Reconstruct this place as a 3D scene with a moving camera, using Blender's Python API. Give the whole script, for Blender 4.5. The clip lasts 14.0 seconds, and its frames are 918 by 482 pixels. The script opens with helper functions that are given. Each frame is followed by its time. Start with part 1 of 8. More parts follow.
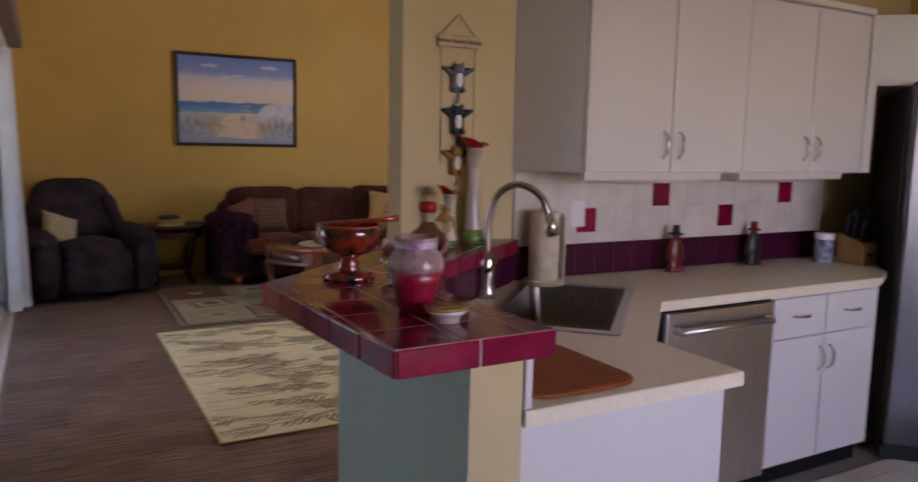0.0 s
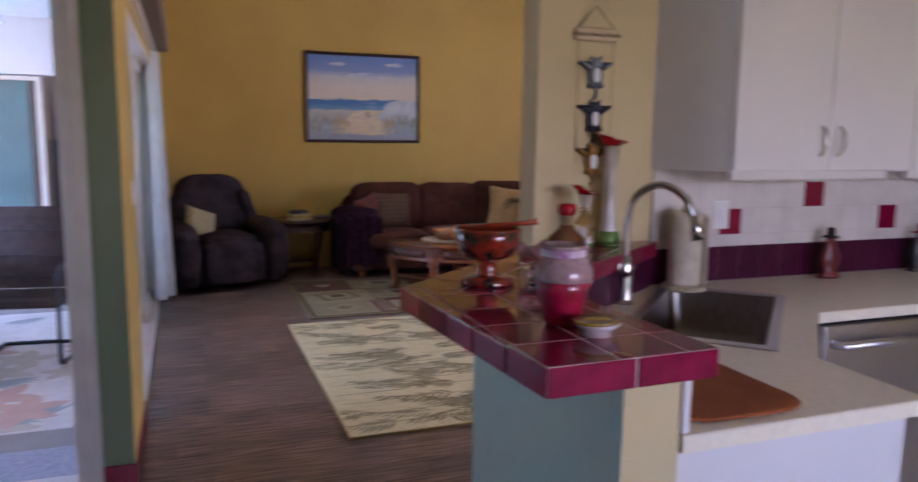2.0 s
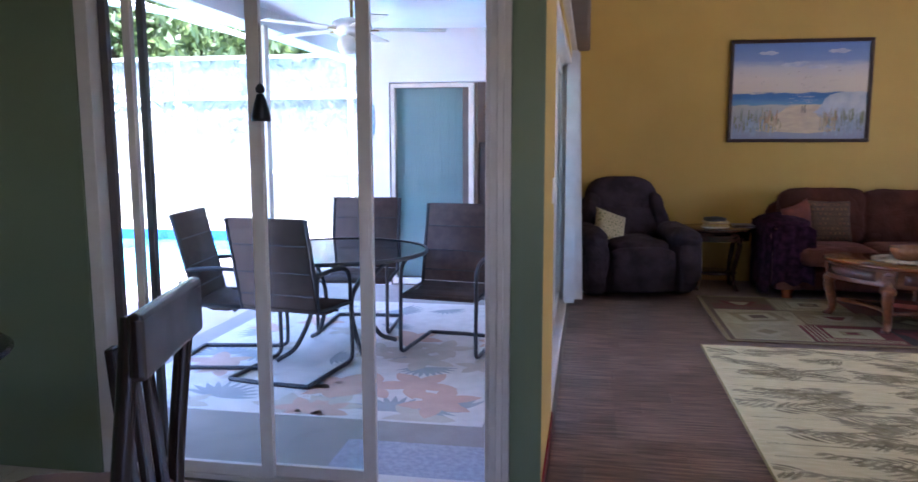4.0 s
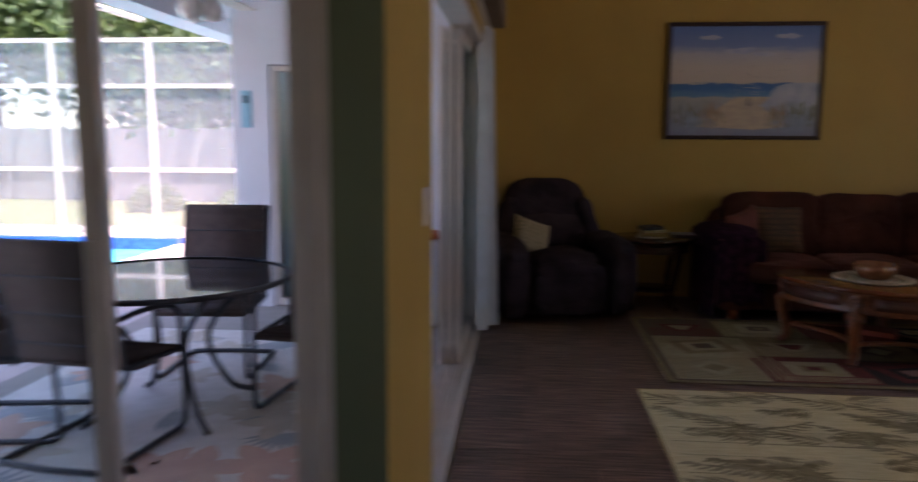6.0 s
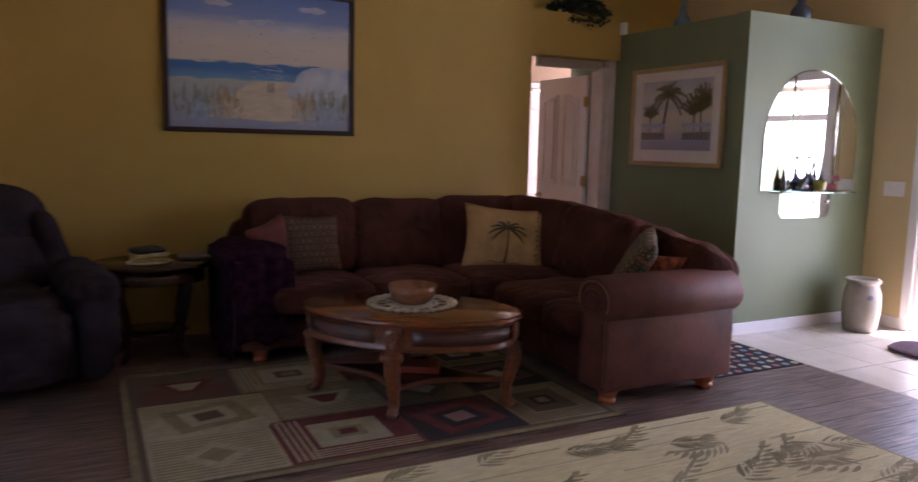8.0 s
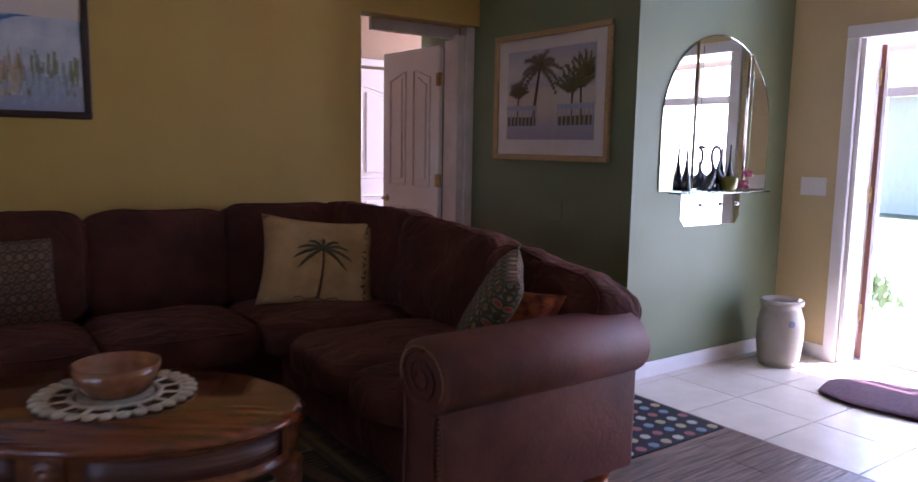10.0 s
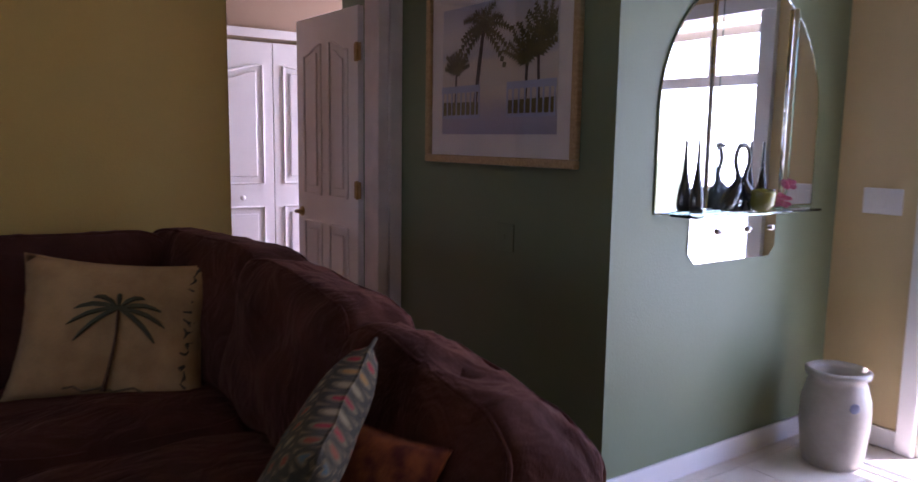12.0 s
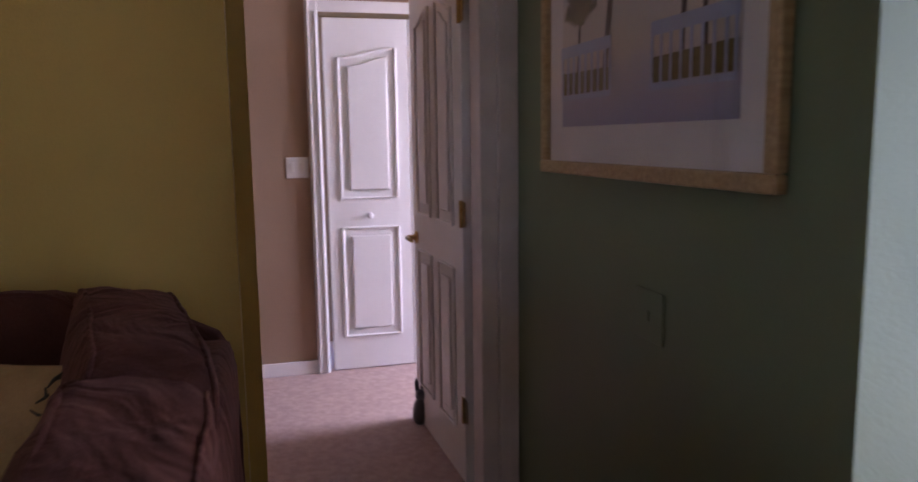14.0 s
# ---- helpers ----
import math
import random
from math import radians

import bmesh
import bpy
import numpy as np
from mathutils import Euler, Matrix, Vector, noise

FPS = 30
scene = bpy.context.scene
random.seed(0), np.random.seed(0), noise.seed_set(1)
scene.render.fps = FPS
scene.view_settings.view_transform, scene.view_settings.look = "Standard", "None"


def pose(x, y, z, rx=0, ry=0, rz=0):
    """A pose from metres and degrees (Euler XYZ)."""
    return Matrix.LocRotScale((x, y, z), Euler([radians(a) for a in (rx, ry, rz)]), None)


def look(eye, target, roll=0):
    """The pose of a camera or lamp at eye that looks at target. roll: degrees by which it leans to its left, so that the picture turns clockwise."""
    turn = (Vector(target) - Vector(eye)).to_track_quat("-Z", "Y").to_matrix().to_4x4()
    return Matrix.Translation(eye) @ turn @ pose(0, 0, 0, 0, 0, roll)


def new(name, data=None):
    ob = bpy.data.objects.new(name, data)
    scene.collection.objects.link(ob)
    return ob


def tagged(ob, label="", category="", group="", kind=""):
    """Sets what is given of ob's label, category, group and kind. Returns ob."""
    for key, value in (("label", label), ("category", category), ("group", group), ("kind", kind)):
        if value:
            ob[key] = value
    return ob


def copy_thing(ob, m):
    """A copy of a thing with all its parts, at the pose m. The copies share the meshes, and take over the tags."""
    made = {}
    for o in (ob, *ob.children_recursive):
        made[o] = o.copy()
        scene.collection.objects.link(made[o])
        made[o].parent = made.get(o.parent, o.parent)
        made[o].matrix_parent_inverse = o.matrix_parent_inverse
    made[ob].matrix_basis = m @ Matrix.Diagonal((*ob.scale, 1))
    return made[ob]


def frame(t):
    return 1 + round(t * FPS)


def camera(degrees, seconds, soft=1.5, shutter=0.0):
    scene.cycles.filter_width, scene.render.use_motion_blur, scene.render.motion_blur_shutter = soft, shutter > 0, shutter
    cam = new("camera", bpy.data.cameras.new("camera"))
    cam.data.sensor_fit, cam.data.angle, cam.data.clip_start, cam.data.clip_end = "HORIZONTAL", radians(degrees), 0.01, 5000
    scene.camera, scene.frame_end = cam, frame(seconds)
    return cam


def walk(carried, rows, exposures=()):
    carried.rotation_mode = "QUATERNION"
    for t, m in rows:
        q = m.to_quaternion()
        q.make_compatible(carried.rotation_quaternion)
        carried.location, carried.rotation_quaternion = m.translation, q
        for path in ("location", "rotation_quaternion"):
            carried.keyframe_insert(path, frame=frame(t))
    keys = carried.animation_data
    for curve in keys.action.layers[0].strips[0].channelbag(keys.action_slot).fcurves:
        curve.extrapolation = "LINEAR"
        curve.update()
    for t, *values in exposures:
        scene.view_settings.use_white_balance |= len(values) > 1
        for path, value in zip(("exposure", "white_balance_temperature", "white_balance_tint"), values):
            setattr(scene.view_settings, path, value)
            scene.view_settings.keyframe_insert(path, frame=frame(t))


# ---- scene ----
cam = camera(63.3, 14.0, shutter=0.6)
PATH = [
    (0, (0.379, 0.268, 1.467), (1.344, 2.002, 1.215), 1.2),
    (0.5, (0.427, 0.341, 1.463), (1.51, 2.003, 1.213), 1.3),
    (1, (0.447, 0.38, 1.469), (1.52, 2.048, 1.211), 1.3),
    (1.5, (0.407, 0.386, 1.481), (1.34, 2.135, 1.212), 0.7),
    (2, (0.351, 0.371, 1.486), (1.036, 2.23, 1.211), 0.7),
    (2.5, (0.314, 0.395, 1.481), (0.673, 2.344, 1.206), 0.3),
    (3, (0.271, 0.500, 1.439), (0.296, 2.483, 1.178), -0.1),
    (5.5, (0.281, 1.760, 1.407), (-0.160, 3.694, 1.142), -0.1),
    (6, (0.408, 2.065, 1.402), (0.237, 4.040, 1.132), 0.3),
    (6.5, (0.546, 2.396, 1.455), (0.690, 4.370, 1.171), 0.7),
    (7, (0.664, 2.741, 1.397), (1.138, 4.666, 1.135), 1.0),
    (7.5, (0.957, 3.119, 1.341), (1.666, 4.972, 1.092), 1.2),
    (8, (1.142, 3.44, 1.357), (2.035, 5.212, 1.105), 1.3),
    (8.5, (1.388, 3.76, 1.336), (2.405, 5.465, 1.092), 1.2),
    (9, (1.674, 4.064, 1.293), (2.773, 5.719, 1.06), 1.4),
    (11.5, (3.152, 5.294, 1.34), (4.319, 6.897, 1.078), 1.0),
    (12, (3.47, 5.531, 1.334), (4.596, 7.162, 1.068), 0.9),
    (12.5, (3.812, 5.768, 1.314), (4.848, 7.46, 1.062), 1.0),
    (13, (4.111, 5.997, 1.331), (5.015, 7.762, 1.073), 0.0),
    (13.5, (4.342, 6.25, 1.335), (5.081, 8.09, 1.07), -0.2),
    (14, (4.573, 6.529, 1.336), (5.093, 8.442, 1.064), -0.8),
]
EXPOSURES = [(0, 3.62, 6500, 42), (1.5, 3.78, 6250, 42), (2, 3.85, 5800, 41), (3, 3.95, 5150, 38), (5.5, 2.75, 6300, 34), (6.0, 2.25, 6450, 36), (6.6, 2.45, 6350, 38), (7.5, 2.8, 6250, 42), (9, 3.0, 5750, 42), (11.5, 2.6, 5420, 43), (14, 2.62, 5480, 38)]
walk(cam, [(t, look(eye, target, roll)) for t, eye, target, roll in PATH], EXPOSURES)

# ---- world, sun, daylight ----
world = bpy.data.worlds.new("world")
scene.world = world
world.use_nodes = True
wn = world.node_tree
sky = wn.nodes.new("ShaderNodeTexSky")
sky.sky_type, sky.sun_disc = "NISHITA", False
sky.sun_elevation, sky.sun_rotation = radians(70), radians(110)
wn.nodes["Background"].inputs[1].default_value = 0.15
wn.links.new(sky.outputs[0], wn.nodes["Background"].inputs[0])
sun = new("sun", bpy.data.lights.new("sun", "SUN"))
sun.data.energy, sun.data.angle, sun.data.color = 4.6, radians(0.6), (1, 0.95, 0.88)
sun.matrix_world = look((0, 0, 0), (-0.27, 0.16, -1.0))


def window_light(x, y, z, target, w, h, power, tint=(0.93, 0.96, 1.0)):
    ob = new("window_light", bpy.data.lights.new("window_light", "AREA"))
    ob.data.shape, ob.data.size, ob.data.size_y, ob.data.energy = "RECTANGLE", w, h, power
    ob.data.color = tint
    ob.matrix_world = look((x, y, z), target)


window_light(2.6, -2.06, 1.6, (2.6, 0, 1.3), 2.2, 1.2, 1.4)
window_light(7.9, 10.1, 1.5, (5, 10.1, 1.0), 1.0, 1.2, 22, (1.0, 0.97, 0.90))
window_light(7.12, 5.02, 1.25, (5, 5.02, 1.0), 1.1, 1.9, 4)
window_light(7.5, 6.45, 1.0, (5, 6.4, 0.9), 0.9, 1.9, 7)

# ---- materials ----
def M(name, col, rough=0.6, col2=None, scale=8.0, stretch=(1, 1, 1), fine=0.0, bump=0.0, bscale=None, metal=0.0, coat=0.0, rand=0.0, spec=0.5):
    m = bpy.data.materials.new(name)
    m.use_nodes = True
    nt = m.node_tree
    N, L = nt.nodes, nt.links
    b = N["Principled BSDF"]
    b.inputs["Roughness"].default_value, b.inputs["Metallic"].default_value = rough, metal
    b.inputs["Coat Weight"].default_value, b.inputs["Coat Roughness"].default_value = coat, 0.08
    b.inputs["Specular IOR Level"].default_value = spec
    tc, mp = N.new("ShaderNodeTexCoord"), N.new("ShaderNodeMapping")
    mp.inputs["Scale"].default_value = stretch
    L.new(tc.outputs["Object"], mp.inputs[0])
    n1 = N.new("ShaderNodeTexNoise")
    n1.inputs["Scale"].default_value, n1.inputs["Detail"].default_value = scale, 6
    L.new(mp.outputs[0], n1.inputs["Vector"])
    n2 = N.new("ShaderNodeTexNoise")
    n2.inputs["Scale"].default_value, n2.inputs["Detail"].default_value = bscale or scale * 12, 4
    L.new(mp.outputs[0], n2.inputs["Vector"])
    ramp = N.new("ShaderNodeValToRGB")
    ramp.color_ramp.elements[0].position, ramp.color_ramp.elements[1].position = 0.36, 0.66
    c2 = col2 or tuple(c * 0.88 for c in col)
    ramp.color_ramp.elements[0].color, ramp.color_ramp.elements[1].color = (*c2, 1), (*col, 1)
    L.new(n1.outputs[0], ramp.inputs[0])
    out = ramp.outputs[0]
    if fine or rand:
        hsv = N.new("ShaderNodeHueSaturation")
        L.new(out, hsv.inputs["Color"])
        add = N.new("ShaderNodeMath")
        add.operation, add.inputs[1].default_value, add.inputs[2].default_value = "MULTIPLY_ADD", fine, 1 - fine / 2
        L.new(n2.outputs[0], add.inputs[0])
        val = add.outputs[0]
        if rand:
            oi = N.new("ShaderNodeObjectInfo")
            r = N.new("ShaderNodeMath")
            r.operation, r.inputs[1].default_value = "MULTIPLY_ADD", rand
            L.new(oi.outputs["Random"], r.inputs[0])
            sub = N.new("ShaderNodeMath")
            sub.operation, sub.inputs[1].default_value = "SUBTRACT", rand / 2
            L.new(val, sub.inputs[0])
            L.new(sub.outputs[0], r.inputs[2])
            val = r.outputs[0]
        L.new(val, hsv.inputs["Value"])
        out = hsv.outputs[0]
    L.new(out, b.inputs["Base Color"])
    if bump:
        bp = N.new("ShaderNodeBump")
        bp.inputs["Strength"].default_value, bp.inputs["Distance"].default_value = bump, 0.004
        L.new(n2.outputs[0], bp.inputs["Height"])
        L.new(bp.outputs[0], b.inputs["Normal"])
    return m


def glass(name, col=(0.95, 1, 0.98), rough=0.0):
    m = M(name, col, rough)
    b = m.node_tree.nodes["Principled BSDF"]
    b.inputs["Transmission Weight"].default_value, b.inputs["IOR"].default_value = 1.0, 1.45
    for l in list(b.inputs["Base Color"].links):
        m.node_tree.links.remove(l)
    b.inputs["Base Color"].default_value = (*col, 1)
    return m


def pane_material(name="window_pane", tint=(0.9, 0.95, 0.94), base=0.025):
    m = bpy.data.materials.new(name)
    m.use_nodes = True
    N, L = m.node_tree.nodes, m.node_tree.links
    tr, gl, mix, fr = N.new("ShaderNodeBsdfTransparent"), N.new("ShaderNodeBsdfGlossy"), N.new("ShaderNodeMixShader"), N.new("ShaderNodeLayerWeight")
    tr.inputs[0].default_value = (*tint, 1)
    gl.inputs["Roughness"].default_value = 0.02
    pw, sc = N.new("ShaderNodeMath"), N.new("ShaderNodeMath")
    pw.operation, pw.inputs[1].default_value = "POWER", 4.0
    sc.operation, sc.inputs[1].default_value, sc.inputs[2].default_value = "MULTIPLY_ADD", 0.8, base
    L.new(fr.outputs["Facing"], pw.inputs[0])
    L.new(pw.outputs[0], sc.inputs[0])
    L.new(sc.outputs[0], mix.inputs[0])
    L.new(tr.outputs[0], mix.inputs[1])
    L.new(gl.outputs[0], mix.inputs[2])
    L.new(mix.outputs[0], N["Material Output"].inputs[0])
    return m


YELLOW = M("yellow_paint", (0.49, 0.325, 0.075), 0.55, (0.45, 0.292, 0.062), 1.5, fine=0.05, bump=0.25, bscale=130)
GREEN = M("green_paint", (0.165, 0.205, 0.115), 0.5, (0.15, 0.185, 0.10), 1.5, fine=0.05, bump=0.25, bscale=130)
PALEBLUE = M("pale_blue_paint", (0.47, 0.64, 0.62), 0.5, (0.44, 0.60, 0.58), 2, fine=0.04, bump=0.25, bscale=130)
CREAM = M("cream_paint", (0.62, 0.48, 0.25), 0.55, (0.58, 0.45, 0.23), 2, fine=0.05, bump=0.25, bscale=130)
TAN = M("tan_paint", (0.36, 0.25, 0.17), 0.6, (0.33, 0.225, 0.15), 2, fine=0.05, bump=0.25, bscale=130)
STUCCO = M("stucco", (0.68, 0.66, 0.68), 0.85, (0.62, 0.6, 0.62), 2, fine=0.1, bump=0.6, bscale=90)
CEILING = M("ceiling_paint", (0.72, 0.68, 0.58), 0.9, fine=0.08, bump=0.6, bscale=60)
WHITE = M("white_gloss_paint", (0.78, 0.76, 0.76), 0.35, (0.74, 0.72, 0.72), 3, fine=0.03, bump=0.05)
LAMINATE = M("cabinet_laminate", (0.74, 0.69, 0.66), 0.38, (0.71, 0.66, 0.63), 2, fine=0.03)
COUNTER = M("counter_laminate", (0.86, 0.76, 0.58), 0.3, (0.80, 0.69, 0.52), 60, fine=0.1)
PLANK = M("vinyl_plank", (0.29, 0.19, 0.145), 0.4, (0.065, 0.04, 0.03), 4, (1.0, 18, 18), fine=0.8, bump=0.2, bscale=24, rand=0.45, spec=0.38)
TILE = M("floor_tile", (0.70, 0.63, 0.53), 0.25, (0.63, 0.56, 0.46), 6, fine=0.08, bump=0.05, rand=0.06)
GROUT = M("grout", (0.30, 0.27, 0.24), 0.9, fine=0.2)
CARPET = M("pink_carpet", (0.46, 0.33, 0.30), 0.95, (0.37, 0.255, 0.235), 30, fine=0.5, bump=1.0, bscale=260)
BURGUNDY = M("burgundy_tile", (0.26, 0.008, 0.042), 0.10, (0.19, 0.005, 0.028), 14, fine=0.2, bump=0.06, bscale=25, rand=0.25, spec=0.5)
WHITE_GROUT = M("white_grout", (0.50, 0.37, 0.38), 0.9, fine=0.15)
SPLASH = M("backsplash_tile", (0.70, 0.63, 0.58), 0.2, fine=0.04, rand=0.05)
STEEL = M("brushed_steel", (0.62, 0.58, 0.56), 0.34, (0.52, 0.49, 0.47), 3, (60, 60, 1), fine=0.12, metal=1.0)
CHROME = M("brushed_nickel", (0.62, 0.58, 0.54), 0.22, metal=1.0)
BLACK = M("black_plastic", (0.010, 0.010, 0.012), 0.35, spec=0.3)
BRASS = M("aged_brass", (0.42, 0.30, 0.12), 0.3, (0.3, 0.2, 0.08), 30, metal=1.0)
SOFA = M("brown_microfibre", (0.085, 0.028, 0.017), 0.85, (0.045, 0.0145, 0.01), 4, fine=0.4, bump=0.5, bscale=170, spec=0.12)
RECLINER = M("dark_plush", (0.050, 0.036, 0.043), 0.95, (0.026, 0.018, 0.022), 6, fine=0.4, bump=0.5, bscale=140, spec=0.1)
sb = SOFA.node_tree.nodes["Principled BSDF"]
sb.inputs["Sheen Weight"].default_value, sb.inputs["Sheen Roughness"].default_value = 0.2, 0.4
sb.inputs["Sheen Tint"].default_value = (0.75, 0.33, 0.24, 1)
def add_wrinkles(m, scale_, dist):
    """Chain a broad, creased bump under the fine one."""
    N, L = m.node_tree.nodes, m.node_tree.links
    tc, nz, bp = N.new("ShaderNodeTexCoord"), N.new("ShaderNodeTexNoise"), N.new("ShaderNodeBump")
    nz.inputs["Scale"].default_value, nz.inputs["Detail"].default_value, nz.inputs["Distortion"].default_value = scale_, 3.0, 1.6
    bp.inputs["Strength"].default_value, bp.inputs["Distance"].default_value = 0.6, dist
    L.new(tc.outputs["Object"], nz.inputs["Vector"])
    L.new(nz.outputs[0], bp.inputs["Height"])
    fine_ = [n for n in N if n.bl_idname == "ShaderNodeBump" and n != bp][0]
    L.new(bp.outputs[0], fine_.inputs["Normal"])


add_wrinkles(SOFA, 5.0, 0.05)
add_wrinkles(RECLINER, 5.0, 0.04)
SOFA_ARM = M("brown_leather_look", (0.155, 0.05, 0.031), 0.6, (0.085, 0.028, 0.02), 5, fine=0.35, bump=0.4, bscale=60, spec=0.3)
THROW = M("dark_plum_throw", (0.040, 0.014, 0.028), 0.98, (0.016, 0.006, 0.012), 20, fine=0.4, bump=0.8, bscale=120, spec=0.05)
CHERRY = M("cherry_wood", (0.21, 0.064, 0.02), 0.32, (0.115, 0.032, 0.010), 5, (1, 9, 9), fine=0.2, coat=0.2)
CHERRY_DARK = M("dark_cherry_wood", (0.10, 0.035, 0.018), 0.25, (0.055, 0.02, 0.012), 6, (1, 8, 8), fine=0.2, coat=0.35)
ESPRESSO = M("espresso_wood", (0.02, 0.010, 0.008), 0.25, (0.010, 0.006, 0.005), 6, (1, 8, 8), fine=0.2, coat=0.3)
OAK = M("light_oak", (0.48, 0.33, 0.16), 0.4, (0.36, 0.23, 0.10), 6, (14, 1, 14), fine=0.2, bump=0.1)
RUG_CREAM = M("cream_rug_pile", (0.78, 0.69, 0.40), 0.95, (0.66, 0.57, 0.31), 9, (1, 6, 1), fine=0.3, bump=0.8, bscale=220)
RUG_LEAF = M("olive_rug_pile", (0.20, 0.165, 0.075), 0.95, (0.36, 0.30, 0.155), 18, fine=0.3, bump=0.8, bscale=220)
RUG_EDGE = M("gold_rug_binding", (0.34, 0.26, 0.10), 0.9, fine=0.3, bump=0.6, bscale=200)
DOILY = M("crochet_cotton", (0.60, 0.54, 0.40), 0.95, (0.42, 0.37, 0.26), 60, bump=1.0, bscale=160)
AMBER = glass("amber_glass", (0.80, 0.42, 0.25), 0.08)
CLEAR = glass("clear_glass")
PANE = pane_material()
GLAZE = pane_material("picture_glazing", (0.99, 0.99, 0.99), 0.04)
MIRROR = M("mirror_silver", (0.92, 0.94, 0.93), 0.01, (0.92, 0.94, 0.93), metal=1.0)
ALU = M("white_aluminium", (0.64, 0.58, 0.52), 0.4, (0.58, 0.52, 0.46), 8, fine=0.05)
BRONZE = M("bronze_aluminium", (0.09, 0.07, 0.06), 0.4)
PATIO = M("patio_paint", (0.52, 0.42, 0.40), 0.8, (0.45, 0.36, 0.34), 3, fine=0.15, bump=0.4, bscale=60)
WATER = M("pool_water", (0.10, 0.55, 0.62), 0.05, (0.05, 0.42, 0.52), 3, bump=0.4, bscale=6)
POOLTILE = M("blue_pool_tile", (0.02, 0.06, 0.35), 0.2, (0.05, 0.15, 0.5), 20)
GRASS = M("lawn", (0.09, 0.12, 0.035), 0.95, (0.14, 0.13, 0.06), 2, fine=0.5, bump=1, bscale=60)
FENCE = M("weathered_fence", (0.36, 0.33, 0.30), 0.9, (0.26, 0.24, 0.22), 3, (8, 8, 1), fine=0.3, bump=0.4)
LEAF = M("leaf_green", (0.12, 0.17, 0.065), 0.55, (0.08, 0.12, 0.045), 3, fine=0.4, rand=0.3)
lt_ = LEAF.node_tree
l_tr, l_mx = lt_.nodes.new("ShaderNodeBsdfTranslucent"), lt_.nodes.new("ShaderNodeMixShader")
l_tr.inputs[0].default_value, l_mx.inputs[0].default_value = (0.24, 0.34, 0.11, 1), 0.3
lt_.links.new(lt_.nodes["Principled BSDF"].outputs[0], l_mx.inputs[1])
lt_.links.new(l_tr.outputs[0], l_mx.inputs[2])
lt_.links.new(l_mx.outputs[0], lt_.nodes["Material Output"].inputs[0])
BARK = M("bark", (0.14, 0.10, 0.075), 0.95, (0.09, 0.065, 0.05), 8, (3, 3, 1), fine=0.4, bump=1)
SLING = M("brown_sling_fabric", (0.075, 0.05, 0.042), 0.9, (0.055, 0.037, 0.032), 20, fine=0.4, bump=0.6, bscale=200)
IRON = M("dark_powder_coat", (0.02, 0.021, 0.026), 0.45)


# ---- mesh helpers ----
def obj(name, bm, mat, parent=None, label="", smooth=False):
    me = bpy.data.meshes.new(name)
    bmesh.ops.recalc_face_normals(bm, faces=bm.faces[:])
    bm.to_mesh(me)
    bm.free()
    for m in mat if isinstance(mat, (list, tuple)) else [mat]:
        me.materials.append(m)
    if smooth:
        for p in me.polygons:
            p.use_smooth = True
    ob = new(name, me)
    if parent:
        ob.parent = parent
    if label:
        ob["label"] = label
    return ob


def part(name, bm, mat, parent, label="", smooth=False):
    return obj(name, bm, mat, parent, label, smooth)


def thing(name, x, y, z, rz=0, label="", category="", group=""):
    ob = new(name)
    ob.matrix_world = pose(x, y, z, 0, 0, rz)
    ob.empty_display_size = 0.1
    return tagged(ob, label, category, group)


def struct(name, bm, mat, label="", smooth=False, parent=None):
    return tagged(obj(name, bm, mat, parent, "", smooth), label, "", "", "structure")


def box(x0, x1, y0, y1, z0, z1, bev=0.0, bm=None, m=None, seg=2):
    t = bmesh.new()
    bmesh.ops.create_cube(t, size=1)
    for v in t.verts:
        v.co = Vector(((x0 + x1) / 2 + v.co.x * (x1 - x0), (y0 + y1) / 2 + v.co.y * (y1 - y0), (z0 + z1) / 2 + v.co.z * (z1 - z0)))
    if bev:
        bmesh.ops.bevel(t, geom=t.edges[:], offset=bev, segments=seg, profile=0.5, affect="EDGES")
    if m:
        bmesh.ops.transform(t, matrix=m, verts=t.verts[:])
    return merge(bm, t)


def merge(bm, t):
    if bm is None:
        return t
    me = bpy.data.meshes.new("tmp")
    t.to_mesh(me)
    t.free()
    bm.from_mesh(me)
    bpy.data.meshes.remove(me)
    return bm


def boxes(rows, bev=0.0):
    bm = bmesh.new()
    for r in rows:
        box(*r, bev=bev, bm=bm)
    return bm


def prism(poly, z0, z1, bm=None, bev=0.0, m=None):
    t = bmesh.new()
    f = t.faces.new([t.verts.new((x, y, z0)) for x, y in poly])
    ext = bmesh.ops.extrude_face_region(t, geom=[f])
    for e in ext["geom"]:
        if isinstance(e, bmesh.types.BMVert):
            e.co.z = z1
    bmesh.ops.recalc_face_normals(t, faces=t.faces[:])
    if bev:
        bmesh.ops.bevel(t, geom=t.edges[:], offset=bev, segments=2, profile=0.5, affect="EDGES")
    if m:
        bmesh.ops.transform(t, matrix=m, verts=t.verts[:])
    return merge(bm, t)


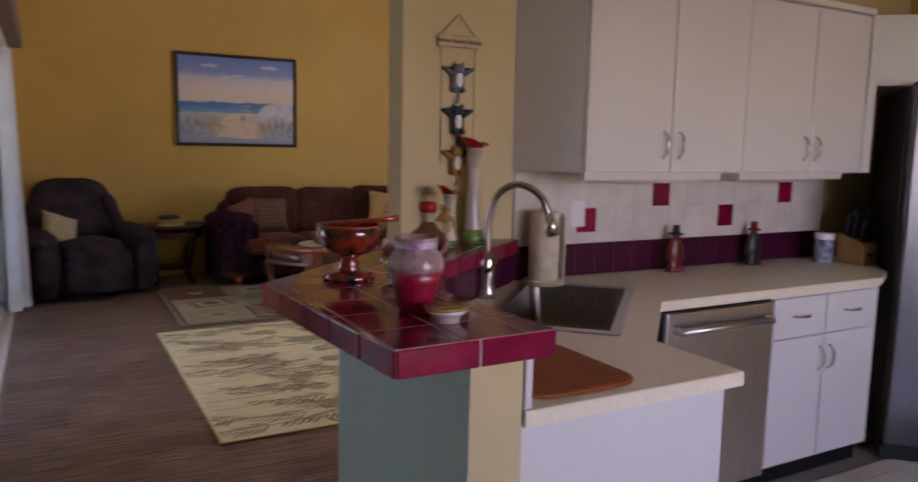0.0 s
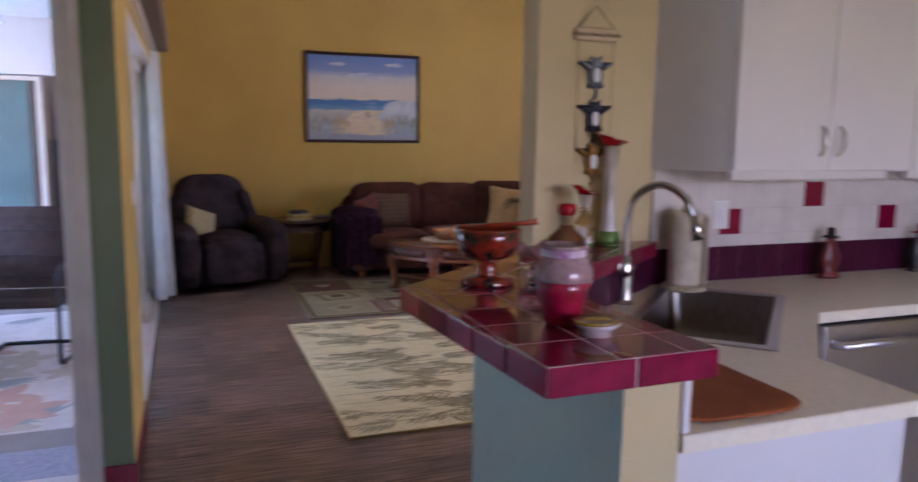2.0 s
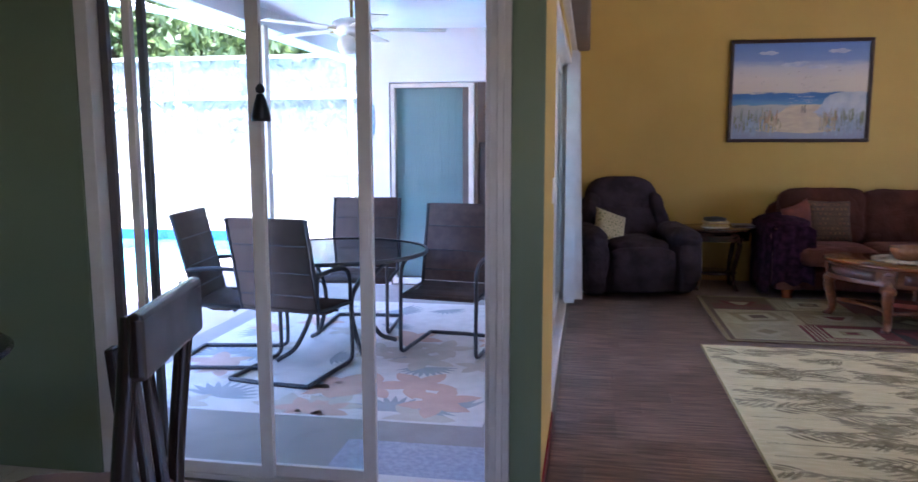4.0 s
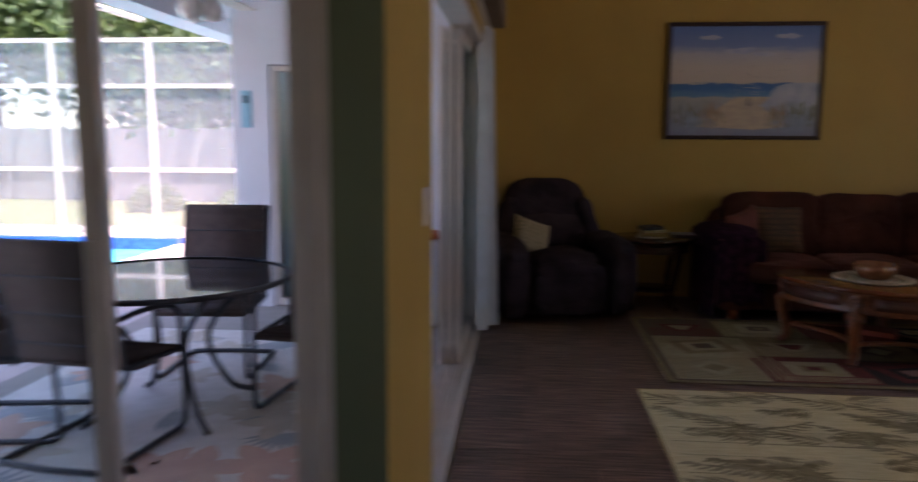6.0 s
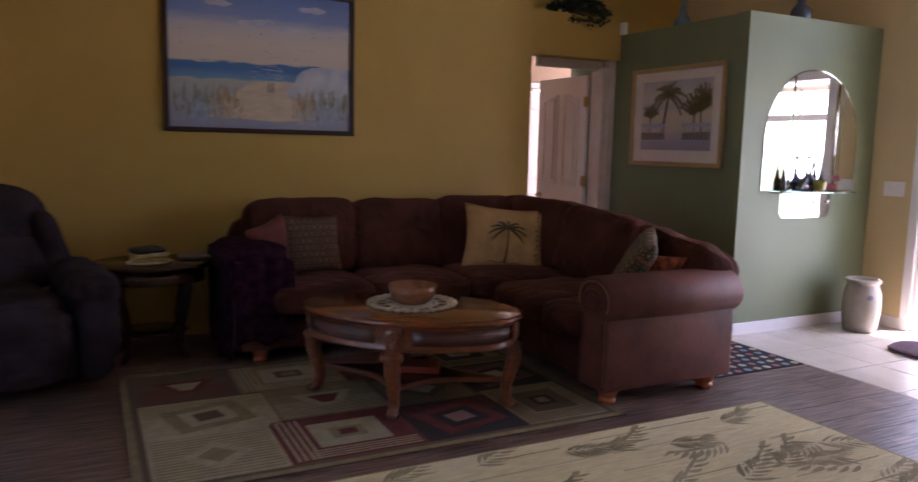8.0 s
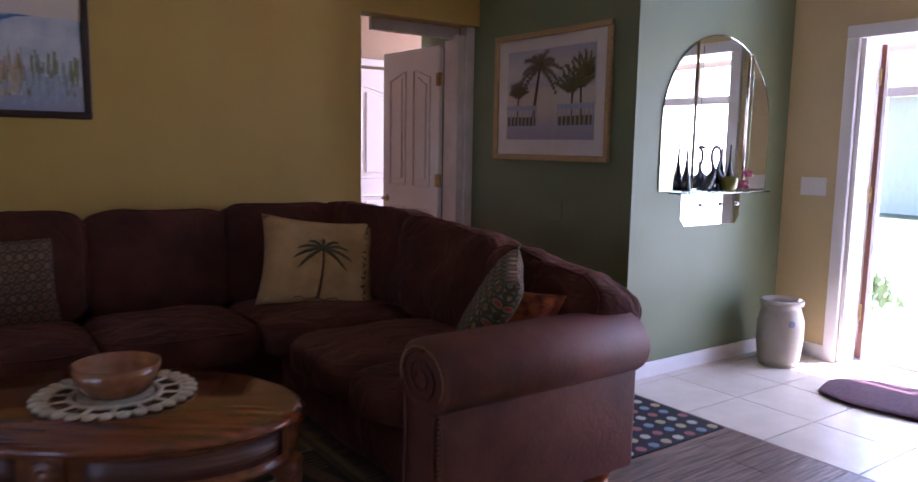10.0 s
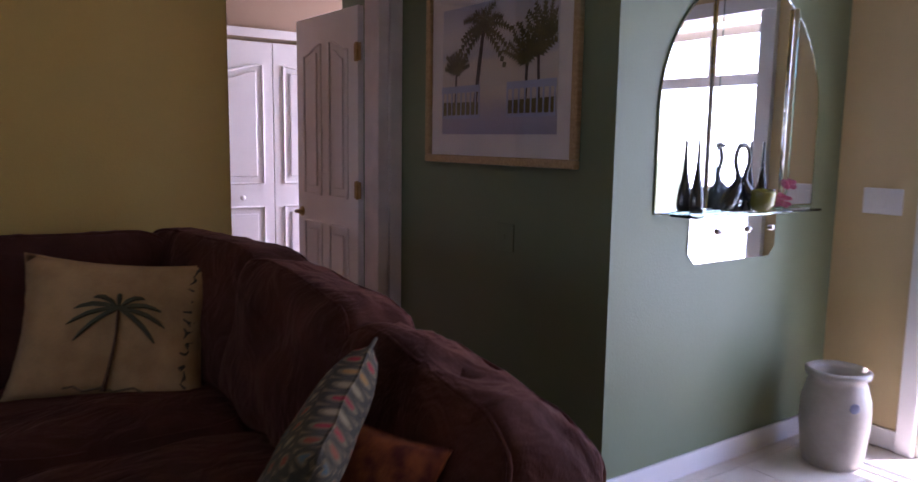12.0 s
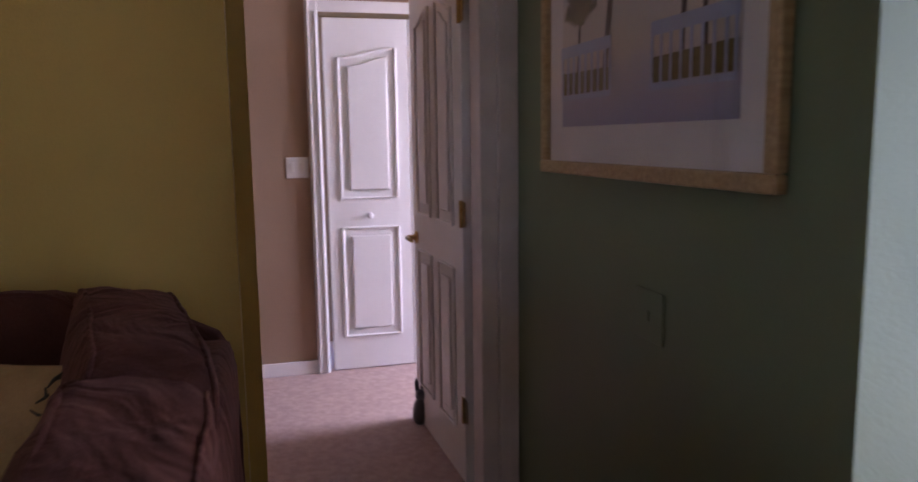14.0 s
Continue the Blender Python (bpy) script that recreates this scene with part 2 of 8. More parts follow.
def lathe(profile, seg=28, bm=None, m=None, sy=1.0):
    t = bmesh.new()
    rings = []
    for r, z in profile:
        rings.append([t.verts.new((r * math.cos(2 * math.pi * i / seg), sy * r * math.sin(2 * math.pi * i / seg), z)) for i in range(seg)] if r > 1e-5 else [t.verts.new((0, 0, z))])
    for a, b in zip(rings, rings[1:]):
        for i in range(seg):
            q = [a[i % len(a)], a[(i + 1) % len(a)], b[(i + 1) % len(b)], b[i % len(b)]]
            q = list(dict.fromkeys(q))
            if len(q) > 2:
                t.faces.new(q)
    if m:
        bmesh.ops.transform(t, matrix=m, verts=t.verts[:])
    return merge(bm, t)


def tube(path, r, seg=10, bm=None, flat=1.0):
    t = bmesh.new()
    pts = [Vector(p) for p in path]
    rs = r if isinstance(r, (list, tuple)) else [r] * len(pts)
    rings, side = [], None
    for i, p in enumerate(pts):
        d = (pts[min(i + 1, len(pts) - 1)] - pts[max(i - 1, 0)]).normalized()
        ref = side if side else (Vector((0, 0, 1)) if abs(d.z) < 0.9 else Vector((1, 0, 0)))
        a = d.cross(ref).normalized()
        bb = d.cross(a).normalized()
        side = -bb
        rings.append([t.verts.new(p + rs[i] * (math.cos(2 * math.pi * k / seg) * a + flat * math.sin(2 * math.pi * k / seg) * bb)) for k in range(seg)])
        side = a.cross(d).normalized()
    for a, b in zip(rings, rings[1:]):
        for k in range(seg):
            t.faces.new((a[k], a[(k + 1) % seg], b[(k + 1) % seg], b[k]))
    t.faces.new(rings[0])
    t.faces.new(rings[-1])
    return merge(bm, t)


def curve_pts(ctrl, n=6):
    out = []
    p = [Vector(c) for c in ctrl]
    p = [2 * p[0] - p[1]] + p + [2 * p[-1] - p[-2]]
    for i in range(1, len(p) - 2):
        for k in range(n):
            u = k / n
            a, b, c, d = p[i - 1:i + 3]
            out.append(0.5 * (2 * b + (c - a) * u + (2 * a - 5 * b + 4 * c - d) * u * u + (3 * b - a - 3 * c + d) * u ** 3))
    out.append(p[-2])
    return out


def cushion(sx, sy, sz, m, power=5.0, puff=0.0, rough=0.008, cuts=9, bm=None, seed=0.0):
    """A soft rounded block; puff swells the middle of its broad faces."""
    t = bmesh.new()
    bmesh.ops.create_cube(t, size=2)
    bmesh.ops.subdivide_edges(t, edges=t.edges[:], cuts=cuts, use_grid_fill=True)
    for v in t.verts:
        u = v.co.copy()
        k = max(abs(c) for c in u) / (sum(abs(c) ** power for c in u)) ** (1 / power)
        u *= k
        w = Vector((u.x * sx / 2, u.y * sy / 2, u.z * sz / 2))
        w.z += math.copysign(puff, u.z) * (1 - u.x ** 2) * (1 - u.y ** 2) if abs(u.z) > 0.3 else 0
        w += rough * (noise.noise_vector(w * 7 + Vector((seed, seed * 1.7, 3))) + 0.45 * noise.noise_vector(Vector((w.x * 26, w.y * 26, w.z * 9)) + Vector((seed, 5, 3))))
        v.co = w
    bmesh.ops.transform(t, matrix=m, verts=t.verts[:])
    return merge(bm, t)


def clip(poly, planes):
    """Keep the side of each half-plane (a, b, c) where a*x + b*y <= c."""
    for a, b, c in planes:
        out = []
        for (x0, y0), (x1, y1) in zip(poly, poly[1:] + poly[:1]):
            d0, d1 = a * x0 + b * y0 - c, a * x1 + b * y1 - c
            if d0 <= 0:
                out.append((x0, y0))
            if d0 * d1 < 0:
                k = d0 / (d0 - d1)
                out.append((x0 + k * (x1 - x0), y0 + k * (y1 - y0)))
        poly = out
        if len(poly) < 3:
            return []
    area = 0.5 * abs(sum(x0 * y1 - x1 * y0 for (x0, y0), (x1, y1) in zip(poly, poly[1:] + poly[:1])))
    return poly if area > 4e-4 else []


def sides(poly):
    """Half-planes of a convex polygon given anticlockwise."""
    return [(y1 - y0, x0 - x1, (y1 - y0) * x0 + (x0 - x1) * y0) for (x0, y0), (x1, y1) in zip(poly, poly[1:] + poly[:1])]


def quick_prism(poly, z0, z1):
    n = len(poly)
    me = bpy.data.meshes.new("piece")
    me.from_pydata([(x, y, z0) for x, y in poly] + [(x, y, z1) for x, y in poly], [], [tuple(range(n))[::-1], tuple(range(n, 2 * n))] + [(i, (i + 1) % n, n + (i + 1) % n, n + i) for i in range(n)])
    return me


# ---- large structure ----
H = 3.7            # ceiling
NORTH = 8.85       # living room's long wall
LANAI_N = 8.1


def faces_by_normal(bm, table, default=0):
    bmesh.ops.recalc_face_normals(bm, faces=bm.faces[:])
    for f in bm.faces:
        n = f.normal
        key = max(((abs(n.x), "+x" if n.x > 0 else "-x"), (abs(n.y), "+y" if n.y > 0 else "-y"), (abs(n.z), "+z" if n.z > 0 else "-z")))[1]
        f.material_index = table.get(key, default)
    return bm


ground = struct("ground", box(-60, 60, -40, 80, -0.5, -0.16), GRASS, "sunlit lawn around the house")
floor_base = struct("floor", boxes([(-2.6, 7.3, -2.2, 12.0, -0.15, -0.012)]), GROUT, "house floor slab under tile and plank flooring")

wall_north = struct("wall_north", boxes([(-0.03, 4.51, NORTH, NORTH + 0.15, 0, H), (4.51, 5.43, NORTH, NORTH + 0.15, 2.14, 2.5), (4.51, 4.565, NORTH + 0.15, 9.03, 0, 2.5)]), YELLOW, "yellow painted living room wall")
niche = struct("wall_niche", boxes([(4.36, 6.9, 9.6, 9.7, 2.5, H), (4.36, 4.51, NORTH + 0.15, 9.6, 2.5, H), (4.4, 5.43, NORTH + 0.15, 9.6, 2.4, 2.5)]), YELLOW, "yellow plant ledge recess above the doorway")
struct("wall_green_side", boxes([(5.43, 5.55, 7.5, 9.6, 0, 2.28)]), GREEN, "sage green side wall beside the sofa")
struct("wall_green_front", boxes([(5.40, 6.90, 7.38, 7.5, 0, 2.36)]), GREEN, "sage green half-height entry wall")
struct("ledge_green", boxes([(5.43, 6.90, 7.5, 9.6, 2.28, 2.36)]), GREEN, "sage green ledge on top of the half-height wall")
wall_east = struct("wall_east", boxes([(6.87, 7.03, 6.94, 9.6, 0, H), (6.87, 7.03, 6.00, 6.94, 2.0, 2.26), (6.87, 7.03, 6.00, 6.94, 2.75, H), (6.87, 7.03, 5.62, 6.00, 0, H), (6.87, 7.03, 4.42, 5.62, 0, 0.25), (6.87, 7.03, 4.42, 5.62, 2.25, H), (6.87, 7.03, 2.87, 4.42, 0, H)]), CREAM, "cream painted entry wall")
bm = boxes([(-0.012, 0.11, 3.66, 4.47, 0, H), (-0.03, 0.11, 4.47, 7.62, 2.12, H), (-0.03, 0.11, 7.62, NORTH, 0, H)])
wall_west = struct("wall_west", faces_by_normal(bm, {"-y": 1, "-x": 2}), [YELLOW, GREEN, STUCCO], "yellow wall with a green painted end beside the sliding doors")
bm = boxes([(-1.78, -0.013, 3.66, 3.80, 2.12, H), (-2.6, -1.78, 3.66, 3.80, 0, H)])
wall_dining = struct("wall_dining_north", faces_by_normal(bm, {"+y": 1}), [GREEN, STUCCO], "green painted wall around the dining sliding doors")
bm = boxes([(1.57, 4.9, 2.87, 3.0, 0, H)])
wall_kitchen = struct("wall_kitchen", faces_by_normal(bm, {"-x": 1}), [CREAM, CREAM], "cream kitchen wall ending beside the bar")
struct("wall_kitchen_east", boxes([(4.75, 4.9, -2.2, 2.87, 0, H), (4.9, 7.03, 2.87, 3.0, 0, H)]), YELLOW, "yellow kitchen wall")
struct("wall_south", boxes([(-2.6, 1.4, -2.2, -2.05, 0, H), (3.8, 4.9, -2.2, -2.05, 0, H), (1.4, 3.8, -2.2, -2.05, 0, 0.95), (1.4, 3.8, -2.2, -2.05, 2.2, H)]), CREAM, "cream kitchen wall with a window")
struct("wall_dining_west", boxes([(-2.75, -2.6, -2.2, 3.8, 0, H)]), GREEN, "green dining wall")
struct("ceiling", boxes([(-2.75, 7.05, -2.2, 9.7, H, H + 0.15)]), CEILING, "warm white textured ceiling")
struct("wall_bedroom", boxes([(2.9, 4.94, 10.75, 10.9, 0, 2.5), (6.1, 8.1, 10.75, 10.9, 0, 2.5), (4.94, 6.1, 10.75, 10.9, 2.03, 2.5), (2.9, 3.0, 9.0, 10.75, 0, 2.5), (8.0, 8.1, 9.5, 9.6, 0, 2.5), (4.9, 6.15, 11.4, 11.5, 0, 2.5), (6.85, 8.1, 9.5, 9.6, 0, 2.5)]), TAN, "tan painted bedroom wall")
struct("ceiling_bedroom", boxes([(2.9, 8.1, 9.7, 11.5, 2.5, 2.6), (2.9, 4.36, 9.0, 9.7, 2.5, 2.6)]), CEILING, "bedroom ceiling")
struct("carpet", boxes([(2.9, 8.0, 9.02, 11.4, -0.01, 0.012)]), CARPET, "dusty pink bedroom carpet")

# baseboards
struct("baseboard", boxes([(5.42, 6.869, 7.365, 7.379, 0, 0.09), (6.855, 6.869, 7.02, 7.365, 0, 0.09)], 0.003), WHITE, "white baseboard")
struct("baseboard_red", boxes([(-0.012, 0.118, 3.648, 3.659, 0, 0.1), (0.111, 0.12, 3.66, 4.46, 0, 0.1)], 0.003), BURGUNDY, "dark red tile baseboard")
struct("baseboard_bedroom", boxes([(3.0, 4.87, 10.735, 10.749, 0.012, 0.09)], 0.003), WHITE, "white baseboard")

# pony wall under the bar, kitchen side to the east
PONY = [(1.12, 1.54), (1.25, 1.54), (1.24, 1.955), (1.44, 2.39), (2.03, 2.838), (2.03, 2.869), (1.57, 2.869), (1.12, 2.32)]
bm = prism(PONY, 0, 1.036)
bmesh.ops.recalc_face_normals(bm, faces=bm.faces[:])
for f in bm.faces:
    f.material_index = 1 if f.normal.y < -0.9 or f.normal.x > 0.4 else 0
struct("wall_pony", bm, [PALEBLUE, CREAM], "pale blue half wall with a cream end under the bar")


# ---- front door, frames and windows ----
def casing(name, rows, label, mat=WHITE):
    return struct(name, boxes(rows, 0.004), mat, label)


casing("trim_front_door", [(6.84, 6.87, 6.94, 7.015, 0, 2), (6.84, 6.87, 5.93, 6, 0, 2), (6.84, 6.87, 5.93, 7.015, 2, 2.075), (6.87, 7.04, 6.91, 6.939, 0, 1.999), (6.87, 7.04, 6.001, 6.03, 0, 1.999)], "white front door casing")
casing("trim_transom", [(6.855, 6.88, 6, 6.94, 2.23, 2.27), (6.855, 6.88, 6, 6.94, 2.74, 2.78), (6.855, 6.88, 6.9, 6.94, 2.27, 2.74), (6.855, 6.88, 6, 6.04, 2.27, 2.74)], "white transom window frame")
door = thing("front_door", 7.05, 6.905, 0.01, 33, "dark red-brown front door standing open to the outside", "door")
part("leaf", box(0.0, 0.9, -0.045, 0.0, 0, 1.97, 0.004), M("door_red_brown", (0.16, 0.06, 0.04), 0.45, fine=0.2), door)
for z in (0.25, 1.0, 1.72):
    part("hinge", lathe([(0, 0), (0.009, 0), (0.009, 0.1), (0, 0.1)], 10, m=pose(-0.014, 0.0, z)), BRASS, door, "brass hinge")


def window(name, x, y0, y1, z0, z1, cols, split, label):
    """A glazed window in a wall that runs along y."""
    fr = struct(name, boxes([(x, x + 0.06, y0, y0 + 0.05, z0, z1), (x, x + 0.06, y1 - 0.05, y1, z0, z1), (x, x + 0.06, y0 + 0.05, y1 - 0.05, z0, z0 + 0.05), (x, x + 0.06, y0 + 0.05, y1 - 0.05, z1 - 0.05, z1), (x, x + 0.05, y0 + 0.05, y1 - 0.05, split - 0.025, split + 0.025)] + [(x + 0.01, x + 0.04, y0 + (y1 - y0) * k / cols - 0.012, y0 + (y1 - y0) * k / cols + 0.012, split + 0.025, z1 - 0.05) for k in range(1, cols)], 0.003), WHITE, label)
    p = part("pane", box(x + 0.025, x + 0.029, y0 + 0.05, y1 - 0.05, z0 + 0.05, z1 - 0.05), PANE, fr)
    p.visible_shadow = False


window("window_1", 6.92, 4.42, 5.62, 0.25, 2.25, 2, 1.7, "tall white entry window with upper muntins")
window("window_2", 6.92, 6.00, 6.94, 2.26, 2.75, 1, 2.72, "transom window over the front door")
fr = struct("window_3", boxes([(1.4, 1.46, -2.19, -2.1, 0.95, 2.2), (3.74, 3.8, -2.19, -2.1, 0.95, 2.2), (1.46, 3.74, -2.19, -2.1, 0.95, 1.01), (1.46, 3.74, -2.19, -2.1, 2.14, 2.2), (2.57, 2.63, -2.19, -2.1, 1.01, 2.14)], 0.003), WHITE, "white kitchen window")

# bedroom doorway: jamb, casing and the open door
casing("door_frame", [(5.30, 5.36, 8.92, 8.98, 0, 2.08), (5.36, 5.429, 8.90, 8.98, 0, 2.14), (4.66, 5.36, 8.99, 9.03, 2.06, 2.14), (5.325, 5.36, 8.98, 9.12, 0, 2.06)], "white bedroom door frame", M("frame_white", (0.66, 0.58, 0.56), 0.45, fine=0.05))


def panel_door(name, x, y, rz, w, h, label, cols=2, th=0.036, parent=None, lever=True, hinges=True, rising=False):
    d = parent or thing(name, x, y, 0.012, rz, label, "door")
    part("leaf", box(0, w, -th / 2, th / 2, 0.005, h, 0.003), WHITE, d)
    gap = 0.11 if cols == 2 else 0.075
    pw = (w - gap * (cols + 1)) / cols
    for side in (-1, 1):
        for c in range(cols):
            xa = gap + c * (pw + gap)
            for za, zb, arch in ((0.2, 0.83, 0), (1.0, h - 0.16, 1)):
                bm = bmesh.new()
                for k, (ins, dep) in enumerate(((0, 0.006), (0.045, 0.003))):
                    n = 10
                    top = [(xa + ins + (pw - 2 * ins) * i / n, zb - ins - 0.055 * (0.5 + 0.5 * math.cos(math.pi * (i / n if rising or (cols == 2 and c == 0) else 1 - i / n))) * arch) for i in range(n + 1)]
                    loop = [(xa + ins, za + ins), (xa + pw - ins, za + ins)] + top[::-1]
                    poly = [(px, pz) for px, pz in loop]
                    if k == 0:
                        rim3 = [(p_, z_, 0.004) for p_, z_ in poly]
                        t = tube(rim3 + rim3[:1], 0.008, 8)
                    else:
                        t = prism(poly, 0, 0.012, bev=0.009)
                    bmesh.ops.transform(t, matrix=Matrix(((1, 0, 0, 0), (0, 0, side, side * th / 2), (0, 1, 0, 0), (0, 0, 0, 1))), verts=t.verts[:])
                    merge(bm, t)
                part("moulding", bm, WHITE, d)
    if lever:
        for side in (-1, 1):
            bm = lathe([(0, 0), (0.03, 0), (0.03, 0.008), (0.012, 0.012), (0.012, 0.045), (0, 0.045)], 16, m=pose(w - 0.06, side * th / 2, 0.88, -90 * side))
            tube([(w - 0.06, side * (th / 2 + 0.045), 0.88), (w - 0.1, side * (th / 2 + 0.05), 0.88), (w - 0.16, side * (th / 2 + 0.045), 0.875)], [0.01, 0.009, 0.007], 8, bm)
            part("door_handle", bm, BRASS, d, "dark brass lever handle", True)
    if hinges:
        for z in (0.30, 1.05, 1.78):
            bm = box(-0.035, 0.0, 0.017, 0.02, z - 0.045, z + 0.045)
            box(0.002, 0.035, 0.0185, 0.021, z - 0.045, z + 0.045, bm=bm)
            lathe([(0, -0.05), (0.008, -0.05), (0.008, 0.05), (0, 0.05)], 10, bm, pose(-0.002, 0.024, z))
            part("hinge", bm, BRASS, d, "brass hinge")
    return d


panel_door("bedroom_door", 5.318, 9.15, 92, 0.76, 2.02, "white panelled bedroom door standing open into the bedroom")
closet = thing("bifold_closet_door", 4.945, 10.765, 0.012, 0, "white bifold closet door with arched raised panels", "closet door")
for k in range(2):
    lf = new("leaf_pair")
    lf.parent = closet
    lf.location = (k * 0.475 + 0.02, 0, 0)
    lf.name = "door_leaf"
    panel_door("", 0, 0, 0, 0.47, 1.99, "", 1, 0.03, lf, False, False, k == 0)
part("knob", lathe([(0, 0), (0.008, 0), (0.008, 0.015), (0.019, 0.022), (0.019, 0.03), (0, 0.036)], 16, m=pose(0.25, -0.018, 0.90, 90)), WHITE, closet, "white round knob", True)
casing("trim_closet", [(4.87, 4.94, 10.725, 10.75, 0.012, 2.09), (6.1, 6.17, 10.725, 10.75, 0.012, 2.09), (4.94, 6.1, 10.725, 10.75, 2.03, 2.09), (4.88, 4.89, 10.715, 10.725, 0.012, 2.09), (4.92, 4.93, 10.715, 10.725, 0.012, 2.03)], "white fluted closet casing")

# sliding doors
def slider_frame(name, rows, mat, label):
    return struct(name, boxes(rows, 0.004), mat, label)


slider_frame("trim_slider_dining", [(-0.095, -0.013, 3.67, 3.80, 0, 2.12), (-0.065, -0.04, 3.652, 3.669, 0, 2.12), (-0.115, -0.095, 3.70, 3.78, 0.03, 2.08), (-1.78, -1.72, 3.67, 3.80, 0, 2.12), (-1.72, -0.105, 3.67, 3.80, 2.08, 2.12), (-1.72, -0.105, 3.68, 3.80, 0, 0.025)], ALU, "white aluminium sliding door frame")
for k, (x0, x1, y, m) in enumerate(((-1.06, -0.562, 3.72, ALU), (-1.58, -1.0, 3.70, ALU), (-1.715, -1.515, 3.745, BRONZE))):
    d = thing("sliding_door", x0, y, 0.025, 0, "glass sliding door panel in a white aluminium frame", "sliding door", "dining sliding doors")
    w = x1 - x0
    part("stile", box(0, 0.035, -0.015, 0.015, 0, 2.05, 0.003), m, d)
    part("stile", box(w - (0.03 if k == 2 else 0.055), w, -0.015, 0.015, 0, 2.05, 0.003), m, d)
    part("rail", box(0.035, w - 0.055, -0.012, 0.012, 0, 0.05, 0.002), m, d)
    part("rail", box(0.035, w - 0.055, -0.012, 0.012, 2.0, 2.05, 0.002), m, d)
    p = part("pane", box(0.035, w - 0.055, -0.003, 0.003, 0.05, 2.0), PANE, d)
    p.visible_shadow = False
    if k == 0:
        part("latch", box(w - 0.045, w - 0.012, -0.024, -0.015, 0.92, 1.14, 0.004), ALU, d)

slider_frame("trim_slider_living", [(-0.04, 0.105, 7.55, 7.62, 0, 2.12), (-0.04, 0.105, 4.47, 7.55, 2.07, 2.12), (-0.12, 0.10, 4.47, 7.55, 0.0, 0.012), (-0.07, -0.06, 4.47, 7.55, 0.012, 0.026), (-0.02, -0.01, 4.47, 7.55, 0.012, 0.026), (0.03, 0.04, 4.47, 7.55, 0.012, 0.026), (0.085, 0.10, 4.47, 7.55, 0.012, 0.03)], ALU, "white aluminium sliding door frame")
TEAL = M("teal_edge", (0.12, 0.30, 0.31), 0.4)
for k, x in enumerate((-0.085, -0.035, 0.015)):
    d = thing("sliding_door", x, 6.50 + 0.02 * k, 0.02, 90, "open glass sliding door panel stacked beside the curtain", "sliding door", "living room sliding doors")
    w = 1.03
    for a, bq in ((0, 0.06), (w - 0.06, w)):
        part("stile", box(a, bq, -0.016, 0.016, 0, 2.04, 0.003), ALU, d)
    part("rail", box(0.06, w - 0.06, -0.013, 0.013, 0, 0.07, 0.002), ALU, d)
    part("rail", box(0.06, w - 0.06, -0.013, 0.013, 1.98, 2.04, 0.002), ALU, d)
    p = part("pane", box(0.06, w - 0.06, -0.003, 0.003, 0.07, 1.98), PANE, d)
    p.visible_shadow = False

# vertical blinds drawn to the end of the opening
BLIND = M("blind_vinyl", (0.62, 0.64, 0.68), 0.5, fine=0.05)
blinds = thing("vertical_blinds", 0.12, 7.40, 0.03, 0, "pale blue-white vertical blinds drawn together beside the recliner", "blinds")
for k in range(9):
    part("slat", box(-0.045, 0.045, -0.002, 0.002, 0, 2.15, 0.0, m=pose(0.0, k * 0.022 - 0.06, 0, 0, 0, 4 + 5 * (k % 3))), BLIND, blinds)
part("slat", box(-0.045, 0.045, -0.002, 0.002, 0, 2.15, 0.0, m=pose(0.07, 0.10, 0, 0, -1.5, 6)), BLIND, blinds)
part("headrail", box(-0.03, 0.03, -3.0, 0.16, 2.15, 2.19, 0.004), ALU, blinds)
val = thing("valance", 0.16, 4.3, 2.17, 0, "brown fabric valance over the sliding doors", "valance")
part("panel", box(-0.036, 0.1, 0, 3.4, 0.04, 0.22, 0.02), M("valance_fabric", (0.18, 0.12, 0.07), 0.9, fine=0.3), val)

# storm door outside the front door
sd = thing("storm_door", 7.08, 6.04, 0.0, 90, "white framed glass storm door with a divided upper light", "door")
for a, b_ in ((0, 0.05), (0.82, 0.87)):
    part("stile", box(a, b_, -0.015, 0.015, 0, 1.98, 0.004), WHITE, sd)
for a, b_ in ((0, 0.12), (1.66, 1.72), (1.93, 1.98)):
    part("rail", box(0.05, 0.82, -0.014, 0.014, a, b_, 0.004), WHITE, sd)
part("muntin", box(0.42, 0.45, -0.012, 0.012, 1.72, 1.93, 0.003), WHITE, sd)
p = part("pane", box(0.05, 0.82, -0.003, 0.003, 0.12, 1.66), PANE, sd)
p.visible_shadow = False

# ---- kitchen ----
COUNTER_POLY = [(1.253, 1.53), (1.925, 1.53), (1.935, 1.86), (2.36, 2.275), (3.72, 2.275), (3.93, 2.38), (4.16, 2.61), (4.16, 2.865), (2.02, 2.865), (1.42, 2.40), (1.253, 1.95)]
SINK = [(1.86, 1.95), (2.42, 2.51), (2.12, 2.81), (1.56, 2.25)]


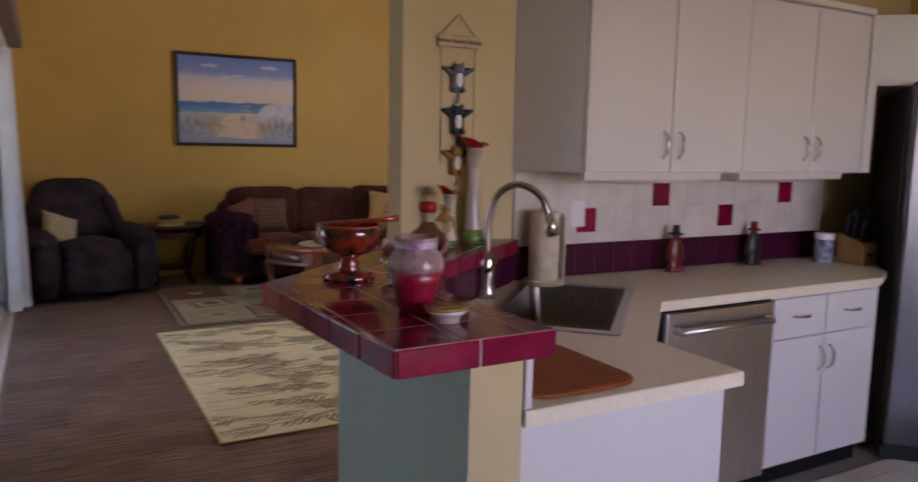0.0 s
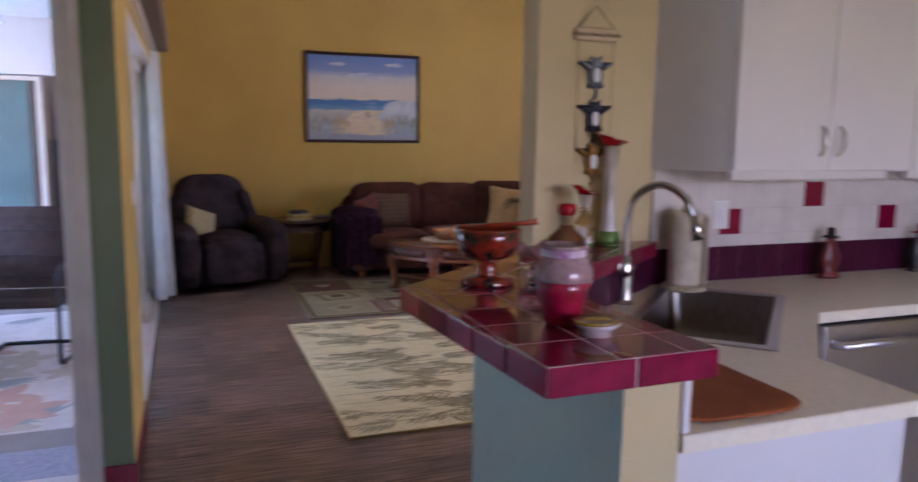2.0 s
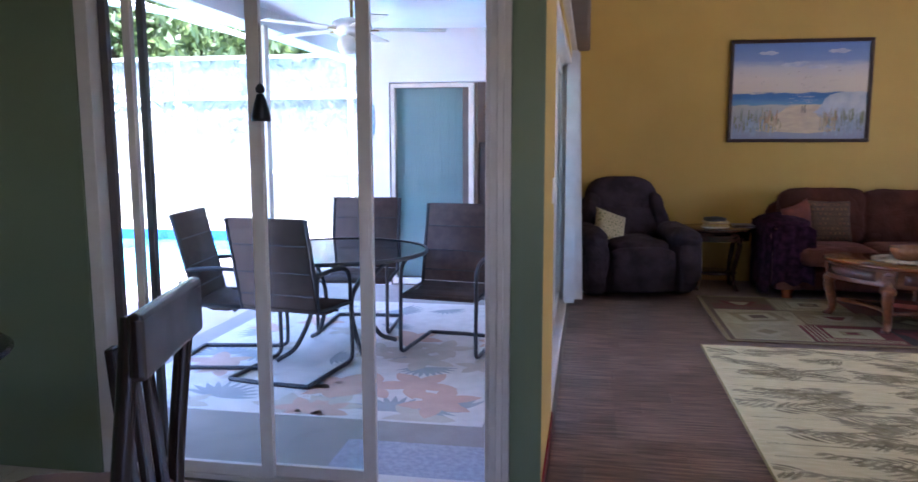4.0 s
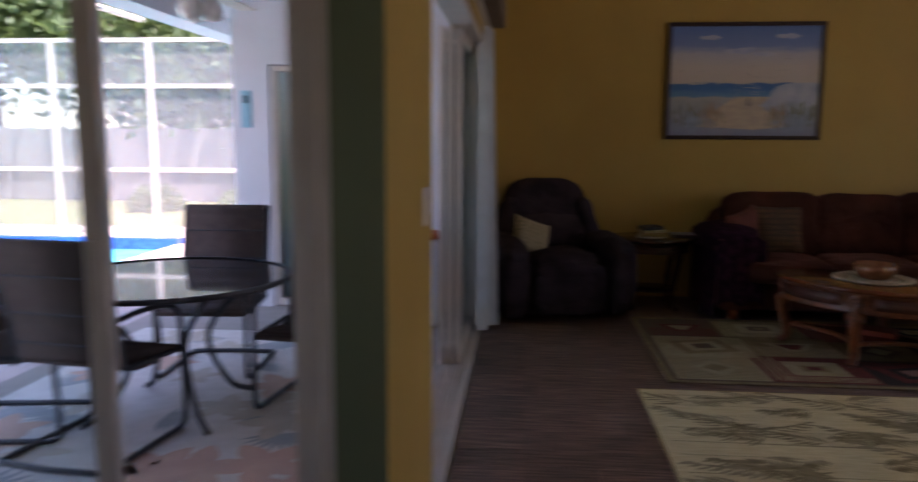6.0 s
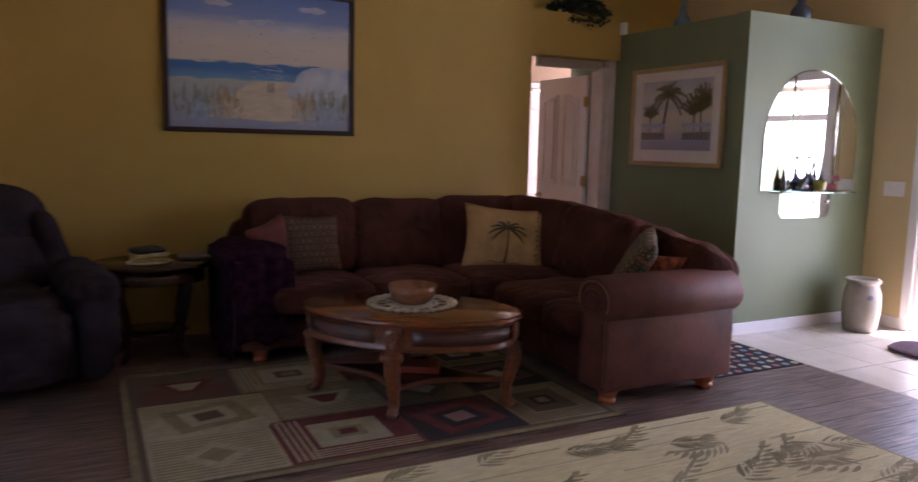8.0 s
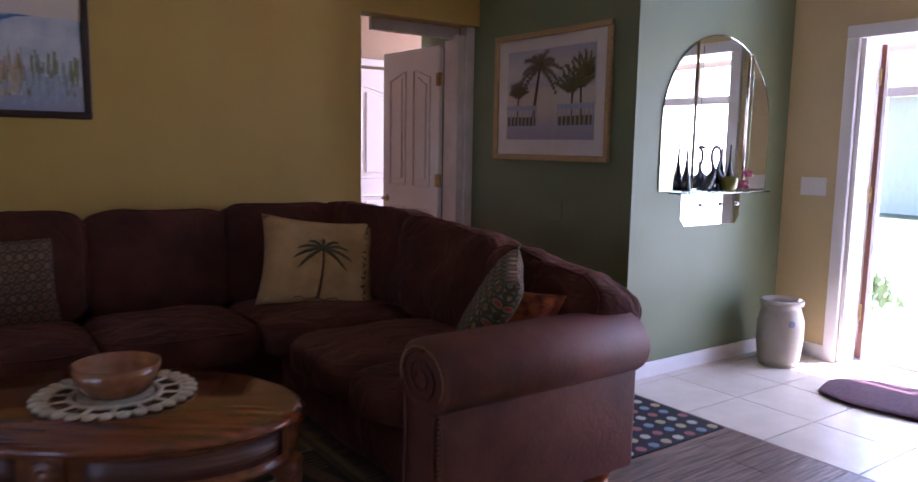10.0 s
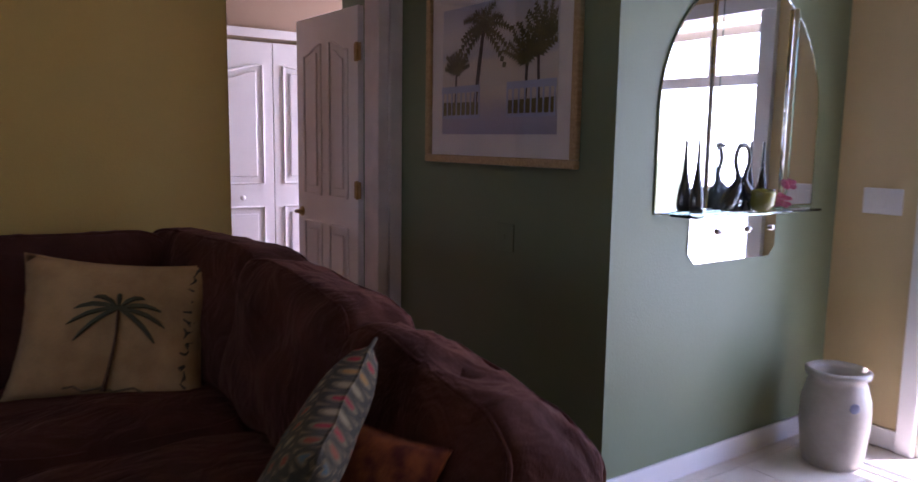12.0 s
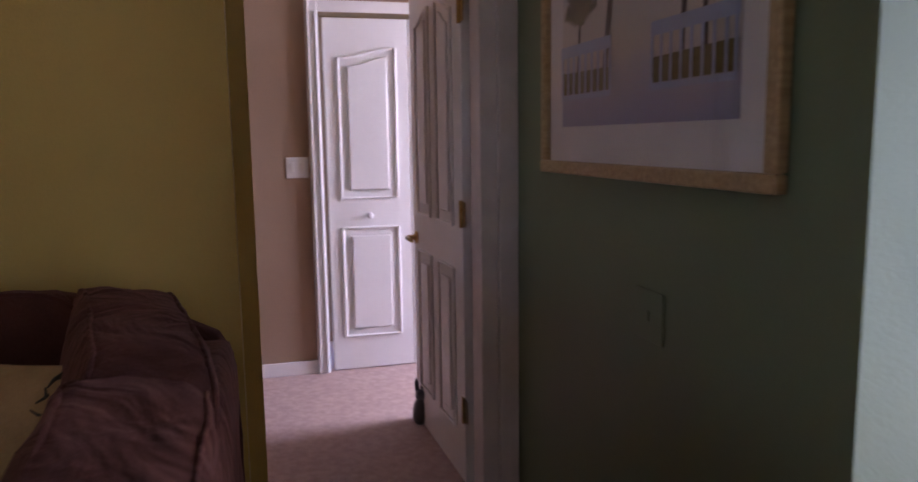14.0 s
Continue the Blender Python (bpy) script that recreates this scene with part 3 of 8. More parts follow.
def slab_with_hole(outer, inner, z0, z1):
    bm = bmesh.new()
    edges = []
    for poly in (outer, inner):
        vs = [bm.verts.new((x, y, z0)) for x, y in poly]
        edges += [bm.edges.new((a, b)) for a, b in zip(vs, vs[1:] + vs[:1])]
    bmesh.ops.triangle_fill(bm, use_beauty=True, use_dissolve=False, edges=edges)
    ext = bmesh.ops.extrude_face_region(bm, geom=bm.faces[:])
    for e in ext["geom"]:
        if isinstance(e, bmesh.types.BMVert):
            e.co.z = z1
    return bm


top = tagged(obj("countertop", slab_with_hole(COUNTER_POLY, SINK, 0.872, 0.91), COUNTER), "pale laminate countertop with a corner sink", "countertop")
for (xa, ya), (xb, yb) in zip(COUNTER_POLY[:5], COUNTER_POLY[1:6]):
    t = part("edge_band", box(0.0, math.hypot(xb - xa, yb - ya), -0.002, 0.001, 0.874, 0.907), COUNTER, top)
    t.matrix_local = pose(xa, ya, 0, 0, 0, math.degrees(math.atan2(yb - ya, xb - xa)))
part("upstand", box(1.254, 1.272, 1.535, 1.93, 0.911, 1.034, 0.002), LAMINATE, top, "white laminate upstand")
pen = thing("peninsula_cabinet", 1.26, 1.56, 0, 0, "white laminate peninsula cabinet under the countertop", "cabinet")
part("body", prism([(0, 0), (0.63, 0), (0.63, 0.32), (1.1, 0.77), (1.1, 1.28), (0.78, 1.28), (0, 0.36)], 0.0, 0.70), LAMINATE, pen)
for xa, ya, xb, yb in ((0, 0, 0.63, 0), (0.63, 0, 0.63, 0.32), (0.63, 0.32, 1.1, 0.77)):
    t = part("panel", box(0.0, math.hypot(xb - xa, yb - ya), -0.003, 0.015, 0.0, 0.871, 0.001), LAMINATE, pen)
    t.matrix_local = pose(xa, ya, 0, 0, 0, math.degrees(math.atan2(yb - ya, xb - xa)))

snk = thing("sink", 2.00, 2.385, 0.91, 45, "stainless steel corner sink with rounded bowl", "sink")
rim = bmesh.new()
for r in ((-0.41, 0.41, -0.225, -0.19), (-0.41, 0.41, 0.19, 0.225), (-0.41, -0.37, -0.19, 0.19), (0.37, 0.41, -0.19, 0.19)):
    box(*r, 0.001, 0.006, 0.002, rim)
part("rim", rim, STEEL, snk)
bowl = bmesh.new()
bmesh.ops.create_cube(bowl, size=1)
bmesh.ops.delete(bowl, geom=[f for f in bowl.faces if f.normal.z > 0.9], context="FACES")
for v in bowl.verts:
    k = 1.0 if v.co.z > 0 else 0.9
    v.co = Vector((v.co.x * 0.75 * k, v.co.y * 0.385 * k, -0.19 if v.co.z < 0 else 0.004))
bmesh.ops.bevel(bowl, geom=[e for e in bowl.edges if len(e.link_faces) == 2], offset=0.045, segments=4, profile=0.5, affect="EDGES")
# bowl steel darker than the rim: dark reflections put into its colour
part("bowl", bowl, M("dark_reflection_steel", (0.27, 0.22, 0.18), 0.33, (0.20, 0.165, 0.135), 4, (30, 30, 1), fine=0.15, metal=1.0), snk, "", True)
part("drain", lathe([(0, -0.184), (0.04, -0.184), (0.045, -0.18), (0.04, -0.182), (0, -0.186)], 20), CHROME, snk)

fau = thing("faucet", 1.80, 2.60, 0.91, -45, "brushed nickel gooseneck pull-down faucet", "faucet")
part("base", lathe([(0, 0), (0.032, 0), (0.03, 0.02), (0.024, 0.06), (0.027, 0.10), (0.022, 0.14), (0.016, 0.17), (0, 0.17)], 20), CHROME, fau, "", True)
part("spout", tube(curve_pts([(0, 0, 0.16), (0, 0, 0.29), (0.03, 0, 0.385), (0.11, 0, 0.425), (0.19, 0, 0.385), (0.222, 0, 0.315)]), 0.013, 12), CHROME, fau, "", True)
part("spray_head", tube([(0.220, 0, 0.325), (0.232, 0, 0.285), (0.242, 0, 0.245)], [0.016, 0.019, 0.024], 14), CHROME, fau, "", True)
part("lever", tube([(0.0, -0.02, 0.10), (0.03, -0.06, 0.12), (0.05, -0.10, 0.15)], [0.009, 0.008, 0.006], 8), CHROME, fau, "", True)


def bow_handle(parent, x, y, z, vertical=True):
    bm = bmesh.new()
    pts = [(x, y, z - 0.055), (x, y - 0.022, z - 0.035), (x, y - 0.028, z), (x, y - 0.022, z + 0.035), (x, y, z + 0.055)]
    if not vertical:
        pts = [(x - 0.055, y, z), (x - 0.035, y - 0.022, z), (x, y - 0.028, z), (x + 0.035, y - 0.022, z), (x + 0.055, y, z)]
    tube(curve_pts(pts, 3), [0.005] * 4 + [0.007] * 5 + [0.005] * 4, 8, bm)
    return part("handle", bm, CHROME, parent, "chrome bow handle", True)


dw = thing("dishwasher", 2.385, 2.29, 0, 0, "stainless steel dishwasher with a bar handle", "dishwasher")
part("body", box(0, 0.63, 0.02, 0.56, 0.1, 0.868), BLACK, dw)
part("door", box(0.02, 0.62, -0.01, 0.02, 0.1, 0.855, 0.006), STEEL, dw)
part("handle", tube([(0.06, -0.008, 0.79), (0.07, -0.045, 0.79), (0.57, -0.045, 0.79), (0.58, -0.008, 0.79)], 0.016, 10), STEEL, dw, "", True)
part("kickplate", box(0.0, 0.63, 0.05, 0.07, 0.0, 0.1), BLACK, dw)

bc = thing("base_cabinet", 3.02, 2.30, 0, 0, "white laminate base cabinet with two drawers and two doors", "cabinet")
part("body", box(0, 0.76, 0.02, 0.56, 0.1, 0.87), LAMINATE, bc)
part("kickplate", box(0, 0.76, 0.07, 0.09, 0.0, 0.1), BLACK, bc)
for k in range(2):
    x0 = 0.012 + k * 0.352
    dr = part("drawer", box(x0, x0 + 0.345, 0.0, 0.019, 0.685, 0.855, 0.003), LAMINATE, bc)
    bow_handle(dr, x0 + 0.172, 0.0, 0.775, False)
    d = part("door", box(x0, x0 + 0.345, 0.0, 0.019, 0.115, 0.675, 0.003), LAMINATE, bc)
    bow_handle(d, x0 + (0.315 if k == 0 else 0.03), 0.0, 0.57)

# wall cabinets
xs = [2.19, 2.63, 3.06, 3.505, 3.90]
for k in range(2):
    wc = thing("wall_cabinet", xs[2 * k], 2.54, 1.375, 0, "white laminate wall cabinet with two plain doors", "cabinet", "kitchen wall cabinets")
    w = xs[2 * k + 2] - xs[2 * k]
    part("body", prism([(0.0, 0.02), (w - 0.002, 0.02), (w - 0.002, 0.328), (0.0 if k else -0.12, 0.328)], 0.0, 0.76), LAMINATE, wc)
    part("light_rail", box(0.02, w - 0.1, 0.03, 0.05, -0.028, 0.0), LAMINATE, wc)
    for j in range(2):
        a, b = (xs[2 * k + j] - xs[2 * k]) + 0.002, (xs[2 * k + j + 1] - xs[2 * k]) - 0.003
        d = part("door", box(a, b, 0.0, 0.019, 0.004, 0.75, 0.003), LAMINATE, wc)
        bow_handle(d, b - 0.04 if j == 0 else a + 0.04, 0.0, 0.115)
struct("trim_cabinet_crown", boxes([(2.18, 3.91, 2.525, 2.868, 2.136, 2.165)], 0.004), LAMINATE, "white crown strip on the wall cabinets")
fc = thing("corner_cabinet", 3.93, 2.51, 1.80, -45, "white laminate cabinet over the refrigerator", "cabinet")
part("body", box(0.0, 0.95, 0.0, 0.45, 0.0, 0.335, 0.003), LAMINATE, fc)
part("filler", box(-0.04, 0.0, 0.0, 0.03, -0.42, 0.335, 0.002), LAMINATE, fc)

FRIDGE_STEEL = M("fridge_steel", (0.21, 0.21, 0.235), 0.3, (0.19, 0.19, 0.215), 3, (60, 60, 1), fine=0.03, metal=1.0)
fg = thing("refrigerator", 3.89, 2.305, 0, -45, "stainless steel side-by-side refrigerator with a black dispenser", "refrigerator")
part("body", box(0.0, 0.90, 0.06, 0.62, 0.03, 1.78, 0.01), M("fridge_side", (0.03, 0.03, 0.032), 0.4, fine=0.2), fg)
for a, b in ((0.0, 0.42), (0.43, 0.90)):
    d = part("door", box(a + 0.003, b, -0.02, 0.055, 0.07, 1.79, 0.018, seg=3), FRIDGE_STEEL, fg)
    hx = b - 0.035 if a == 0 else a + 0.035
    tube([(hx, -0.02, 0.5), (hx, -0.07, 0.54), (hx, -0.07, 1.55), (hx, -0.02, 1.6)], 0.013, 10, bm := bmesh.new())
    part("handle", bm, CHROME, d, "", True)
disp = part("dispenser", box(0.08, 0.33, -0.026, -0.015, 0.98, 1.36, 0.006), BLACK, fg)
part("recess", box(0.11, 0.30, -0.03, -0.0262, 1.0, 1.22, 0.004), M("gloss_black", (0.006, 0.006, 0.008), 0.2, spec=0.25), disp)
part("grille", box(0.0, 0.9, 0.0, 0.05, 0.0, 0.065), BLACK, fg)
part("hinge_cover", box(0.02, 0.10, 0.0, 0.10, 1.79, 1.81, 0.004), BLACK, fg)

# bar top
bar = thing("breakfast_bar", 0.93, 1.49, 1.04, 0, "glossy burgundy tiled bar top with white grout", "bar counter")
P0 = [(0.93, 1.49), (1.305, 1.50), (1.28, 1.955), (0.875, 2.24)]
P1 = [(0.875, 2.24), (1.28, 1.955), (1.48, 2.365), (1.15, 2.489)]
P2 = [(1.15, 2.489), (1.48, 2.365), (2.075, 2.81), (2.075, 2.863), (1.563, 2.863)]
loc = lambda poly, d=0.0: [(x - 0.93, y - 1.49) for x, y in poly]
slab = prism(loc([(0.932, 1.492), (1.303, 1.502), (1.278, 1.956), (1.478, 2.367), (2.072, 2.812), (2.072, 2.862), (1.563, 2.862), (0.877, 2.24)]), -0.005, 0.0512)
part("bed", slab, WHITE_GROUT, bar)


def offset_inside(planes, d):
    return [(a, b, c - d * math.hypot(a, b)) for a, b, c in planes]


def tile_grid(poly, ang, sx, sy, ox, oy, gap):
    c, s = math.cos(radians(ang)), math.sin(radians(ang))
    out = []
    for i in range(-20, 20):
        for j in range(-20, 20):
            q = [(ox + c * u - s * v, oy + s * u + c * v) for u, v in ((i * sx + gap / 2, j * sy + gap / 2), ((i + 1) * sx - gap / 2, j * sy + gap / 2), ((i + 1) * sx - gap / 2, (j + 1) * sy - gap / 2), (i * sx + gap / 2, (j + 1) * sy - gap / 2))]
            q = clip(q, offset_inside(sides(poly), 0.002))
            if q:
                out.append(q)
    return out


def bevelled_tile(poly, z0, z1, e=0.004):
    cx, cy = sum(p[0] for p in poly) / len(poly), sum(p[1] for p in poly) / len(poly)
    inn = []
    for x, y in poly:
        d = math.hypot(x - cx, y - cy) or 1
        inn.append((x - (x - cx) / d * e * 1.3, y - (y - cy) / d * e * 1.3))
    n = len(poly)
    me = bpy.data.meshes.new("tile")
    me.from_pydata([(x, y, z0) for x, y in poly] + [(x, y, z1 - e) for x, y in poly] + [(x, y, z1) for x, y in inn], [], [tuple(range(2 * n, 3 * n))] + [(i + r, (i + 1) % n + r, n + r + (i + 1) % n, n + r + i) for r in (0, n) for i in range(n)])
    return me


for poly, ang, ox, oy in ((loc(P0), 0, 0.0, 0.0), (loc(P1), 42.2, -0.055, 0.75), (loc(P2), 42.2, 0.22, 0.999)):
    for q in tile_grid(poly, ang, 0.152, 0.152, ox, oy, 0.004):
        me = bevelled_tile(q, 0.044, 0.052, 0.0025)
        me.materials.append(BURGUNDY)
        t = new("tile", me)
        t.parent = bar
edge = [(0.93, 1.49), (1.305, 1.50), (1.28, 1.955), (1.48, 2.365), (2.075, 2.81)], [(1.563, 2.863), (0.875, 2.24), (0.93, 1.49)]
for line in edge:
    for (xa, ya), (xb, yb) in zip(line, line[1:]):
        L_ = math.hypot(xb - xa, yb - ya)
        n = max(1, round(L_ / 0.152))
        ang = math.degrees(math.atan2(yb - ya, xb - xa))
        for k in range(n):
            t = part("edge_tile", box(0.003, L_ / n - 0.003, -0.002, 0.012, -0.006, 0.05, 0.003), BURGUNDY, bar)
            t.matrix_local = pose(xa - 0.93, ya - 1.49, 0, 0, 0, ang) @ pose(k * L_ / n, 0, 0)
# burgundy tiled riser behind the sink
BORDER = M("dark_burgundy_border", (0.07, 0.006, 0.026), 0.3, (0.05, 0.004, 0.02), 10, fine=0.2, rand=0.12, spec=0.3)
ris = thing("bar_riser", 1.262, 1.955, 0.912, 0, "burgundy tiled riser between counter and bar", "backsplash")
for xa, ya, xb, yb, n in ((0, 0, 0.2, 0.415, 3), (0.2, 0.415, 0.80, 0.866, 5)):
    L_ = math.hypot(xb - xa, yb - ya)
    for k in range(n):
        t = part("tile", box(0.001, L_ / n - 0.001, 0.002, 0.012, 0.001, 0.121, 0.002), BORDER, ris)
        t.matrix_local = pose(xa, ya, 0, 0, 0, math.degrees(math.atan2(yb - ya, xb - xa))) @ pose(k * L_ / n, 0, 0)

# backsplash
bs = thing("backsplash", 2.08, 2.868, 0.912, 0, "cream tile backsplash with burgundy accent tiles and border", "backsplash")
part("bed", box(0, 2.0, -0.0105, 0.0, 0, 0.463), M("cream_grout", (0.60, 0.53, 0.48), 0.8, fine=0.1), bs)
acc = {(3, 1), (7, 2), (11, 1), (15, 2)}
rows = [(0.0, 0.142), (0.19, 0.298), (0.298, 0.406), (0.406, 0.462), (0.142, 0.19)]
for i in range(18):
    for j, (z0, z1) in enumerate(rows):
        g = 0.0004 if j == 0 else 0.0015
        part("tile", box(i * 0.109 + g, i * 0.109 + 0.109 - g, -0.012, -0.0106, z0 + g, z1 - g, 0.0006, seg=1), BORDER if j == 0 else BURGUNDY if (i, j) in acc else SPLASH, bs)


def plate(name, x, y, z, rz, w, h, label, switches=1, rocker=True, mat=WHITE):
    o = thing(name, x, y, z, rz, label, "switch")
    part("plate", box(-w / 2, w / 2, -0.006, 0, -h / 2, h / 2, 0.003), mat, o)
    for k in range(switches):
        cx = (k + 0.5) / switches * w - w / 2
        part("toggle", box(cx - 0.012 if rocker else cx - 0.006, cx + 0.012 if rocker else cx + 0.006, -0.010, -0.006, -0.028 if rocker else -0.012, 0.028 if rocker else 0.012, 0.002), mat, o)
    return o


plate("outlet", 2.41, 2.856, 1.185, 0, 0.075, 0.115, "white wall outlet in the backsplash", 1)
plate("outlet", 3.617, 2.856, 1.185, 0, 0.075, 0.115, "cream wall outlet in the backsplash", 1, mat=SPLASH)
plate("light_switch", 6.869, 7.17, 1.10, -90, 0.17, 0.115, "white three-gang light switch by the front door", 3)
plate("light_switch", 4.80, 10.749, 1.19, 0, 0.12, 0.115, "white two-gang light switch in the bedroom", 2)
plate("light_switch", 0.11, 4.30, 1.2, 90, 0.075, 0.115, "white light switch beside the sliding doors", 1)
plate("wall_cover", 5.43, 8.02, 0.93, -90, 0.12, 0.12, "green painted blank plate on the green wall", 1, False, GREEN)

# ---- things on the bar and counter ----
RED = M("red_glass_paint", (0.42, 0.006, 0.012), 0.15, coat=0.4)
LACQ = M("floral_lacquer", (0.34, 0.03, 0.012), 0.12, (0.008, 0.016, 0.01), 26, fine=0.3, coat=0.8)
LACQ_GOLD = M("gold_red_lacquer", (0.34, 0.05, 0.012), 0.12, (0.22, 0.015, 0.008), 10, coat=0.8)
Z = 1.093
b = thing("pedestal_bowl", 1.115, 2.22, Z, 0, "lacquered pedestal bowl with red and black floral pattern on the bar", "bowl")
part("foot", lathe([(0, 0), (0.085, 0), (0.09, 0.008), (0.082, 0.025), (0.05, 0.035), (0, 0.035)], 32), LACQ, b, "", True)
part("stem", lathe([(0, 0.03), (0.045, 0.033), (0.03, 0.045), (0.036, 0.06), (0.026, 0.075), (0.034, 0.082), (0.045, 0.09), (0.03, 0.094), (0, 0.094)], 28), LACQ_GOLD, b, "orange lacquer stem", True)
part("bowl", lathe([(0, 0.088), (0.045, 0.09), (0.078, 0.102), (0.10, 0.13), (0.109, 0.165), (0.111, 0.20), (0.106, 0.203), (0.103, 0.165), (0.092, 0.132), (0.07, 0.11), (0, 0.10)], 40), LACQ, b, "", True)
part("rim", lathe([(0.1105, 0.197), (0.1125, 0.201), (0.109, 0.206), (0.104, 0.203), (0.1015, 0.17), (0.0995, 0.17), (0.103, 0.199)], 40), LACQ_GOLD, b, "orange-red lacquered rim", True)
sp = thing("wooden_spoon", 1.135, 2.215, Z + 0.19, -25, "lacquered wooden spoon lying across the bowl", "spoon")
part("spoon", tube([(-0.09, 0, -0.012), (-0.02, 0, 0.006), (0.08, 0, 0.014), (0.14, 0, 0.024)], [0.012, 0.008, 0.009, 0.012], 10), LACQ_GOLD, sp, "", True)
j = thing("candle_jar", 1.10, 1.76, Z, 0, "frosted glass jar with crushed red candle wax on the bar", "jar")
part("wax", lathe([(0, 0.003), (0.044, 0.003), (0.048, 0.015), (0.053, 0.04), (0.064, 0.075), (0.0725, 0.104), (0.055, 0.110), (0, 0.107)], 36), M("red_wax", (0.42, 0.004, 0.045), 0.35, (0.28, 0.003, 0.025), 30, bump=0.8, bscale=90, coat=0.5), j, "", True)
part("glass", lathe([(0.055, 0.103), (0.0735, 0.1045), (0.0750, 0.118), (0.071, 0.136), (0.060, 0.150), (0.055, 0.156), (0.0555, 0.178), (0.058, 0.184), (0.054, 0.186), (0.051, 0.158), (0.064, 0.138)], 36), M("frosted_glass", (0.46, 0.33, 0.33), 0.25, (0.36, 0.19, 0.21), 40, fine=0.2, coat=0.3), j, "", True)
part("label_band", lathe([(0.0562, 0.160), (0.0568, 0.176)], 36), M("printed_band", (0.72, 0.66, 0.70), 0.5, (0.42, 0.12, 0.34), 26), j)
dsh = thing("leaf_dish", 1.125, 1.655, Z, 10, "small white dish with a gold glazed leaf top", "dish")
part("foot", lathe([(0, 0), (0.038, 0), (0.036, 0.012), (0.048, 0.02), (0.062, 0.034), (0, 0.03)], 28), M("white_glaze", (0.66, 0.58, 0.58), 0.15, coat=0.5), dsh, "", True)
part("leaf", lathe([(0, 0.037), (0.045, 0.037), (0.07, 0.044), (0.066, 0.034), (0, 0.03)], 28, sy=0.8), M("gold_leaf_glaze", (0.34, 0.16, 0.02), 0.2, (0.25, 0.2, 0.03), 25, coat=0.6), dsh, "gold leaf-shaped glaze", True)
bt = thing("raffia_bottle", 1.42, 2.34, Z, 0, "round amber bottle with red cap and raffia bow", "bottle")
part("body", lathe([(0, 0), (0.04, 0), (0.062, 0.03), (0.068, 0.065), (0.055, 0.10), (0.028, 0.125), (0.02, 0.14), (0, 0.14)], 28), M("brown_glass", (0.10, 0.02, 0.01), 0.08, (0.17, 0.055, 0.015), 14, coat=0.8), bt, "", True)
part("neck", lathe([(0.02, 0.13), (0.022, 0.17), (0, 0.17)], 18), M("twine", (0.4, 0.27, 0.14), 0.9, bump=1, bscale=150), bt)
part("cap", lathe([(0, 0.168), (0.024, 0.168), (0.03, 0.182), (0.026, 0.2), (0, 0.204)], 22), RED, bt, "red wax cap", True)
bow = bmesh.new()
for k in range(26):
    a = random.uniform(-0.6, 1.2)
    r = random.uniform(0.03, 0.065)
    tube(curve_pts([(0.015, -0.02, 0.145), (0.02 + r * 0.7 * math.cos(a), -0.03 - 0.02 * random.random(), 0.15 + r * 0.7 * math.sin(a)), (0.02 + r * math.cos(a * 1.5), -0.02 - 0.02 * random.random(), 0.14 + r * math.sin(a * 1.3) - 0.01)], 3), 0.0022, 4, bow)
part("bow", bow, M("raffia", (0.52, 0.30, 0.08), 0.9), bt, "straw raffia bow")


def flute_vase(x, y, h, r, label):
    v = thing("flute_vase", x, y, Z, 0, label, "vase", "ruffled glass vases")
    part("body", lathe([(0, 0), (r * 0.95, 0), (r, 0.02), (r * 0.62, h * 0.22), (r * 0.5, h * 0.55), (r * 0.55, h * 0.85), (r * 0.8, h * 0.95), (r * 0.72, h * 0.95), (r * 0.42, h * 0.6), (0, 0.03)], 28), M("milk_glass", (0.80, 0.68, 0.66), 0.12, (0.5, 0.42, 0.3), 6, (1, 1, 0.6), coat=0.6), v, "", True)
    bm = bmesh.new()
    rings = []
    for i, (rr, z) in enumerate(((0.72, 0.93), (0.85, 0.96), (1.12, 0.985), (1.3, 1.0))):
        rings.append([bm.verts.new((r * rr * math.cos(2 * math.pi * k / 40), r * rr * math.sin(2 * math.pi * k / 40), h * z + (0.004 * math.sin(6 * math.pi * k / 40 * 1.667) + 0.016 * math.cos(2 * math.pi * k / 40 - 2.6)) * i / 3)) for k in range(40)])
    for a, b_ in zip(rings, rings[1:]):
        for k in range(40):
            bm.faces.new((a[k], a[(k + 1) % 40], b_[(k + 1) % 40], b_[k]))
    o = part("ruffled_lip", bm, RED, v, "red ruffled glass lip", True)
    s = o.modifiers.new("thick", "SOLIDIFY")
    s.thickness = 0.004
    part("foot", lathe([(0, 0.001), (r * 1.02, 0.001), (r * 1.05, 0.02), (r * 0.85, h * 0.13), (r * 0.74, h * 0.13)], 28), M("green_glass", (0.05, 0.16, 0.02), 0.1, (0.2, 0.3, 0.08), 14, coat=0.6), v, "green glass foot", True)


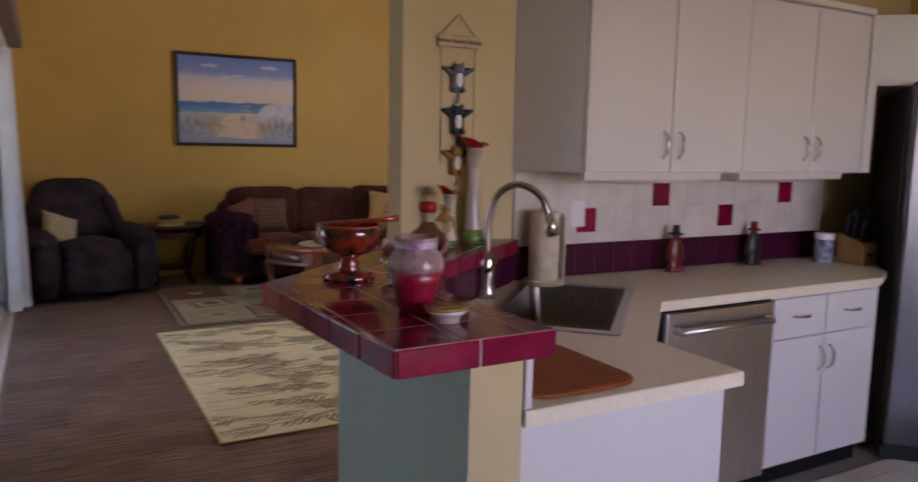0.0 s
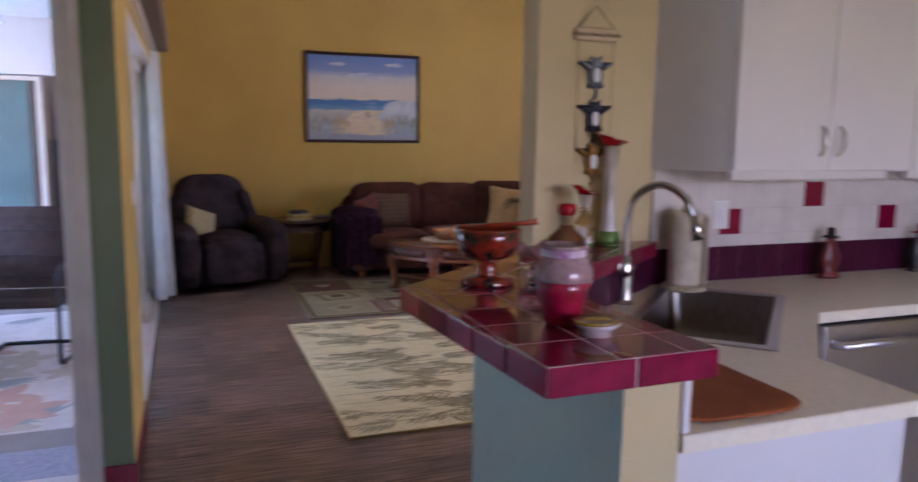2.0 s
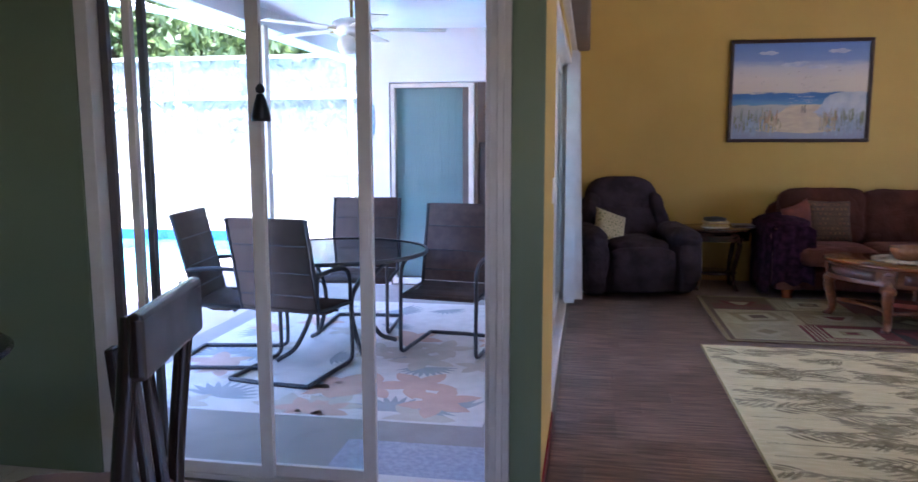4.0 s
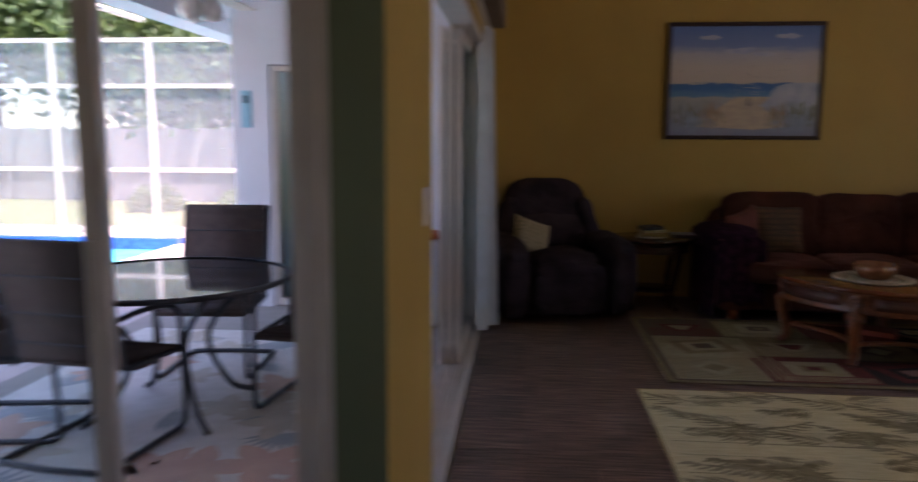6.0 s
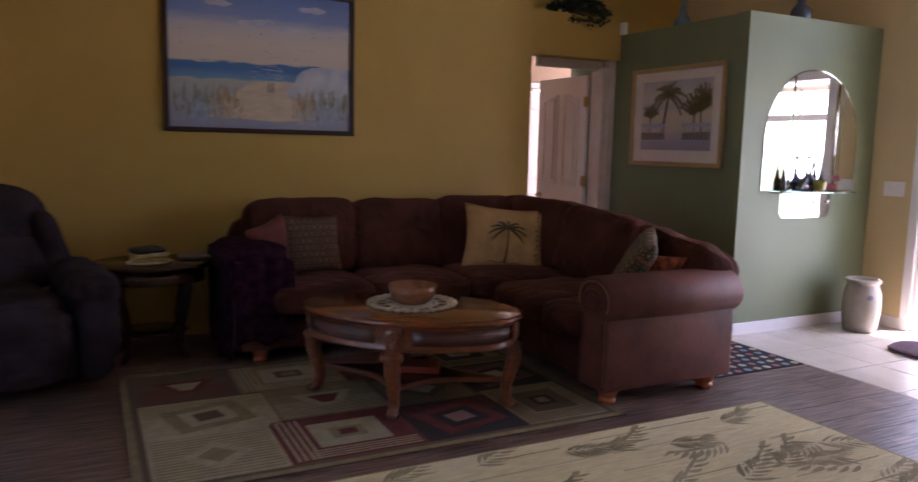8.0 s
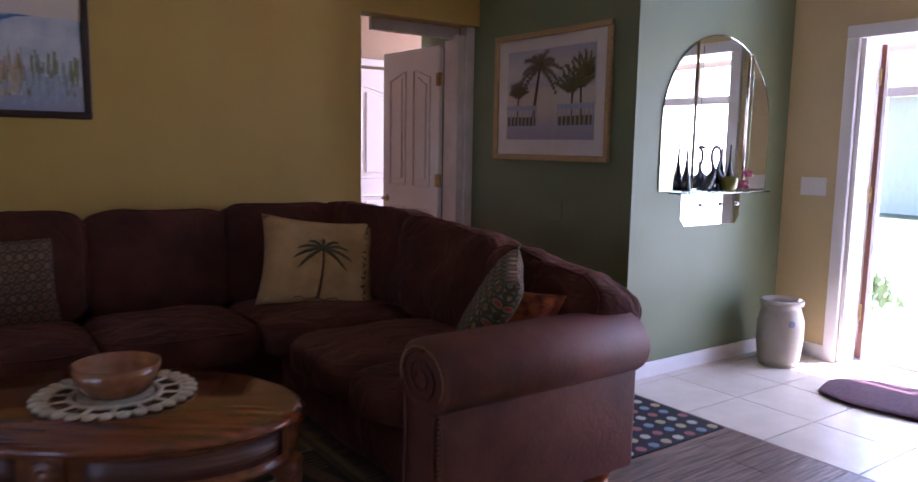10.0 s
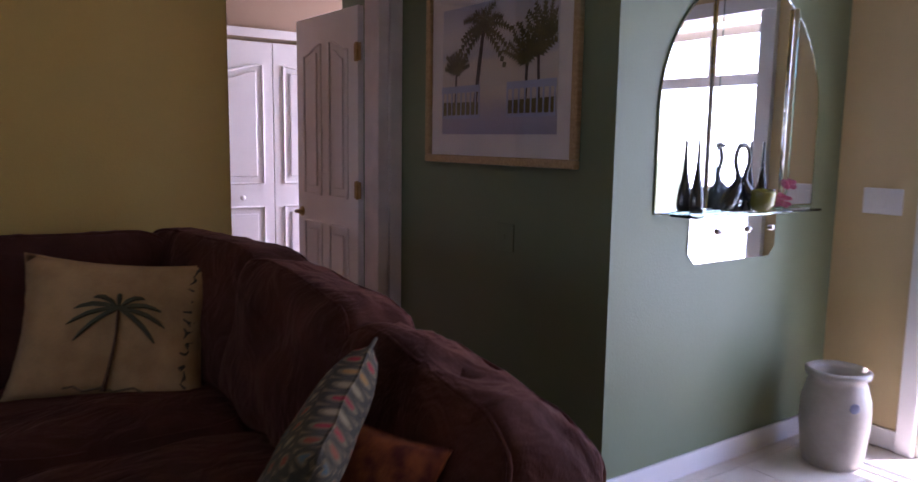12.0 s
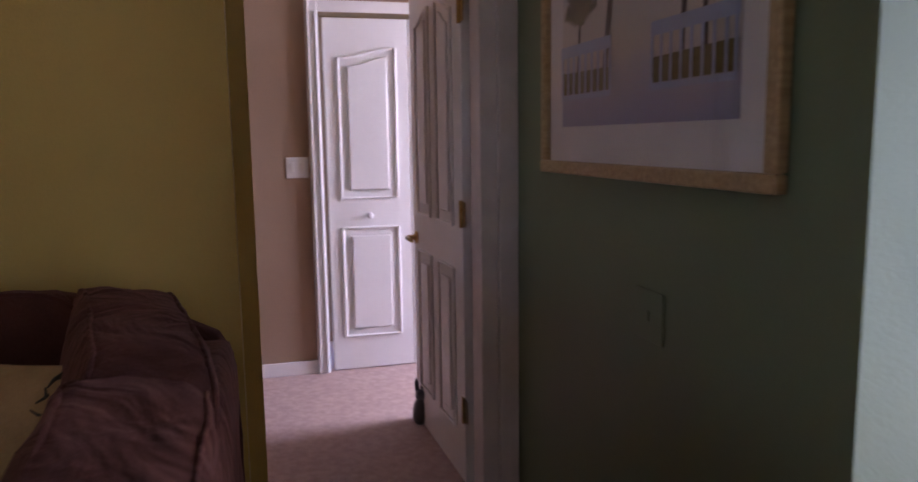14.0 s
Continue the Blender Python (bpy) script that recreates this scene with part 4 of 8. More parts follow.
flute_vase(1.85, 2.805, 0.40, 0.045, "tall ruffled glass vase with red lip and green foot")
flute_vase(1.70, 2.72, 0.215, 0.036, "short ruffled glass vase with red lip")
for o in (b, sp):
    o.scale = (0.82, 0.82, 0.75)
sp.location.z = 1.093 + 0.207 * 0.75
j.scale, dsh.scale = (0.85, 0.85, 0.93), (0.78,) * 3
pk = thing("pink_glass_dish", 1.36, 2.30, Z, 0, "pink glass flower dish", "dish")
bm = bmesh.new()
rings = [[bm.verts.new(((0.03 + 0.075 * i / 4) * math.cos(2 * math.pi * k / 48), (0.03 + 0.075 * i / 4) * math.sin(2 * math.pi * k / 48), 0.004 + 0.07 * (i / 4) ** 1.3 + 0.014 * (i / 4) * math.sin(10 * math.pi * k / 48 * 1.2))) for k in range(48)] for i in range(5)]
for a, b_ in zip(rings, rings[1:]):
    for k in range(48):
        bm.faces.new((a[k], a[(k + 1) % 48], b_[(k + 1) % 48], b_[k]))
bm.faces.new(rings[0])
o = part("dish", bm, M("pink_glass", (0.5, 0.22, 0.22), 0.15, coat=0.5), pk, "", True)
o.modifiers.new("thick", "SOLIDIFY").thickness = 0.004
cg = thing("crystal_figurine", 1.22, 2.13, Z, 0, "small clear glass figurine", "figurine")
bm = lathe([(0, 0), (0.025, 0), (0.022, 0.012), (0.012, 0.02), (0.03, 0.04), (0.022, 0.065), (0, 0.072)], 20)
lathe([(0, 0), (0.014, 0.006), (0.017, 0.016), (0.012, 0.028), (0, 0.032)], 16, bm, pose(-0.03, 0, 0.05))
part("body", bm, CLEAR, cg, "", True)

# counter things
pt = thing("paper_towel_holder", 2.165, 2.755, 0.911, 0, "paper towel roll on a cream wooden stand", "paper towel")
part("base", lathe([(0, 0), (0.085, 0), (0.088, 0.01), (0.08, 0.018), (0, 0.018)], 28), M("cream_wood", (0.52, 0.42, 0.26), 0.5), pt, "", True)
part("roll", lathe([(0.02, 0.018), (0.06, 0.018), (0.062, 0.03), (0.062, 0.29), (0.058, 0.30), (0.02, 0.30)], 30), M("paper", (0.66, 0.56, 0.44), 0.95, (0.55, 0.46, 0.33), 20, bump=0.4), pt, "", True)
part("side_rod", tube([(0.072, -0.03, 0.016), (0.072, -0.03, 0.28), (0.066, -0.028, 0.292)], 0.005, 8), CREAM, pt, "cream painted side rod", True)
part("finial", lathe([(0, 0.30), (0.018, 0.30), (0.022, 0.312), (0.012, 0.326), (0, 0.33)], 16), CREAM, pt, "", True)
part("loose_sheet", prism([(0.058, -0.022), (0.066, -0.02), (0.060, -0.065), (0.054, -0.064)], 0.03, 0.28), M("paper_sheet", (0.68, 0.58, 0.46), 0.95, bump=0.4), pt)
KN = M("knife_block_wood", (0.42, 0.24, 0.08), 0.45, (0.32, 0.17, 0.05), 8, (8, 1, 1))
kb = thing("knife_block", 4.02, 2.60, 0.911, 0, "light wooden knife block full of black-handled knives", "knife block")
part("block", prism([(-0.075, 0), (0.07, 0), (0.07, 0.155), (-0.06, 0.115), (-0.075, 0.105)], -0.06, 0.06, bev=0.003, m=Matrix(((0, 0, 1, 0), (1, 0, 0, 0), (0, 1, 0, 0), (0, 0, 0, 1)))), KN, kb)
part("badge", box(-0.018, 0.018, -0.0775, -0.0755, 0.045, 0.06, 0.0005, seg=1), CHROME, kb, "small metal badge")
for k in range(12):
    px, py = -0.042 + 0.028 * (k % 4), -0.045 + 0.042 * (k // 4)
    handle = part("knife", tube([(px, py, 0.10), (px, py - 0.01, 0.19), (px + 0.002, py - 0.018, 0.225 + 0.02 * ((k * 5) % 3)), (px + 0.002, py - 0.026, 0.245 + 0.02 * ((k * 5) % 3))], [0.008, 0.011, 0.013, 0.008], 8), BLACK, kb, "", True)
mug = thing("canister", 3.90, 2.70, 0.911, 0, "blue patterned canister with a white lid", "canister")
part("body", lathe([(0, 0), (0.045, 0), (0.047, 0.01), (0.047, 0.12), (0, 0.12)], 26), M("blue_pattern", (0.04, 0.08, 0.2), 0.4, (0.4, 0.4, 0.45), 30), mug)
part("lid", lathe([(0, 0.12), (0.05, 0.12), (0.05, 0.15), (0, 0.155)], 26), WHITE, mug)


def bird_bottle(x, y, col, cap, label):
    o = thing("decorative_bottle", x, y, 0.911, 0, label, "figurine")
    part("body", lathe([(0, 0), (0.055, 0), (0.05, 0.015), (0.03, 0.03), (0.046, 0.06), (0.05, 0.09), (0.028, 0.14), (0.02, 0.17), (0, 0.175)], 20, sy=0.6), M("painted_ceramic", col, 0.35, tuple(c * 0.5 for c in col), 14), o, "", True)
    part("hat", lathe([(0, 0.17), (0.035, 0.172), (0.035, 0.178), (0.018, 0.182), (0.016, 0.215), (0, 0.216)], 18), M("hat_paint", cap, 0.4), o, "", True)


bird_bottle(2.93, 2.78, (0.22, 0.025, 0.02), (0.015, 0.012, 0.012), "red ceramic figure with a black hat")
bird_bottle(3.47, 2.79, (0.03, 0.022, 0.022), (0.3, 0.015, 0.02), "black ceramic figure with a red top")
mt = tagged(obj("drying_mat", cushion(0.33, 0.42, 0.014, pose(1.455, 1.77, 0.9175, 0, 0, 0), 6, rough=0.002), M("rust_mat", (0.34, 0.085, 0.014), 0.9, (0.25, 0.06, 0.01), 10, fine=0.3, bump=0.8, bscale=120), None, "", True), "rust brown drying mat on the counter", "mat")
ff = thing("wire_lantern", 4.22, 2.35, 1.81, 0, "small wire basket lantern on the refrigerator", "lantern")
part("basket", lathe([(0, 0), (0.05, 0), (0.055, 0.05), (0.05, 0.11), (0.03, 0.13)], 16), BRASS, ff)
part("bail", tube(curve_pts([(-0.04, 0, 0.11), (-0.03, 0, 0.19), (0.03, 0, 0.19), (0.04, 0, 0.11)]), 0.003, 6), BRASS, ff)
mt2 = tagged(obj("kitchen_mat", box(3.62, 4.12, 1.30, 1.98, 0.001, 0.012, 0.004), M("tan_mat", (0.38, 0.25, 0.13), 0.9, (0.2, 0.11, 0.05), 16)), "tan patterned kitchen floor mat", "mat")

# hanging cat chain with its sign
hang = thing("hanging_sign", 1.80, 2.866, 1.395, 0, "hanging wooden sign over a chain of three painted wooden cats", "wall decoration")
part("board", box(-0.118, 0.118, -0.014, -0.002, 0.578, 0.638, 0.008), M("sign_wood", (0.66, 0.50, 0.32), 0.7, (0.54, 0.38, 0.22), 10), hang)
tx = bpy.data.curves.new("lettering", "FONT")
tx.body, tx.size, tx.align_x, tx.extrude = "Home Sweet Home", 0.032, "CENTER", 0.0008
tob = new("lettering", tx)
tob.parent, tob.matrix_local = hang, pose(0, -0.0155, 0.598, 90)
tx.materials.append(BLACK)
part("cord", tube([(-0.10, -0.006, 0.635), (-0.03, -0.006, 0.71), (0, -0.006, 0.74), (0.03, -0.006, 0.71), (0.10, -0.006, 0.635)], 0.002, 6), BARK, hang)
for k, col in enumerate(((0.22, 0.24, 0.28), (0.03, 0.035, 0.06), (0.42, 0.20, 0.03))):
    z = 0.462 - 0.205 * k
    cat = bmesh.new()
    cushion(0.085, 0.02, 0.13, pose(0, -0.012, z - 0.05), 3, rough=0, cuts=4, bm=cat)
    cushion(0.07, 0.022, 0.06, pose(0, -0.018, z + 0.015), 2.5, rough=0, cuts=4, bm=cat)
    for s in (-1, 1):
        tube([(s * 0.03, -0.012, z - 0.02), (s * 0.07, -0.014, z + 0.005), (s * 0.095, -0.014, z + 0.02)], [0.014, 0.013, 0.01], 8, cat)
        tube([(s * 0.02, -0.014, z - 0.1), (s * 0.032, -0.016, z - 0.125)], [0.02, 0.016], 8, cat)
        prism([(s * 0.012, z + 0.035), (s * 0.034, z + 0.03), (s * 0.028, z + 0.058)], 0.008, 0.02, cat, m=Matrix(((1, 0, 0, 0), (0, 0, -1, 0), (0, 1, 0, 0), (0, 0, 0, 1))))
    tube([(0, -0.01, z - 0.11), (0.008, -0.01, z - 0.16), (-0.004, -0.01, z - 0.19)], 0.006, 6, cat)
    shrink = Matrix.Translation((0, 0, z)) @ Matrix.Diagonal((0.88, 1, 0.82, 1)) @ Matrix.Translation((0, 0, -z))
    bmesh.ops.transform(cat, matrix=shrink, verts=cat.verts[:])
    c = part("cat_plaque", cat, M("cat_paint", col, 0.6, tuple(c * 0.7 for c in col), 30), hang, "", True)
    part("belly", cushion(0.036, 0.008, 0.07, pose(0, -0.0235, z - 0.042), 2.5, rough=0, cuts=3), WHITE, c, "white belly", True)
    part("branch", box(-0.09, 0.09, -0.01, -0.003, z + 0.004, z + 0.022, 0.003), BLACK, hang)
for s in (-1, 1):
    part("bead_string", tube([(s * 0.10, -0.008, 0.59), (s * 0.092, -0.01, 0.45), (s * 0.095, -0.01, 0.25), (s * 0.088, -0.008, 0.0)], 0.002, 6), OAK, hang)
hang.scale = (0.78, 1, 0.78)

# ---- living room ----
def framed(name, x, y, z, rz, w, h, fw, mat, label, depth=0.03):
    """A picture hanging on a wall; local x along the wall, z up, the wall behind at y = 0."""
    o = thing(name, x, y, z, rz, label, "picture")
    for r in ((-w / 2, w / 2, h - fw, h), (-w / 2, w / 2, 0, fw)):
        part("frame_bar", box(r[0], r[1], -depth, -0.001, r[2], r[3], 0.006), mat, o)
    for r in ((-w / 2, -w / 2 + fw), (w / 2 - fw, w / 2)):
        part("frame_bar", box(r[0], r[1], -depth + 0.001, -0.001, fw, h - fw, 0.006), mat, o)
    return o


def bands(name, rows, zscale, warp=0.03, rough=0.5):
    """Paint in horizontal bands by height, with a brushy edge. rows: (height, colour)."""
    m = M(name, (0.5, 0.5, 0.5), rough, bump=0.3, bscale=90)
    N, L = m.node_tree.nodes, m.node_tree.links
    tc, sep, nz, mul, add, ramp = N.new("ShaderNodeTexCoord"), N.new("ShaderNodeSeparateXYZ"), N.new("ShaderNodeTexNoise"), N.new("ShaderNodeMath"), N.new("ShaderNodeMath"), N.new("ShaderNodeValToRGB")
    mp = N.new("ShaderNodeMapping")
    mp.inputs["Scale"].default_value = (3, 1, 14)
    L.new(tc.outputs["Object"], mp.inputs[0])
    L.new(mp.outputs[0], nz.inputs["Vector"])
    nz.inputs["Scale"].default_value, nz.inputs["Detail"].default_value = 2.0, 6
    L.new(tc.outputs["Object"], sep.inputs[0])
    mul.operation, mul.inputs[1].default_value, mul.inputs[2].default_value = "MULTIPLY_ADD", warp * 4, -warp * 2
    L.new(nz.outputs[0], mul.inputs[0])
    zz = N.new("ShaderNodeMath")
    zz.operation, zz.inputs[1].default_value = "MULTIPLY", 1 / zscale
    L.new(sep.outputs[2], zz.inputs[0])
    add.operation = "ADD"
    L.new(zz.outputs[0], add.inputs[0])
    L.new(mul.outputs[0], add.inputs[1])
    L.new(add.outputs[0], ramp.inputs[0])
    el = ramp.color_ramp.elements
    while len(el) < len(rows):
        el.new(0.5)
    for e, (p, c) in zip(el, rows):
        e.position, e.color = p, (*c, 1)
    L.new(ramp.outputs[0], N["Principled BSDF"].inputs["Base Color"])
    return m


def flat_on(poly, y):
    t = prism(poly, 0, 0.0015)
    bmesh.ops.transform(t, matrix=Matrix(((1, 0, 0, 0), (0, 0, -1, y), (0, 1, 0, 0), (0, 0, 0, 1))), verts=t.verts[:])
    return t


DARKFRAME = M("dark_brown_frame", (0.035, 0.018, 0.02), 0.35, fine=0.2)
sea = framed("beach_painting", 2.295, NORTH, 1.415, 0, 1.325, 1.0, 0.035, DARKFRAME, "beach seascape painting in a thin dark frame")
SEA = bands("seascape_paint", [(0.0, (0.24, 0.27, 0.40)), (0.12, (0.30, 0.32, 0.42)), (0.24, (0.36, 0.37, 0.42)), (0.36, (0.42, 0.41, 0.40)), (0.375, (0.12, 0.27, 0.46)), (0.44, (0.045, 0.16, 0.40)), (0.478, (0.05, 0.15, 0.38)), (0.486, (0.58, 0.50, 0.44)), (0.62, (0.60, 0.53, 0.48)), (0.73, (0.50, 0.49, 0.54)), (0.80, (0.20, 0.28, 0.54)), (1.0, (0.10, 0.20, 0.50))], 1.0, 0.016)
part("canvas", box(-0.63, 0.63, -0.015, -0.005, 0.035, 0.965), SEA, sea)
FOAM, CLOUD = M("dune_white", (0.52, 0.54, 0.60), 0.6, (0.34, 0.39, 0.52), 7, fine=0.2), M("cloud_white", (0.60, 0.58, 0.62), 0.6, (0.36, 0.41, 0.58), 9)
SANDP = M("painted_sand", (0.62, 0.51, 0.36), 0.6, (0.50, 0.40, 0.32), 8, (1, 1, 3), fine=0.25, bump=0.3)
GLINT = M("sea_glint", (0.60, 0.56, 0.50), 0.5, (0.30, 0.36, 0.46), 20, (1, 1, 6))
wob = lambda k, a: a * math.sin(2.3 * k) + 0.6 * a * math.sin(5.1 * k + 1)
part("sand_path", flat_on([(-0.40 + wob(k, 0.02), 0.11 + 0.02 * k) for k in range(5)] + [(-0.30 + 0.03 * k, 0.20 + 0.022 * k + wob(k, 0.006)) for k in range(8)] + [(0.02, 0.368), (0.24, 0.365)] + [(0.20 + wob(k, 0.02), 0.33 - 0.03 * k) for k in range(4)] + [(0.33 + 0.01 * k, 0.20 - 0.03 * k) for k in range(4)] + [(0.1, 0.085), (-0.15, 0.10)], -0.0150), SANDP, sea)
part("dune", flat_on([(0.14, 0.29), (0.62, 0.16), (0.62, 0.485), (0.56, 0.492), (0.50, 0.486), (0.42, 0.488), (0.34, 0.478), (0.28, 0.455), (0.24, 0.42), (0.22, 0.37), (0.19, 0.33)], -0.0152), FOAM, sea)
rp = random.Random(44)
bm = bmesh.new()
for k in range(26):
    x, z = rp.gauss(0.04, 0.07), rp.uniform(0.385, 0.472)
    w_ = rp.uniform(0.02, 0.06)
    if x + w_ < 0.2:
        merge(bm, flat_on([(x, z), (x + w_, z), (x + w_ * 0.9, z + 0.0025), (x + 0.1 * w_, z + 0.0025)], -0.0153 - 0.000005 * k))
tagged(part("sea_glints", bm, GLINT, sea), kind="stuff")
STROKES = [("grey_green_stroke", (0.20, 0.23, 0.22)), ("olive_stroke", (0.17, 0.18, 0.10)), ("russet_stroke", (0.32, 0.18, 0.11)), ("blue_grey_stroke", (0.26, 0.32, 0.44)), ("ochre_stroke", (0.40, 0.31, 0.20))]
for i, (nm_, col) in enumerate(STROKES):
    bm = bmesh.new()
    for k in range(95 if i in (0, 1, 3) else 34):
        x = rp.choice((rp.gauss(-0.44, 0.10), rp.gauss(-0.36, 0.09), rp.gauss(0.36, 0.07), rp.gauss(0.50, 0.08))) if i < 4 else rp.choice((rp.gauss(-0.28, 0.06), rp.gauss(0.28, 0.05)))
        if i == 2:
            x = rp.choice((rp.gauss(-0.30, 0.05), rp.gauss(0.30, 0.04)))
        x = max(-0.605, min(0.595, x))
        z = rp.uniform(0.09, 0.24) if i != 3 else rp.uniform(0.05, 0.16)
        h_, w_ = rp.uniform(0.03, 0.12), rp.uniform(0.005, 0.014)
        merge(bm, flat_on([(x, z), (x + w_, z), (x + w_ * 0.8 + rp.uniform(-0.01, 0.01), z + h_), (x + w_ * 0.3, z + h_)], -0.0154 - 0.00006 * i - 0.0000005 * k))
    tagged(part("brushwork", bm, M(nm_, col, 0.6, tuple(c * 1.25 for c in col), 30), sea), kind="stuff")
for cx, cz, r in ((-0.06, 0.755, 0.055), (0.02, 0.775, 0.03), (0.16, 0.73, 0.045), (-0.3, 0.87, 0.045), (0.35, 0.88, 0.05)):
    part("cloud", flat_on([(cx + 2.0 * r * math.cos(a * 0.2618) * (1 + 0.14 * math.sin(a * 3)), cz + 0.42 * r * math.sin(a * 0.2618) * (1 + 0.3 * math.cos(a * 5))) for a in range(24)], -0.0156 - r * 0.002), CLOUD, sea)
TUFT = M("gull_grey", (0.17, 0.15, 0.15), 0.7)
bm = bmesh.new()
for k in range(24):
    x, z = rp.uniform(-0.58, 0.58), rp.uniform(0.52, 0.72)
    q = rp.uniform(0.5, 0.9)
    merge(bm, flat_on([(x, z), (x + 0.014 * q, z + 0.010 * q), (x + 0.03 * q, z + 0.022 * q), (x + 0.012 * q, z + 0.015 * q)], -0.0165))
for x in (0.03, 0.055):
    merge(bm, flat_on([(x, 0.29), (x + 0.012, 0.29), (x + 0.010, 0.36), (x + 0.002, 0.365)], -0.0165))
tagged(part("gulls_and_posts", bm, TUFT, sea), kind="stuff")

palm = framed("palm_print", 5.43, 8.108, 1.235, -90, 1.055, 0.80, 0.035, OAK, "palm beach print with a wide white mat in an oak frame")
part("mat_board", box(-0.495, 0.495, -0.008, -0.002, 0.035, 0.765), M("mat_board", (0.88, 0.86, 0.88), 0.7), palm)
part("print", box(-0.40, 0.40, -0.0105, -0.0085, 0.13, 0.69), bands("print_paint", [(0.13, (0.36, 0.36, 0.54)), (0.2, (0.44, 0.43, 0.58)), (0.3, (0.66, 0.61, 0.56)), (0.44, (0.72, 0.68, 0.65)), (0.47, (0.50, 0.55, 0.66)), (0.55, (0.72, 0.72, 0.75)), (0.72, (0.42, 0.48, 0.68))], 1.0, 0.02), palm)
PALMINK, RAILINK, STEMINK = M("palm_ink", (0.07, 0.085, 0.05), 0.6, (0.15, 0.15, 0.07), 20), M("rail_ink", (0.45, 0.52, 0.75), 0.6), M("stem_ink", (0.06, 0.045, 0.05), 0.6)
bm, st = bmesh.new(), bmesh.new()
dz = 0.0
def frond(bm, x, z, a, r_, droop, wid):
    """One feathered frond: a bent rib with leaflets on both sides."""
    global dz
    pts = [(x + r_ * u * math.cos(a), z + r_ * u * math.sin(a) - droop * u * u) for u in (0, 0.2, 0.4, 0.6, 0.8, 1.0)]
    for i in range(5):
        (xa, za), (xb, zb) = pts[i], pts[i + 1]
        ang = math.atan2(zb - za, xb - xa)
        for side in (-1, 1):
            for q in (0.0, 0.5):
                bx0, bz0 = xa + (xb - xa) * q, za + (zb - za) * q
                la = ang + side * 0.75
                ll = wid * (1.1 - 0.12 * i)
                tri_ = [(bx0, bz0), (bx0 + 0.5 * (xb - xa), bz0 + 0.5 * (zb - za)), (bx0 + ll * math.cos(la), bz0 + ll * math.sin(la))]
                tri_ = [(max(-0.395, min(0.395, p)), max(0.15, min(0.685, v))) for p, v in tri_]
                if abs((tri_[1][0] - tri_[0][0]) * (tri_[2][1] - tri_[0][1]) - (tri_[2][0] - tri_[0][0]) * (tri_[1][1] - tri_[0][1])) > 1e-6:
                    dz += 0.0000015
                    merge(bm, flat_on(tri_, -0.0115 - dz))


for pts_ in ([(-0.155, 0.24), (-0.13, 0.24), (-0.10, 0.42), (-0.075, 0.575), (-0.095, 0.575), (-0.125, 0.42)], [(-0.30, 0.24), (-0.288, 0.24), (-0.280, 0.40), (-0.292, 0.40)], [(0.20, 0.24), (0.215, 0.24), (0.225, 0.46), (0.208, 0.46)], [(0.285, 0.24), (0.30, 0.24), (0.29, 0.48), (0.275, 0.48)]):
    merge(st, flat_on(pts_, -0.0111))
for k in range(11):
    frond(bm, -0.085, 0.58, math.radians(-25 + 230 * k / 10), 0.20 * random.uniform(0.85, 1.1), 0.10, 0.038)
for k in range(11):
    frond(bm, -0.288, 0.40, math.radians(25 + 130 * k / 10), 0.115 * random.uniform(0.85, 1.1), 0.015, 0.028)
for px_, pz_, r_ in ((0.20, 0.41, 0.18), (0.29, 0.44, 0.22), (0.34, 0.50, 0.17)):
    for k in range(8):
        frond(bm, px_, pz_, math.radians(30 + 120 * k / 7), r_ * random.uniform(0.85, 1.1), 0.02, 0.032)
part("palm_trunks", st, STEMINK, palm)
part("palm_fronds", bm, PALMINK, palm)
bm = bmesh.new()
for xa, xb in ((-0.395, -0.10), (0.09, 0.395)):
    for z in (0.20, 0.32):
        merge(bm, flat_on([(xa, z), (xb, z), (xb, z + 0.014), (xa, z + 0.014)], -0.0135))
    for k in range(9):
        x = xa + (xb - xa) * k / 8
        x = min(x, xb - 0.009)
        merge(bm, flat_on([(x, 0.214), (x + 0.009, 0.214), (x + 0.009, 0.32), (x, 0.32)], -0.0136))
for xa, xb in ((-0.40, -0.10), (0.09, 0.40)):
    merge(bm, flat_on([(xa if xa < 0 else xa, 0.315), (xb, 0.315), (xb, 0.345), (xa, 0.345)], -0.0137))
part("railings", bm, RAILINK, palm)
part("hedge", flat_on([(-0.395, 0.216), (-0.11, 0.216), (-0.11, 0.27), (-0.395, 0.275)], -0.0118), M("hedge_ink", (0.16, 0.14, 0.05), 0.7), palm)
part("hedge", flat_on([(0.10, 0.216), (0.395, 0.216), (0.395, 0.275), (0.10, 0.27)], -0.0118), M("hedge_ink", (0.16, 0.14, 0.05), 0.7), palm)
gp = part("glazing", box(-0.495, 0.495, -0.0195, -0.0175, 0.035, 0.765), GLAZE, palm)
gp.visible_shadow = False

